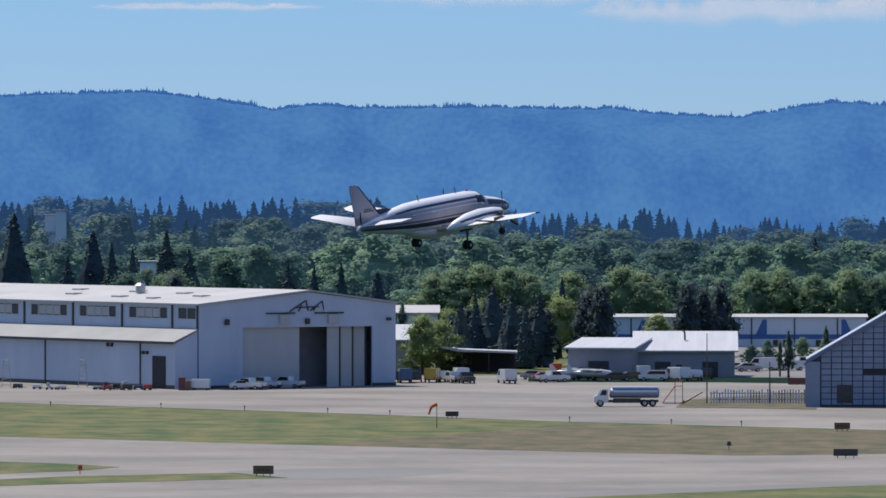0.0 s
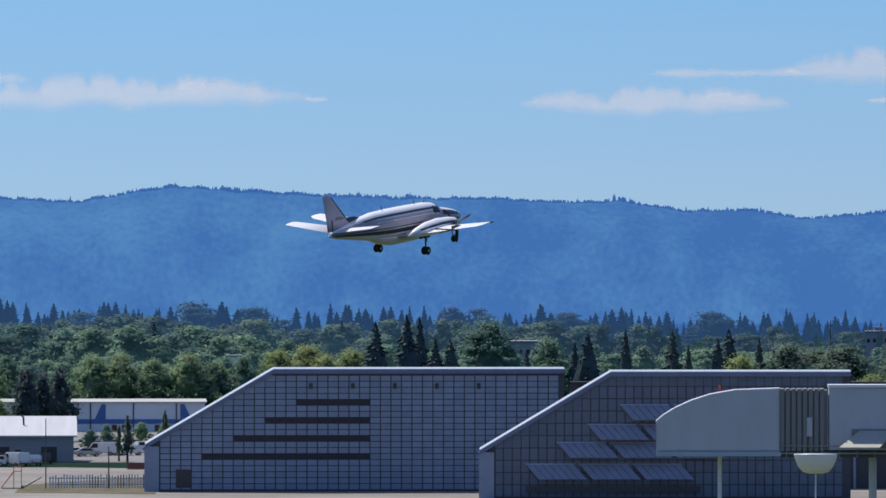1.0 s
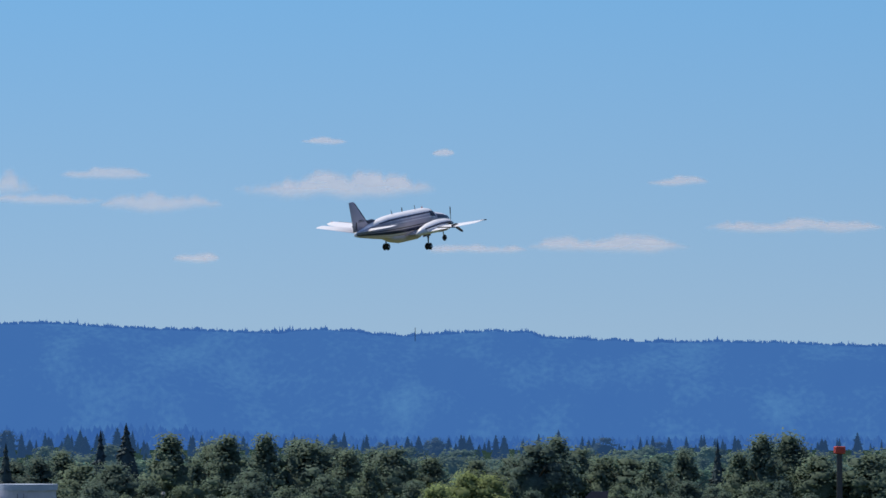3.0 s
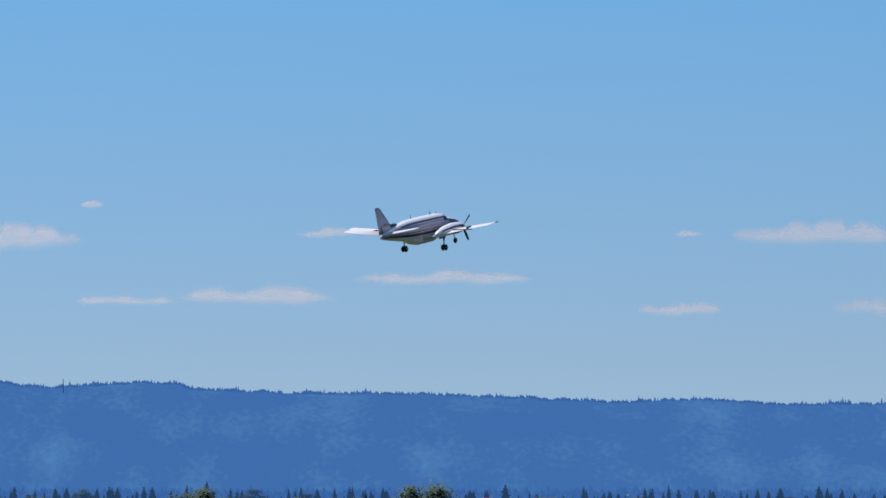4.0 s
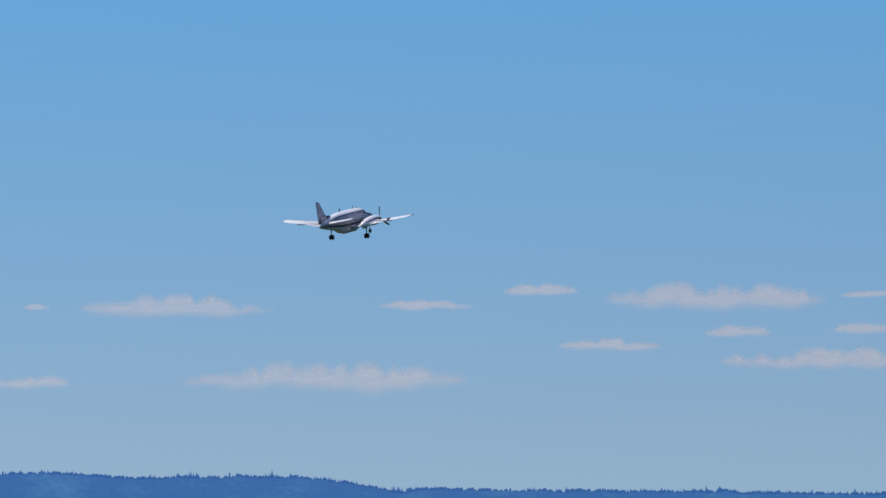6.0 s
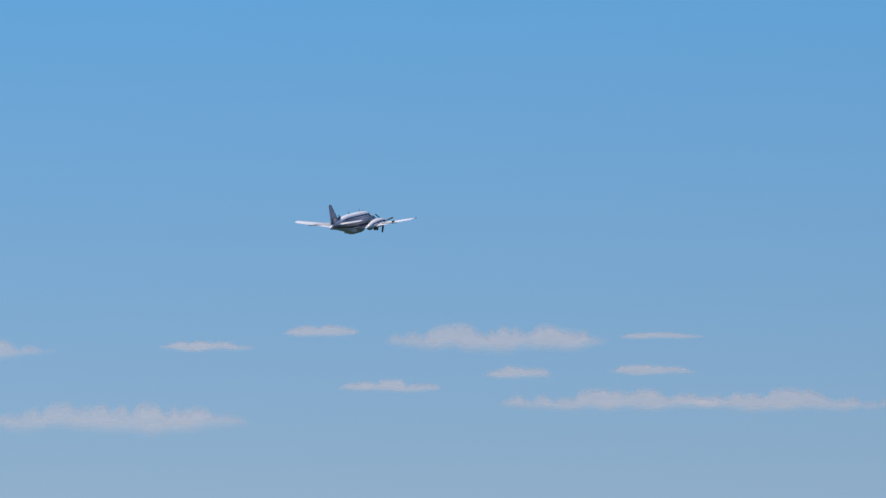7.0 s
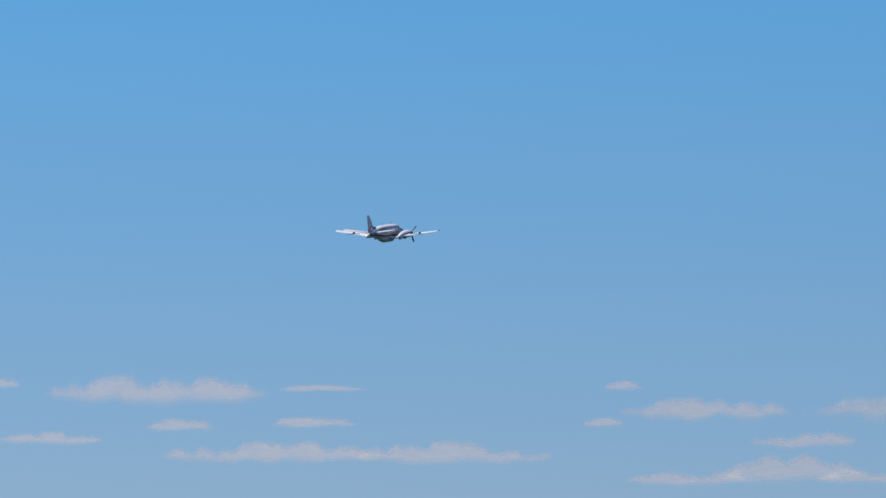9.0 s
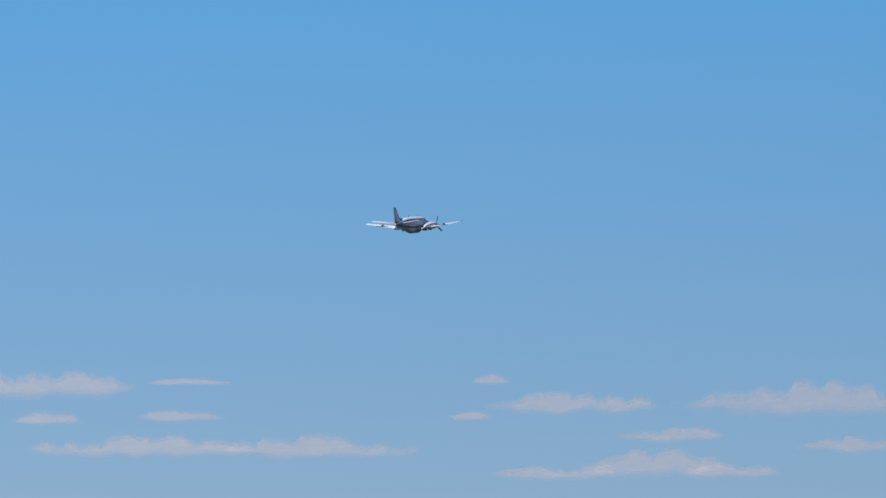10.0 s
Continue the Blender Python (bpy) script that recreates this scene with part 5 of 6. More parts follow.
def panels(t, L, slope, low, high, pw, ph, slots, x_from, limit, skin=None):
    """Rows of separate panels on the front of an enclosure."""
    bm = bmesh.new()
    box(bm, 0.075, pw - 0.075, -0.1, -0.005, 0.055, ph - 0.055)
    bmesh.ops.bevel(bm, geom=[e for e in bm.edges if all(v.co.y < -0.05 for v in e.verts)], offset=0.03, segments=1, affect="EDGES")
    me = bpy.data.meshes.new("panel")
    bmesh.ops.recalc_face_normals(bm, faces=bm.faces)
    bm.to_mesh(me)
    bm.free()
    skin = skin or GRE_PANEL
    me.materials.append(skin)
    vs = [v.co.copy() for v in me.vertices]
    fs = [tuple(p.vertices) for p in me.polygons]
    V, F, made = [], [], 0
    for i in range(int((L - 1.7) / pw)):
        for j in range(int((high - 0.6) / ph)):
            x, z = 1.7 + i * pw, 0.3 + j * ph
            if z + ph > top_at(x, slope, low, high) - 0.5:
                # panels under the sloping shoulder are cut along it
                poly = [(x + 0.035, z + 0.03), (x + pw - 0.035, z + 0.03), (x + pw - 0.035, z + ph - 0.03), (x + 0.035, z + ph - 0.03)]
                cutp = []
                for (xa, za), (xb, zb) in zip(poly, poly[1:] + poly[:1]):
                    ga, gb = top_at(xa, slope, low, high) - 0.45 - za, top_at(xb, slope, low, high) - 0.45 - zb
                    if ga >= 0:
                        cutp.append((xa, za))
                    if ga * gb < 0:
                        cutp.append((xa + (xb - xa) * ga / (ga - gb), za + (zb - za) * ga / (ga - gb)))
                if len(cutp) > 2:
                    k, n = len(V), len(cutp)
                    V += [(a, -0.1, b) for a, b in cutp] + [(a, -0.005, b) for a, b in cutp]
                    F += [tuple(range(k, k + n))] + [(k + i, k + n + i, k + n + (i + 1) % n, k + (i + 1) % n) for i in range(n)]
                continue
            if any(a <= x and x + pw <= b and c <= z + ph / 2 <= c + ph for a, b, c in slots):
                continue
            if x >= x_from and made < limit:
                ob = new("panel", me)
                ob.parent = t
                ob.location = (x, 0, z)
                made += 1
            else:
                k = len(V)
                V += [(v.x + x, v.y, v.z + z) for v in vs]
                F += [tuple(q + k for q in f) for f in fs]
    rest = bpy.data.meshes.new("panelling")
    rest.from_pydata(V, [], F)
    rest.materials.append(skin)
    ob = new("panelling", rest)
    ob.parent = t
    tagged(ob, kind="stuff")


GA = enclosure("noise_barrier", 1431, 1034, 41.5, 18.0, 6.8, 17.5, "tall grey panelled noise barrier with a sloping shoulder and dark slots")
GB = enclosure("noise_barrier", 2023, 1000, 33.0, 17.8, 6.8, 17.6, "tall dark grey noise barrier with jutting angled baffles")
SLOTS_A = [(7.6, 32.8, 4.6), (12.1, 32.8, 7.18), (16.2, 32.8, 9.76), (20.6, 32.8, 12.34)]
for a, b, z in SLOTS_A:
    part("slot", boxes((a, b, -0.03, -0.004, z, z + 0.86)), DARK_INSIDE, GA[0], "dark horizontal vent slot")
for x in (23, 29, 35, 41, 47):
    part("hook", box(bmesh.new(), x, x + 0.5, -0.35, -0.1, 14.7, 15.5, 0.05), DARK_METAL, GA[0])
part("service_door", boxes((4.0, 6.2, -0.14, -0.1, 0.6, 3.2)), DARK_METAL, GA[0], "small dark service door")
# second wall: baffles
BAFFLE = material("grey_baffle_sheet", (0.17, 0.2, 0.27), 0.5, 0.1, second=(0.22, 0.25, 0.33), scale=0.7, fine=4)
for z, x0, n in ((2.7, 6.0, 3), (5.7, 10.3, 3), (8.2, 14.5, 2), (10.9, 19.0, 2)):
    for k in range(n):
        m = pose(x0 + k * 7.4, -0.3, z)
        bm = prism(bmesh.new(), [(0, 2.3), (6.6, 2.3), (8.4, 0.0), (1.8, 0.0)], -0.2, 0.0)
        baf = part("baffle", bm, BAFFLE, GB[0], "grey slanting baffle panel", m=m @ pose(0, -0.9, 0, -28))
        part("baffle_rim", prism(bmesh.new(), [(-0.1, 2.42), (6.7, 2.42), (6.75, 2.25), (-0.05, 2.25)], -0.26, 0.05), GRE_SLAB, baf, "pale rim of the baffle")
        for q in range(1, 6):
            part("joint", prism(bmesh.new(), [(q * 1.1 - 0.04, 2.25), (q * 1.1 + 0.04, 2.25), (q * 1.1 + 1.8, 0.02), (q * 1.1 + 1.72, 0.02)], -0.23, -0.203), GRE_FRAME, baf)
        part("bracket", boxes((1.9, 2.1, -0.9, 0.15, 0.2, 0.5), (8.0, 8.2, -0.9, 0.15, 0.2, 0.5)), DARK_METAL, GB[0], m=m)
part("lower_skirt", boxes((6, 30, -0.6, -0.12, 1.0, 1.8)), DARK_METAL, GB[0])
# the return wall that closes the enclosure behind
t = thing("noise_barrier", Matrix.Translation(spot(2190, 1050)) @ pose(0, 0, 0, 0, 0, face(2190)), "dark inner wall of the noise enclosure", "noise barrier")
part("core", boxes((-1, 62, 0, 2, 0, 15.2)), GRE_FRAME, t)
part("coping", boxes((-1, 62, -0.3, 2.3, 15.2, 15.5)), GRE_FRAME, t)
for k in range(20):
    part("rib", boxes((1 + 3 * k, 1.4 + 3 * k, -0.3, 0, 0, 15.1)), GRE_PANEL, t)


# ---- boarding bridge ----
BRIDGE_GREY = material("grey_bridge_cladding", (0.54, 0.54, 0.6), 0.5, 0.0, second=(0.46, 0.46, 0.52), scale=0.6, fine=5, stretch=(1, 1, 0.3))
BRIDGE_DARK = material("dark_bellows", (0.2, 0.19, 0.2), 0.8, second=(0.26, 0.245, 0.25), scale=1.5, stretch=(6, 1, 0.3))
CREAM = material("cream_canopy", (0.44, 0.42, 0.36), 0.7, second=(0.37, 0.35, 0.3), scale=1)
u, d = 2330, 534.0
k = d / STEP
t = thing("boarding_bridge", Matrix.Translation(spot(u, d)) @ pose(0, 0, 0, 0, 0, face(u)), "grey passenger boarding bridge with a domed cab and round tower", "boarding bridge")
Z0, ZT = rise(651, d), rise(537, d)
out = [(0, Z0 + 0.05), (-0.02, Z0 + 2.3), (0.5, Z0 + 2.75), (1.4, Z0 + 3.3), (2.6, Z0 + 3.85), (4.0, Z0 + 4.3), (5.8, Z0 + 4.62), (9.1, Z0 + 4.75), (9.1, Z0 + 0.05)]
bm = prism(bmesh.new(), out, 0, 4.2)
bmesh.ops.bevel(bm, geom=[e for e in bm.edges if abs(e.verts[0].co.y - e.verts[1].co.y) < 0.01], offset=0.12, segments=2, affect="EDGES")
cab = part("cab", bm, BRIDGE_GREY, t, "grey domed bridge cab")
part("sill", boxes((0.0, 9.2, -0.12, 4.3, Z0 - 0.25, Z0 + 0.05)), GRE_CAP, cab, "pale floor edge")
part("cab_light", rods(((4.7, 2, Z0 + 4.5), (4.7, 2, Z0 + 4.95), 0.09, 0.07, 8)), RED, cab, "small red beacon")
for i in range(8):
    part("bellows_fold", boxes((9.14 + i * 0.42, 9.44 + i * 0.42, 0.1, 4.0, Z0 + 0.1, Z0 + 4.7)), BRIDGE_DARK, t)
part("bellows_liner", boxes((9.2, 12.6, 0.3, 3.8, Z0 + 0.2, Z0 + 4.6)), BRIDGE_DARK, t)
part("number_bars", boxes((11.1, 11.5, 0.04, 0.09, Z0 + 1.2, Z0 + 2.6)), BRIDGE_GREY, t, "pale bars of writing")
bm = prism(bmesh.new(), [(12.75, Z0 + 0.2), (18.2, Z0 + 0.2), (19.3, Z0 + 1.7), (20.2, Z0 - 2.2), (20.6, Z0 - 4.6), (21.7, Z0 - 4.6), (21.7, Z0 + 4.7), (12.75, Z0 + 4.8)], 0.15, 3.9)
tun = part("tunnel", bm, BRIDGE_GREY, t, "grey bridge tunnel")
# much whiter than the tunnel, to paint in the bright line of sun
part("roof_edge", boxes((12.7, 21.7, 0.05, 4.0, Z0 + 4.8, Z0 + 5.0)), WHITE_PAINT, tun, "white roof edge with the sun's gleam in its colour")
part("seam", boxes((17.3, 17.36, 0.12, 0.15, Z0 + 1.6, Z0 + 4.7)), DARK_METAL, tun)
# the wall goes on here; a dark panel stands for its shade
part("shade_panel", boxes((14.4, 19.0, 0.05, 0.15, Z0 + 0.3, Z0 + 1.75)), BRIDGE_DARK, tun, "dark panel painted as shade under the tunnel")
bm = bmesh.new()
top = [bm.verts.new(p) for p in ((13.4, -2.4, Z0 + 0.45), (16.4, -2.4, Z0 + 0.45), (17.4, 0.1, Z0 + 1.65), (15.0, 0.1, Z0 + 1.65))]
low = [bm.verts.new((v.co.x, v.co.y, v.co.z - 0.12)) for v in top]
bm.faces.new(top)
bm.faces.new(low[::-1])
for i in range(4):
    bm.faces.new((top[i], low[i], low[(i + 1) % 4], top[(i + 1) % 4]))
part("awning", bm, CREAM, t, "cream sunlit canopy")
part("girder", boxes((9.1, 19.6, 0.3, 3.8, Z0 - 0.35, Z0 + 0.12)), GRE_FRAME, t)
bm = bmesh.new()
bmesh.ops.create_cone(bm, cap_ends=True, segments=36, radius1=2.2, radius2=2.2, depth=ZT + 1.05, matrix=pose(24.0, 2, (ZT + 1.05) / 2))
tow = part("tower", bm, BRIDGE_GREY, t, "round grey rotunda tower")
bm = bmesh.new()
bmesh.ops.create_cone(bm, cap_ends=True, segments=36, radius1=2.32, radius2=2.32, depth=0.45, matrix=pose(24.0, 2, ZT + 1.05))
part("tower_cap", bm, GRE_CAP, tow, "pale cap of the tower")
for z in (3.5, 7.5, 11.0):
    bm = bmesh.new()
    bmesh.ops.create_cone(bm, cap_ends=True, segments=36, radius1=2.225, radius2=2.225, depth=0.07, matrix=pose(24.0, 2, z))
    part("tower_seam", bm, BRIDGE_DARK, tow)
part("ladder_rail", boxes((23.2, 23.26, -0.36, -0.28, 0.5, ZT + 0.6), (23.66, 23.72, -0.36, -0.28, 0.5, ZT + 0.6)), BRIDGE_DARK, tow, "thin ladder rails")
part("handrail", rods(((9.2, 0.0, Z0 - 0.05), (20.0, 0.0, Z0 - 0.05), 0.05, 0.05, 6), *[((9.6 + 1.3 * i, 0.0, Z0 - 0.35), (9.6 + 1.3 * i, 0.0, Z0 + 0.5), 0.03, 0.03, 6) for i in range(8)], ((9.2, 0.0, Z0 + 0.5), (19.2, 0.0, Z0 + 0.5), 0.035, 0.035, 6)), GRE_SLAB, tun, "thin pale handrail")
part("tower_joint", boxes((21.72, 21.84, -0.05, 4.0, 2, Z0 + 4.6)), DARK_METAL, tow)
part("support", rods(((4.7, 2, 0), (4.7, 2, Z0 - 0.2), 0.16, 0.16, 10)), WALL_WHITE, t, "white support column")
part("support", rods(((16, 2, 0), (16, 2, Z0 - 0.3), 0.3, 0.3, 10)), BRIDGE_GREY, t)
# bowl lamp on its pole
u, d = 2612, 525.0
t = thing("bowl_lamp", Matrix.Translation(spot(u, d)), "white half-bowl flood lamp on a thin pole", "lamp")
zb = rise(653, d)
bm = bmesh.new()
loops = [[(r * math.cos(a * math.tau / 20), 0.75 * r * math.sin(a * math.tau / 20), zb + z) for a in range(20)] for z, r in ((-1.42, 0.55), (-1.3, 0.95), (-0.9, 1.3), (-0.4, 1.5), (-0.05, 1.6), (0.0, 1.6))]
part("bowl", rings(bm, loops), WHITE_PAINT, t, "white bowl-shaped shade", smooth=True)
part("pole", rods(((0, 0, 0), (0, 0, zb - 1.3), 0.07, 0.06, 8)), WALL_WHITE, t)

# ---- gabled hut, tank and stairs by the far apron ----
u, d = 3040, 1080.0
t = thing("gabled_hut", Matrix.Translation(spot(u, d)) @ pose(0, 0, 0, 0, 0, face(u) - 24), "tall white gabled metal building with a dark doorway", "building")
hw, hl, he, ha = 2.9, 10.0, rise(598, d), rise(576, d)
part("front_wall", boxes((-hl, 0, 0, 0.2, 0, he)), WALL_WHITE, t)
part("gable_wall", (lambda bm: (bmesh.ops.transform(bm, matrix=pose(0, 0, 0, 0, 0, 90), verts=bm.verts), bm)[1])(prism(bmesh.new(), [(0, 0), (2 * hw, 0), (2 * hw, he), (hw, ha), (0, he)], -0.2, 0.0)), WALL_WHITE, t)
part("rear_wall", boxes((-hl, 0, 2 * hw - 0.2, 2 * hw, 0, he), (-hl, -hl + 0.2, 0.2, 2 * hw - 0.2, 0, he)), WALL_WHITE, t)
for s in (0, 1):
    bm = bmesh.new()
    y0, z0, y1, z1 = (-0.3, he - 0.1, hw, ha + 0.05) if s == 0 else (hw, ha + 0.05, 2 * hw + 0.3, he - 0.1)
    a = [bm.verts.new((-hl - 0.3, y, z)) for y, z in ((y0, z0), (y1, z1), (y1, z1 + 0.2), (y0, z0 + 0.2))]
    b = [bm.verts.new((0.3, y, z)) for y, z in ((y0, z0), (y1, z1), (y1, z1 + 0.2), (y0, z0 + 0.2))]
    bm.faces.new(a)
    bm.faces.new(b[::-1])
    for i in range(4):
        bm.faces.new((a[i], b[i], b[(i + 1) % 4], a[(i + 1) % 4]))
    part("roof", bm, ROOF_WHITE, t, "bright white metal roof")
for x in (-7.0, -4.3):
    w_ = part("window", boxes((x, x + 1.6, -0.06, -0.01, he - 3.4, he - 1.4)), GLASS, t, "dark square window")
    part("window_frame", boxes((x - 0.12, x + 1.82, -0.04, -0.005, he - 3.52, he - 3.4), (x - 0.12, x + 1.82, -0.04, -0.005, he - 1.4, he - 1.28)), WALL_WHITE, w_)
part("door", boxes((0.205, 0.26, 1.0, 3.6, 0, he - 1.4)), DARK_INSIDE, t, "tall dark doorway")
for y in (0.6, 1.9, 3.2, 4.4):
    part("vent", boxes((0.205, 0.28, y, y + 0.5, he - 0.9, he - 0.3)), DARK_METAL, t)
TANK_BEIGE = material("stained_beige_tank_paint", (0.55, 0.47, 0.44), 0.7, second=(0.4, 0.33, 0.31), scale=0.5, fine=3)
BROWN_STEEL = material("brown_steel", (0.25, 0.2, 0.19), 0.7, second=(0.19, 0.15, 0.14), scale=1)
u, d = 3186, 1165.0
t = thing("storage_tank", Matrix.Translation(spot(u, d)) @ pose(0, 0, 0, 0, 0, face(u)), "stained beige horizontal fuel tank with a white top walkway", "tank")
bm = bmesh.new()
bmesh.ops.create_cone(bm, cap_ends=True, segments=28, radius1=2.1, radius2=2.1, depth=12.2, matrix=pose(0, 2.2, 2.6, 0, 90, 0))
bmesh.ops.bevel(bm, geom=[e for e in bm.edges if abs(e.verts[0].co.x - e.verts[1].co.x) < 0.01], offset=0.35, segments=3, affect="EDGES")
part("shell", bm, TANK_BEIGE, t, smooth=True)
for x in (-5.2, -2.6, 0, 2.6, 5.2):
    band_ = bmesh.new()
    bmesh.ops.create_cone(band_, cap_ends=True, segments=28, radius1=2.13, radius2=2.13, depth=0.12, matrix=pose(x, 2.2, 2.6, 0, 90, 0))
    part("hoop", band_, BROWN_STEEL, t)
part("walkway", boxes((-6.1, 6.1, 1.2, 3.2, 4.65, 5.0)), ROOF_WHITE, t)
for x in (-4, -1.5, 1.5, 4):
    part("hatch", rods(((x, 2.2, 5.0), (x, 2.2, 5.4), 0.5, 0.5, 10)), ROOF_WHITE, t)
for x in (-4.5, 0, 4.5):
    part("cradle", boxes((x - 0.3, x + 0.3, 0.6, 3.8, 0, 1.4)), CONCRETE, t)
u, d = 2790, 1120.0
t = thing("passenger_stairs", Matrix.Translation(spot(u, d)) @ pose(0, 0, 0, 0, 0, face(u)), "white mobile passenger stairs on the apron", "stairs")
part("platform", boxes((-3.6, 2.6, 0, 2, rise(668, d), rise(660, d))), WALL_WHITE, t)
for x in (-3.3, -0.6, 2.3):
    part("leg", boxes((x, x + 0.3, 0.2, 0.5, 0, rise(668, d))), WALL_WHITE, t)
for i in range(8):
    part("tread", boxes((2.6 + i * 0.4, 3.0 + i * 0.4, 0, 2, 2.4 - i * 0.3, 2.5 - i * 0.3)), WALL_WHITE, t)


# ---- airliner parked far off ----
def airliner():
    u, d = 3437, 1232.0
    t = thing("airliner", Matrix.Translation(spot(u, d)) @ pose(0, 0, 0, 0, 0, face(u) - 4), "white parked airliner with a dark and orange tail", "airplane")
    R, zc, L = 2.0, 3.75, 47.0
    bm = bmesh.new()
    secs = [(0.0, -0.55, 0.15), (0.5, -0.45, 0.65), (1.4, -0.25, 1.15), (2.8, -0.06, 1.6), (4.6, 0, 1.9), (6.5, 0, R), (32, 0, R), (38, 0.35, 1.6), (43, 0.85, 0.95), (47, 1.3, 0.25)]
    rings(bm, [[(x, r * math.cos(a * math.tau / 28), zc + z + r * math.sin(a * math.tau / 28)) for a in range(28)] for x, z, r in secs])
    part("fuselage", bm, WALL_WHITE, t, smooth=True)
    bm = bmesh.new()
    for x0, x1, z0, z1 in ((1.7, 2.5, 0.5, 1.05), (2.6, 3.2, 0.55, 1.05)):
        box(bm, x0, x1, -1.7, 1.7, zc + z0, zc + z1, 0.1)
    part("cockpit_window", bm, GLASS, t, "dark cockpit windows")
    x = 11.0
    for w in (0.6, 0.5, 0.55, 0.4, 0.6, 0.5, 0.0, 0.6, 0.5, 0.6, 0.45, 0.6, 0.4):
        if w:
            part("lettering_bar", boxes((x, x + w, -1.985, -1.86, zc + 0.35, zc + 1.0)), DARK_METAL, t)
        x += w + 0.16 if w else 0.5
    part("fin", prism(bmesh.new(), [(37.5, zc + 1.8), (46.3, zc + 1.6), (47.6, 13.4), (44.6, 13.4)], -0.2, 0.2), DARK_STRIPE, t, "dark tail fin")
    part("fin_flash", prism(bmesh.new(), [(42.8, 9.6), (45.6, 9.6), (46.1, 11.4), (43.9, 11.4)], -0.22, 0.22), ORANGE, t, "orange flash on the tail fin")
    for s in (1, -1):
        part("wing", foil(bmesh.new(), [(17, 1.6 * s, 2.6, 7.5, 0.12), (25, 17.5 * s, 4.2, 2.0, 0.1)]), WALL_WHITE, t, smooth=True)
        part("tailplane", foil(bmesh.new(), [(41, 0.6 * s, 5.0, 4.5, 0.1), (45, 7 * s, 5.6, 1.8, 0.1)]), WALL_WHITE, t, smooth=True)
        e = part("engine", rods(((15.2, 6 * s, 1.7), (20, 6 * s, 1.8), 1.15, 0.8, 20)), GRE_CAP, t, "grey engine", smooth=False)
        part("wheel", rods(((22, 3 * s - 0.4, 0.55), (22, 3 * s + 0.4, 0.55), 0.55, 0.55, 14), ((23.2, 3 * s - 0.4, 0.55), (23.2, 3 * s + 0.4, 0.55), 0.55, 0.55, 14)), TYRE, t)
        part("gear_strut", rods(((22.6, 3 * s, 0.5), (22.6, 2.6 * s, 2.6), 0.15, 0.18, 8)), BARE_METAL, t)
    part("nose_wheel", rods(((4.5, -0.3, 0.4), (4.5, 0.3, 0.4), 0.4, 0.4, 14)), TYRE, t)
    part("nose_strut", rods(((4.5, 0, 0.4), (4.6, 0, 2.2), 0.09, 0.1, 8)), BARE_METAL, t)


airliner()
t, w, h = block("service_shed", 3705, 3790, 1160, 577, 6, WALL_WHITE, ROOF_WHITE, "small white service building beside the airliner", "building")


# ---- vehicles ----
PAINT = {n: material("car_paint_" + n, c, 0.3, 0.1, second=tuple(x * 0.9 for x in c), scale=1, coat=0.6) for n, c in (("white", (0.75, 0.75, 0.75)), ("silver", (0.4, 0.41, 0.43)), ("dark", (0.03, 0.032, 0.04)), ("blue", (0.04, 0.09, 0.2)), ("red", (0.4, 0.04, 0.03)), ("yellow", (0.6, 0.4, 0.05)))}
SHAPES = {
    "car": (4.5, 1.8, [(0, 0.35), (4.5, 0.35), (4.5, 0.8), (4.3, 0.95), (3.3, 1.0), (2.7, 1.45), (1.2, 1.47), (0.5, 1.0), (0, 0.9)], [(0.75, 1.02), (3.1, 1.02), (2.62, 1.4), (1.25, 1.4)]),
    "suv": (4.8, 1.9, [(0, 0.4), (4.8, 0.4), (4.8, 1.0), (3.6, 1.12), (3.0, 1.75), (0.3, 1.78), (0, 1.2)], [(0.3, 1.15), (3.4, 1.15), (2.9, 1.68), (0.4, 1.68)]),
    "pickup": (5.6, 1.95, [(0, 0.45), (5.6, 0.45), (5.6, 1.05), (4.3, 1.15), (3.6, 1.82), (2.1, 1.82), (2.0, 1.15), (0, 1.12)], [(2.2, 1.18), (4.1, 1.18), (3.55, 1.74), (2.25, 1.74)]),
    "van": (5.6, 2.0, [(0, 0.4), (5.6, 0.4), (5.6, 1.05), (5.0, 1.25), (4.3, 2.25), (0.05, 2.3)], [(3.4, 1.3), (4.8, 1.3), (4.25, 2.05), (3.4, 2.05)]),
}


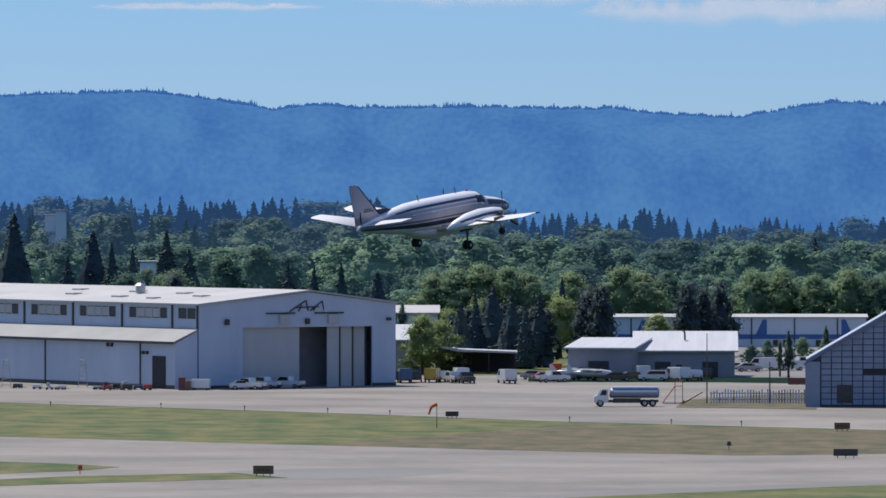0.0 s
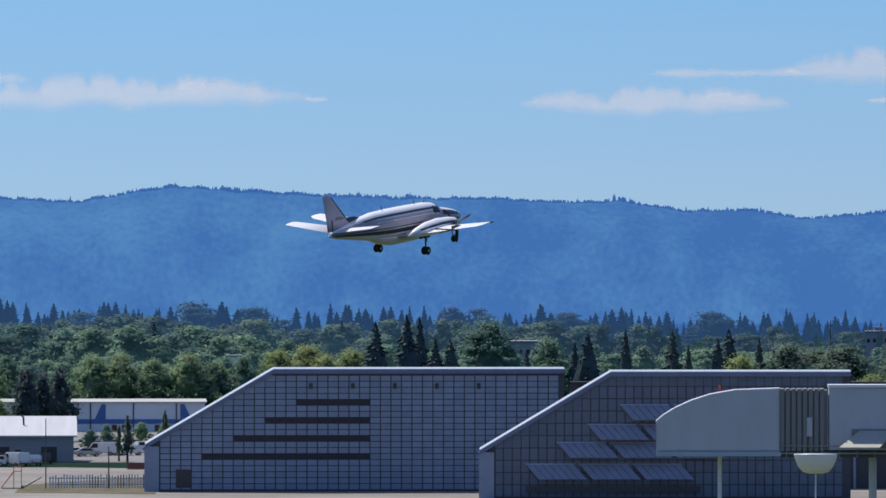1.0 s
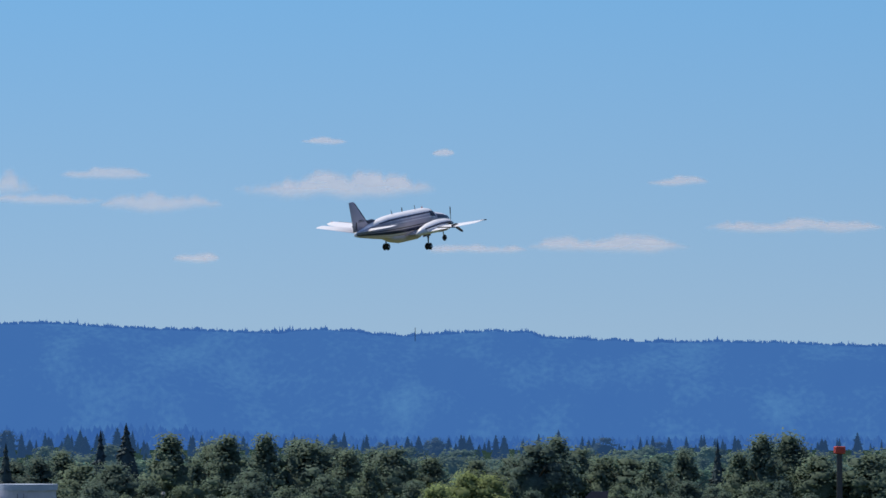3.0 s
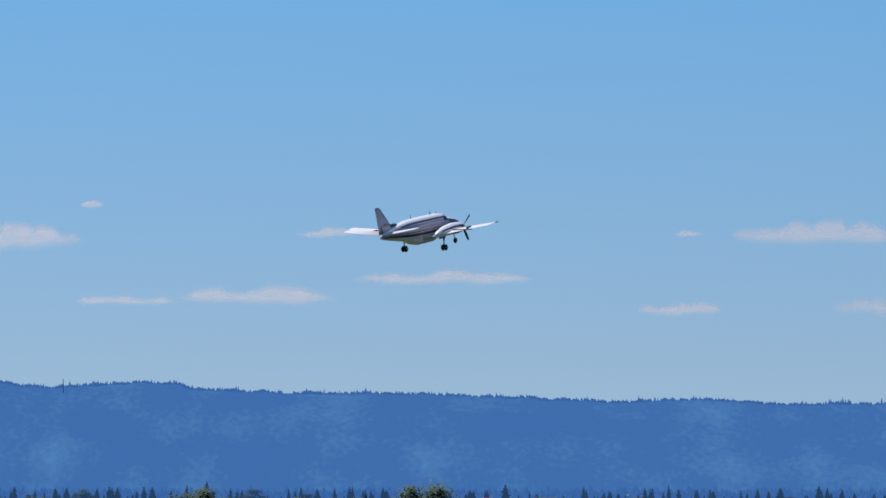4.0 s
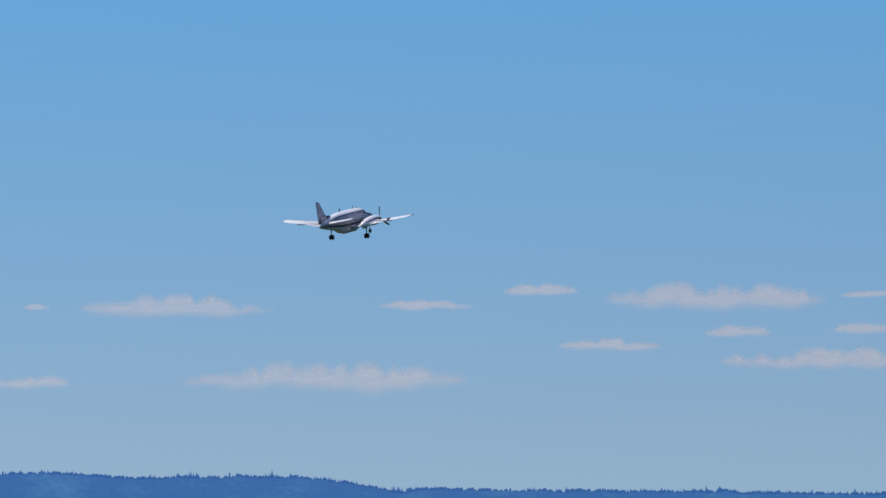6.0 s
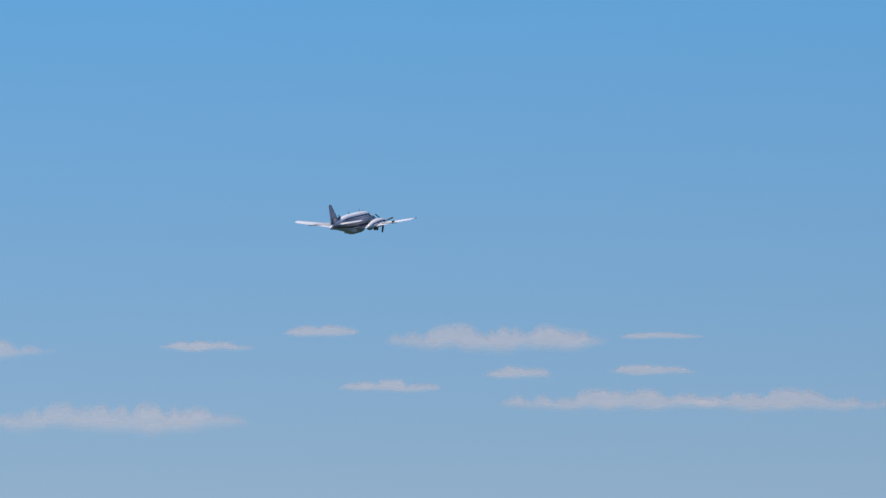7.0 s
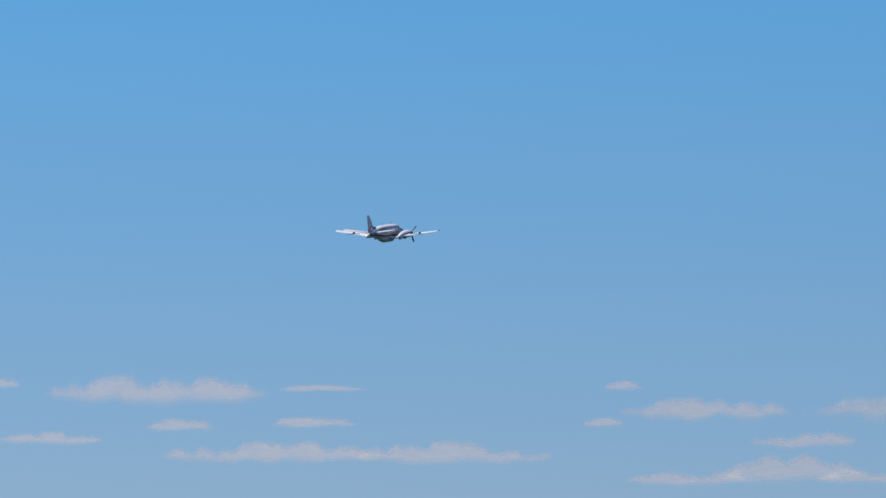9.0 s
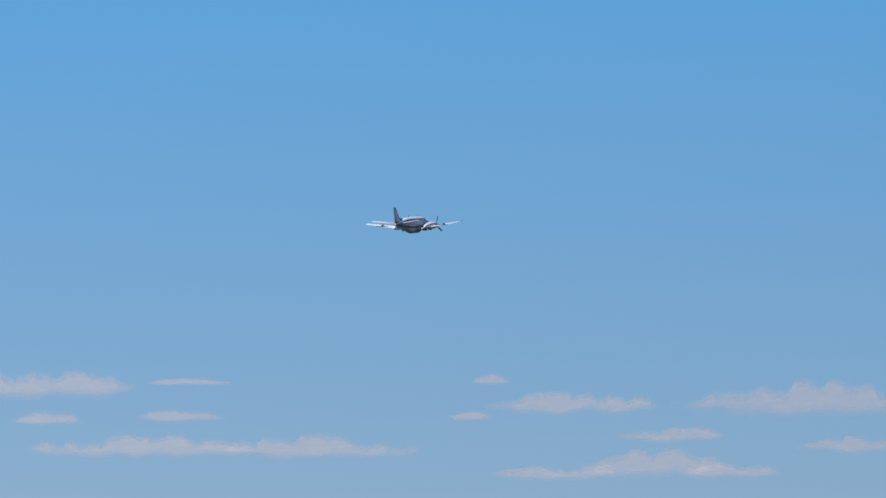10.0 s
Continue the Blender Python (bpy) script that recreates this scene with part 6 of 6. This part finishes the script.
def vehicle(kind, paint, u, v, turn=0.0, roof=None):
    """A car, van or pickup; turn 0 shows its side with the nose to the viewer's right."""
    L, W, out, win = SHAPES[kind]
    names = {"car": "car", "suv": "car", "pickup": "pickup_truck", "van": "van"}
    words = {"car": "saloon car", "suv": "sport utility car", "pickup": "pickup truck", "van": "panel van"}
    d = reach(v)
    t = thing(names[kind], Matrix.Translation(spot(u, d, 0.03)) @ pose(0, 0, 0, 0, 0, face(u) + turn) @ pose(-L / 2, -W / 2, 0), paint + " " + words[kind] + " parked by the buildings on the apron", "car" if kind in ("car", "suv") else kind, "parked vehicles")
    bm = prism(bmesh.new(), out, 0, W)
    bmesh.ops.bevel(bm, geom=[e for e in bm.edges if abs(e.verts[0].co.y - e.verts[1].co.y) < 0.01], offset=0.1, segments=2, affect="EDGES")
    b = part("body", bm, PAINT[paint], t)
    for y in (-0.012, W - 0.008):
        part("side_window", prism(bmesh.new(), win, y, y + 0.02), GLASS, t)
    zs = [p[1] for p in win]
    part("windscreen", boxes((win[1][0] + 0.02, win[1][0] + 0.1, 0.15, W - 0.15, min(zs), min(zs) + 0.35)), GLASS, t)
    for x in (L * 0.19, L * 0.81):
        for y in (-0.02, W - 0.2):
            w_ = part("wheel", rods(((x, y, 0.33), (x, y + 0.22, 0.33), 0.33, 0.33, 14)), TYRE, t)
            part("rim", rods(((x, y - 0.01, 0.33), (x, y + 0.23, 0.33), 0.18, 0.18, 10)), BARE_METAL, w_)
    for x in (-0.06, L - 0.02):
        part("bumper", boxes((x, x + 0.08, 0.1, W - 0.1, 0.4, 0.62)), DARK_METAL, t)
    for y in (0.12, W - 0.42):
        part("headlight", boxes((L - 0.01, L + 0.02, y, y + 0.3, 0.68, 0.85)), BARE_METAL, t)
        part("tail_light", boxes((-0.02, 0.01, y, y + 0.2, 0.7, 0.9)), RED, t)
    if kind == "pickup":
        part("load_bed", boxes((0.15, 1.95, 0.12, W - 0.12, 1.13, 1.16)), DARK_METAL, t)
    if roof:
        part("roof_load", box(bmesh.new(), 0.5, L * 0.6, 0.3, W - 0.3, max(p[1] for p in out), max(p[1] for p in out) + 0.5, 0.06), roof, t)
    return t


for kind, paint, u, v, turn in (("pickup", "white", 414, 686, 160), ("car", "white", 430, 690, 10), ("pickup", "white", 467, 688, 150), ("pickup", "white", 508, 687, 155), ("suv", "silver", 494, 684, 150),
                                ("pickup", "white", 440, 690, 150)):
    vehicle(kind, paint, u, v, turn)
for kind, paint, u, v, turn in (("suv", "blue", 682, 677, 90), ("suv", "dark", 700, 677, 90), ("van", "blue", 716, 678, 95), ("suv", "dark", 736, 677, 90), ("van", "yellow", 766, 677, 80), ("pickup", "white", 803, 678, 110), ("pickup", "dark", 826, 679, 100), ("van", "white", 897, 679, 105),
                                ("car", "dark", 1094, 675, 0), ("suv", "white", 1157, 675, 170), ("van", "white", 1198, 675, 120), ("suv", "white", 1229, 674, 100), ("car", "dark", 1120, 674, 20), ("car", "silver", 945, 672, 0)):
    vehicle(kind, paint, u, v, turn)
for kind, paint, u, v, turn in (("car", "white", 1305, 657, 0), ("car", "silver", 1325, 658, 10), ("van", "white", 1352, 656, 160), ("suv", "silver", 1378, 655, 0), ("pickup", "white", 978, 677, 30), ("suv", "dark", 1250, 671, 90), ("car", "white", 1400, 656, 15), ("van", "white", 1336, 647, 90), ("suv", "dark", 1362, 646, 90), ("car", "white", 1384, 648, 95), ("pickup", "white", 1418, 650, 20), ("car", "dark", 1446, 652, 0), ("suv", "white", 1012, 670, 90), ("suv", "dark", 1036, 670, 95), ("pickup", "dark", 1070, 672, 170), ("van", "white", 1138, 672, 95), ("suv", "dark", 1178, 671, 90), ("van", "white", 815, 676, 100), ("suv", "white", 784, 676, 95), ("car", "red", 966, 675, 10)):
    vehicle(kind, paint, u, v, turn)


PALE_BLUE = material("pale_blue_paint", (0.35, 0.55, 0.75), 0.5, second=(0.3, 0.48, 0.66), scale=2)


def tanker():
    u, d = 1108, reach(720)
    t = thing("fuel_truck", Matrix.Translation(spot(u, d, 0.03)) @ pose(0, 0, 0, 0, 0, face(u) + 4), "white fuel tanker truck with a blue-topped tank on the apron", "truck")
    bm = prism(bmesh.new(), [(-4.7, 0.6), (-2.6, 0.6), (-2.6, 2.5), (-3.55, 2.5), (-3.95, 1.7), (-4.65, 1.45)], -1.1, 1.1)
    bmesh.ops.bevel(bm, geom=[e for e in bm.edges if abs(e.verts[0].co.y - e.verts[1].co.y) < 0.01], offset=0.08, segments=2, affect="EDGES")
    cab = part("cab", bm, PAINT["white"], t)
    for y in (-1.115, 1.095):
        part("side_window", prism(bmesh.new(), [(-3.8, 1.65), (-2.85, 1.65), (-2.85, 2.35), (-3.5, 2.35)], y, y + 0.02), GLASS, cab)
    part("windscreen", prism(bmesh.new(), [(-4.0, 1.72), (-3.6, 2.42), (-3.56, 2.42), (-3.94, 1.72)], -0.95, 0.95), GLASS, cab)
    bm = bmesh.new()
    rings(bm, [[(x, 1.15 * k * math.cos(a * math.tau / 24), 1.95 + 0.72 * k * math.sin(a * math.tau / 24)) for a in range(24)] for x, k in ((-2.35, 0.8), (-2.2, 0.97), (-2.0, 1), (4.4, 1), (4.6, 0.97), (4.7, 0.8))])
    tank = part("tank", bm, GRE_PANEL, t, "dull blue-grey tank", smooth=True)
    part("tank_top", box(bmesh.new(), -2.0, 4.5, -0.75, 0.55, 2.58, 2.8, 0.05), PALE_BLUE, tank, "blue walkway on the tank")
    part("tank_band", boxes((-1.9, 4.4, -1.18, -1.13, 2.05, 2.3)), WALL_WHITE, tank, "white band")
    part("chassis", boxes((-4.6, 4.6, -0.5, 0.5, 0.6, 0.95)), DARK_METAL, t)
    part("locker", boxes((-1.9, 2.0, -1.1, -0.5, 0.55, 1.2)), DARK_METAL, t)
    for x in (-3.75, 2.6, 3.75):
        for y in (-1.1, 0.8):
            w_ = part("wheel", rods(((x, y, 0.5), (x, y + 0.3, 0.5), 0.5, 0.5, 16)), TYRE, t)
            part("rim", rods(((x, y - 0.01, 0.5), (x, y + 0.31, 0.5), 0.26, 0.26, 12)), BARE_METAL, w_)


tanker()


# ---- small things on the field ----
def field_sign(u, v, w, h, mat, label):
    d = reach(v)
    t = thing("airfield_sign", Matrix.Translation(spot(u, d)) @ pose(0, 0, 0, 0, 0, face(u)), label, "sign", "airfield signs")
    part("panel", box(bmesh.new(), -w / 2, w / 2, -0.12, 0.12, 0.3, 0.3 + h, 0.04), mat[0], t)
    part("frame", boxes((-w / 2 - 0.06, w / 2 + 0.06, -0.15, 0.15, 0.28 + h, 0.36 + h), (-w / 2 - 0.06, -w / 2 - 0.005, -0.15, 0.15, 0.3, 0.3 + h), (w / 2 + 0.005, w / 2 + 0.06, -0.15, 0.15, 0.3, 0.3 + h)), DARK_METAL, t)
    for x in (-w * 0.35, 0, w * 0.35):
        part("leg", rods(((x, 0, 0), (x, 0, 0.3), 0.05, 0.05, 6)), DARK_METAL, t)
    if mat[1]:
        for k in range(3):
            part("lettering_bar", boxes((-w * 0.36 + k * w * 0.26, -w * 0.2 + k * w * 0.26, -0.15, -0.125, 0.3 + h * 0.42, 0.3 + h * 0.6)), mat[1], t)


BROWN_SIGN = material("dull_brown_sign", (0.24, 0.14, 0.065), 0.7, second=(0.17, 0.1, 0.05), scale=2)
field_sign(466, 844, 2.1, 0.85, (BROWN_SIGN, DARK_METAL), "dull brownish airfield guidance sign on the grass")
field_sign(800, 741, 1.65, 0.6, (DARK_METAL, None), "black back of an airfield guidance sign")
field_sign(1490, 763, 1.9, 0.75, (BROWN_SIGN, DARK_METAL), "dull brownish airfield guidance sign in dry grass")
field_sign(1496, 811, 2.7, 0.75, (DARK_METAL, None), "long black back of an airfield guidance sign")
u, d = 773, reach(758)
t = thing("windsock", Matrix.Translation(spot(u, d)), "orange windsock on a thin pole in the grass", "windsock")
part("pole", rods(((0, 0, 0), (0, 0, 3.2), 0.05, 0.04, 8)), DARK_METAL, t)
part("sock", rods(((0.05, 0, 3.15), (-0.7, 0, 2.8), 0.24, 0.19, 12), ((-0.7, 0, 2.8), (-1.05, 0, 1.75), 0.19, 0.1, 12)), ORANGE, t, "drooping orange cloth sock")
for u, v in ((142, 839), (1290, 796), (90, 719), (285, 722), (433, 727), (580, 731), (690, 735), (1008, 747), (1188, 751), (1312, 754), (1650, 767), (1950, 774)):
    d = reach(v)
    big = v > 790
    t = thing("edge_light", Matrix.Translation(spot(u, d)), "small taxiway edge light on a short stem", "light", "taxiway edge lights")
    part("stem", rods(((0, 0, 0), (0, 0, 0.5), 0.05, 0.05, 6)), DARK_METAL, t)
    part("cap", rods(((0, 0, 0.5), (0, 0, 1.0 if big else 0.72), 0.3 if big else 0.14, 0.22 if big else 0.08, 10)), RED if u == 142 else DARK_METAL, t)


def lamp_post(u, d, h, label, r=0.09, head=True):
    t = thing("lamp_post", Matrix.Translation(spot(u, d)), label, "lamp post", "lamp posts")
    part("pole", rods(((0, 0, 0), (0, 0, h), r, r * 0.6, 8)), DARK_METAL, t)
    if head:
        part("lamp_head", rods(((0, 0, h), (0, 0, h + 0.5), 0.45, 0.3, 10)), CREAM, t, "pale lamp head")


lamp_post(1251, 1050, rise(590, 1050), "thin dark pole by the fence", 0.1, False)
lamp_post(3145, 1400, rise(524, 1400), "thin grey lamp post by the far taxiway", 0.16)
lamp_post(3267, 1150, rise(598, 1150), "dark lamp post on the far apron", 0.16)
lamp_post(1362, 1050, rise(640, 1050), "dark antenna mast behind the fence", 0.12, False)
lamp_post(3590, 4690, rise(ridge(3590) - 14, 4690), "radio mast on the far ridge", 0.35, False)
lamp_post(2638, 2500, rise(420, 2500), "pale lamp mast among the trees", 0.3)
u, d = 4340, 1545.0
t = thing("water_tank", Matrix.Translation(spot(u, d)), "small red tank on a mast above the trees", "tank")
part("mast", rods(((0, 0, 0), (0, 0, rise(452, d)), 0.7, 0.6, 10)), DARK_METAL, t)
part("tank", box(bmesh.new(), -1.1, 1.1, -1, 1, rise(452, d), rise(439, d), 0.2), RED, t, "red tank")
# picket fence and debris by the barrier
u, d = 1340, 1052.0
t = thing("fence", Matrix.Translation(spot(u, d)) @ pose(0, 0, 0, 0, 0, face(u)), "pale slatted fence beside the apron", "fence")
fr = random.Random(3)
for k in range(34):
    x = -6.8 + k * 0.41
    part("slat", boxes((x, x + 0.22, 0, 0.06, 0, 1.9 + fr.uniform(-.35, .2))), WALL_WHITE if fr.random() < 0.75 else GRE_SLAB, t)
part("rail", boxes((-6.9, 7.2, 0.07, 0.13, 0.5, 0.62), (-6.9, 7.2, 0.07, 0.13, 1.4, 1.52)), DARK_METAL, t)
u, d = 1192, 1048.0
t = thing("boarding_ladder", Matrix.Translation(spot(u, d)) @ pose(0, 0, 0, 0, 0, face(u)), "red steel access ladder on wheels beside the fuel truck", "ladder")
part("rail", rods(((-1.6, 0, 0.2), (0.2, 0, 2.6), 0.06, 0.06, 6), ((-1.6, 0.8, 0.2), (0.2, 0.8, 2.6), 0.06, 0.06, 6), ((0.2, 0, 2.6), (1.3, 0, 2.6), 0.06, 0.06, 6), ((1.3, 0, 0), (1.3, 0, 3.3), 0.06, 0.06, 6), ((0.2, 0, 0), (0.2, 0, 3.3), 0.06, 0.06, 6), ((0.2, 0, 3.3), (1.3, 0, 3.3), 0.05, 0.05, 6)), RED, t)
for k in range(7):
    part("tread", boxes((-1.5 + 0.26 * k, -1.25 + 0.26 * k, 0, 0.8, 0.35 + 0.34 * k, 0.4 + 0.34 * k)), RED, t)
part("base", boxes((-1.6, 1.4, 0, 0.8, 0.1, 0.2)), DARK_METAL, t)
t = thing("tow_bar", Matrix.Translation(spot(1226, 1050)) @ pose(0, 0, 0, 0, 0, face(1226)), "dark slanting tow bar beside the ladder", "tow bar")
part("bar", rods(((-1.4, 0, 0.1), (1.4, 0, 1.7), 0.13, 0.1, 6)), DARK_METAL, t)
part("wheel", rods(((-1.3, -0.2, 0.2), (-1.3, 0.2, 0.2), 0.2, 0.2, 10)), TYRE, t)


def ground_cart(u, v, long, high, mat, label, load=None):
    """A low airfield cart on four small wheels with a tow bar."""
    d = reach(v)
    t = thing("ground_cart", Matrix.Translation(spot(u, d, 0.03)) @ pose(0, 0, 0, 0, 0, face(u) + tree_rnd.uniform(-25, 25)), label, "cart", "ground equipment along the annex")
    part("body", box(bmesh.new(), -long / 2, long / 2, 0, 1.2, 0.3, high, 0.06), mat, t)
    part("deck", boxes((-long / 2 - 0.1, long / 2 + 0.1, -0.05, 1.25, 0.22, 0.298)), DARK_METAL, t)
    if load:
        part("hood", box(bmesh.new(), -long * 0.42, long * 0.1, 0.1, 1.1, high + 0.002, high + 0.5, 0.1), load, t)
    for x in (-long * 0.36, long * 0.36):
        for y in (-0.02, 1.08):
            part("wheel", rods(((x, y, 0.18), (x, y + 0.14, 0.18), 0.18, 0.18, 10)), TYRE, t)
    part("tow_bar", rods(((long / 2, 0.6, 0.26), (long / 2 + 0.9, 0.6, 0.12), 0.04, 0.04, 6)), DARK_METAL, t)


for u, v, long, high, mat, load in ((66, 689, 1.3, 0.75, "white", None), (88, 690, 1.1, 0.6, "white", "silver"), (110, 690, 1.5, 0.7, "white", None), (30, 687, 1.2, 0.7, "dark", None), (172, 690, 1.3, 0.6, "silver", None), (190, 691, 1.2, 0.8, "red", "dark"), (208, 690, 1.5, 0.9, "dark", None), (226, 691, 1.6, 0.9, "dark", "silver"), (246, 690, 1.6, 0.7, "blue", None), (262, 691, 1.2, 0.9, "red", None), (354, 691, 2.9, 1.7, "white", None)):
    ground_cart(u, v, long, high, PAINT[mat], mat + (" boxy service cart" if high > 1.5 else " low service cart") + " standing before the white annex", PAINT[load] if load else None)
for u in (12, 147):
    d = reach(686)
    t = thing("work_stand", Matrix.Translation(spot(u, d)) @ pose(0, 0, 0, 0, 0, face(u)), "weathered pale steel work stand before the annex", "stand", "work stands")
    for x in (-0.6, 0.6):
        for y in (0, 0.8):
            part("leg", rods(((x * 1.25, y, 0), (x * 0.6, y, 4.6), 0.05, 0.05, 6)), CREAM, t)
    for k in range(6):
        z = 0.5 + 0.75 * k
        w_ = 0.75 - 0.39 * z / 4.6
        part("rung", rods(((-w_, 0, z), (w_, 0, z + (0.35 if k % 2 else 0.0)), 0.04, 0.04, 6)), CREAM, t)
    part("platform", boxes((-0.55, 0.55, -0.1, 0.9, 4.2, 4.3)), DOOR_BEIGE, t)


def small_plane(u, v, turn):
    d = reach(v)
    t = thing("light_airplane", Matrix.Translation(spot(u, d)) @ pose(0, 0, 0, 0, 0, face(u) + turn), "small white parked light airplane by the grey building", "airplane", "parked light airplanes")
    part("fuselage", rings(bmesh.new(), [[(x, r * math.cos(a * math.tau / 12), 1.2 + z + r * 1.1 * math.sin(a * math.tau / 12)) for a in range(12)] for x, z, r in ((3.2, 0, 0.15), (2.9, 0, 0.45), (1.2, 0.1, 0.6), (-1, 0.1, 0.5), (-4, 0.25, 0.12))]), PAINT["white"], t, smooth=True)
    part("wing", box(bmesh.new(), -0.6, 1.0, -5, 5, 1.75, 1.92, 0.05), PAINT["white"], t)
    part("fin", prism(bmesh.new(), [(-4.2, 1.4), (-3.0, 1.4), (-3.9, 2.7), (-4.5, 2.7)], -0.05, 0.05), PAINT["white"], t)
    part("cockpit_window", box(bmesh.new(), 0.3, 1.4, -0.58, 0.58, 1.45, 1.72, 0.05), GLASS, t)
    for x, y in ((2.2, 0), (0.2, 1.1), (0.2, -1.1)):
        part("wheel", rods(((x, y - 0.08, 0.2), (x, y + 0.08, 0.2), 0.2, 0.2, 10), ((x, y, 0.2), (x, y * 0.4, 1.0), 0.04, 0.04, 6)), TYRE, t)


small_plane(1018, 674, 20)
small_plane(1050, 675, 10)
t = thing("storage_container", Matrix.Translation(spot(1412, 1150)) @ pose(0, 0, 0, 0, 0, face(1412)), "low dark red steel skip behind the fence", "container")
part("body", box(bmesh.new(), -1.6, 1.6, 0, 2.0, 0.1, 1.1, 0.05), RED_STRIPE, t)
part("rim", boxes((-1.66, 1.66, -0.06, -0.01, 0.98, 1.12)), DARK_METAL, t)
t = thing("crate_stack", Matrix.Translation(spot(985, 1200)) @ pose(0, 0, 0, 0, 0, face(985)), "orange-red tarpaulin-covered crates by the apron", "crates")
part("crate", box(bmesh.new(), -0.9, 0.9, 0, 1.6, 0, 2.2, 0.1), ORANGE, t)
part("crate", box(bmesh.new(), 0.95, 2.2, 0, 1.6, 0, 1.3, 0.1), RED, t)
t = thing("crate_stack", Matrix.Translation(spot(326, 1118)) @ pose(0, 0, 0, 0, 0, face(326)), "reddish-brown pallets and crates beside the annex", "crates")
part("crate", box(bmesh.new(), -0.9, 0.2, 0, 1.2, 0, 2.0, 0.1), RED_STRIPE, t)
part("crate", box(bmesh.new(), 0.25, 1.0, 0, 1.2, 0, 1.5, 0.1), BROWN_SIGN, t)

panels(GA[0], GA[1], 18.0, 6.8, 17.5, 1.5, 0.86, SLOTS_A, 8.0, 290)
panels(GB[0], GB[1], 17.8, 6.8, 17.6, 1.2, 1.7, [], 3.0, 220, GRE_DARK)


# ---- what moves ----
def motions():
    walk(plane, [
        (0.0, pose(0.01, 398.16, 29.94, 1.50, -7.58, 46.89)),
        (0.5, pose(18.80, 419.26, 32.18, 2.20, -7.48, 45.40)),
        (1.0, pose(37.81, 439.95, 34.42, 2.32, -7.49, 44.25)),
        (1.5, pose(57.06, 460.76, 36.58, 2.01, -7.58, 43.42)),
        (2.0, pose(76.57, 481.97, 38.74, 1.44, -7.72, 42.88)),
        (2.5, pose(96.37, 503.72, 40.99, 0.72, -7.88, 42.60)),
        (3.0, pose(116.48, 526.07, 43.37, -0.02, -8.05, 42.54)),
        (3.5, pose(136.91, 549.03, 45.90, -0.70, -8.21, 42.68)),
        (4.0, pose(157.69, 572.62, 48.52, -1.26, -8.33, 42.96)),
        (4.5, pose(178.82, 596.83, 51.24, -1.63, -8.40, 43.36)),
        (5.0, pose(200.31, 621.67, 54.04, -1.80, -8.42, 43.82)),
        (5.5, pose(222.16, 647.11, 56.99, -1.75, -8.36, 44.32)),
        (6.0, pose(244.38, 673.15, 60.13, -1.50, -8.23, 44.79)),
        (6.5, pose(266.96, 699.76, 63.50, -1.08, -8.01, 45.21)),
        (7.0, pose(289.92, 726.88, 67.04, -0.54, -7.71, 45.50)),
        (7.5, pose(313.24, 754.44, 70.61, 0.03, -7.33, 45.64)),
        (8.0, pose(336.89, 782.26, 73.94, 0.56, -6.86, 45.55)),
        (8.5, pose(360.78, 810.05, 76.71, 0.93, -6.31, 45.19)),
        (9.0, pose(384.70, 837.31, 78.72, 0.99, -5.69, 44.51)),
        (9.5, pose(408.31, 863.18, 80.19, 0.60, -5.01, 43.43)),
        (10.0, pose(430.97, 886.25, 82.27, -0.42, -4.28, 41.90)),
    ])
    # the turn of the blades at certain times; between them they spin at some 2200 degrees a second
    turns = [(0.0, 0), (0.5, -10), (1.0, 65), (1.5, 42), (2.0, 30), (2.5, 7), (3.0, 2), (4.5, 58), (5.0, 47), (5.5, 22), (6.0, 3), (7.5, -15), (8.0, -20), (8.5, -35), (9.0, 40), (9.5, 30), (10.0, 15)]
    spin, angle = [(0, 0.0)], 0.0
    for (t0, a), (t1, b) in zip(turns, turns[1:]):
        n = round((t1 - t0) * FPS)
        step = (120 * round((73 * n - (b - a)) / 120) + b - a) / n
        for k in range(n):
            angle += step
            spin.append((spin[-1][0] + 1, angle))
    for hub in PROPS:
        p = hub.matrix_basis.translation.copy()
        walk(hub, [(k / FPS, pose(p.x, p.y, p.z, a % 360)) for k, a in spin])
    for leg, x, y, z, turn in LEGS:
        walk(leg, [(0.0, pose(x, y, z)), (6.2, pose(x, y, z)), (6.6, pose(x, y, z, 0, turn * 0.4)), (7.0, pose(x, y, z, 0, turn * 0.9)), (7.2, pose(x, y, z, 0, turn)), (10.0, pose(x, y, z, 0, turn))])


motions()
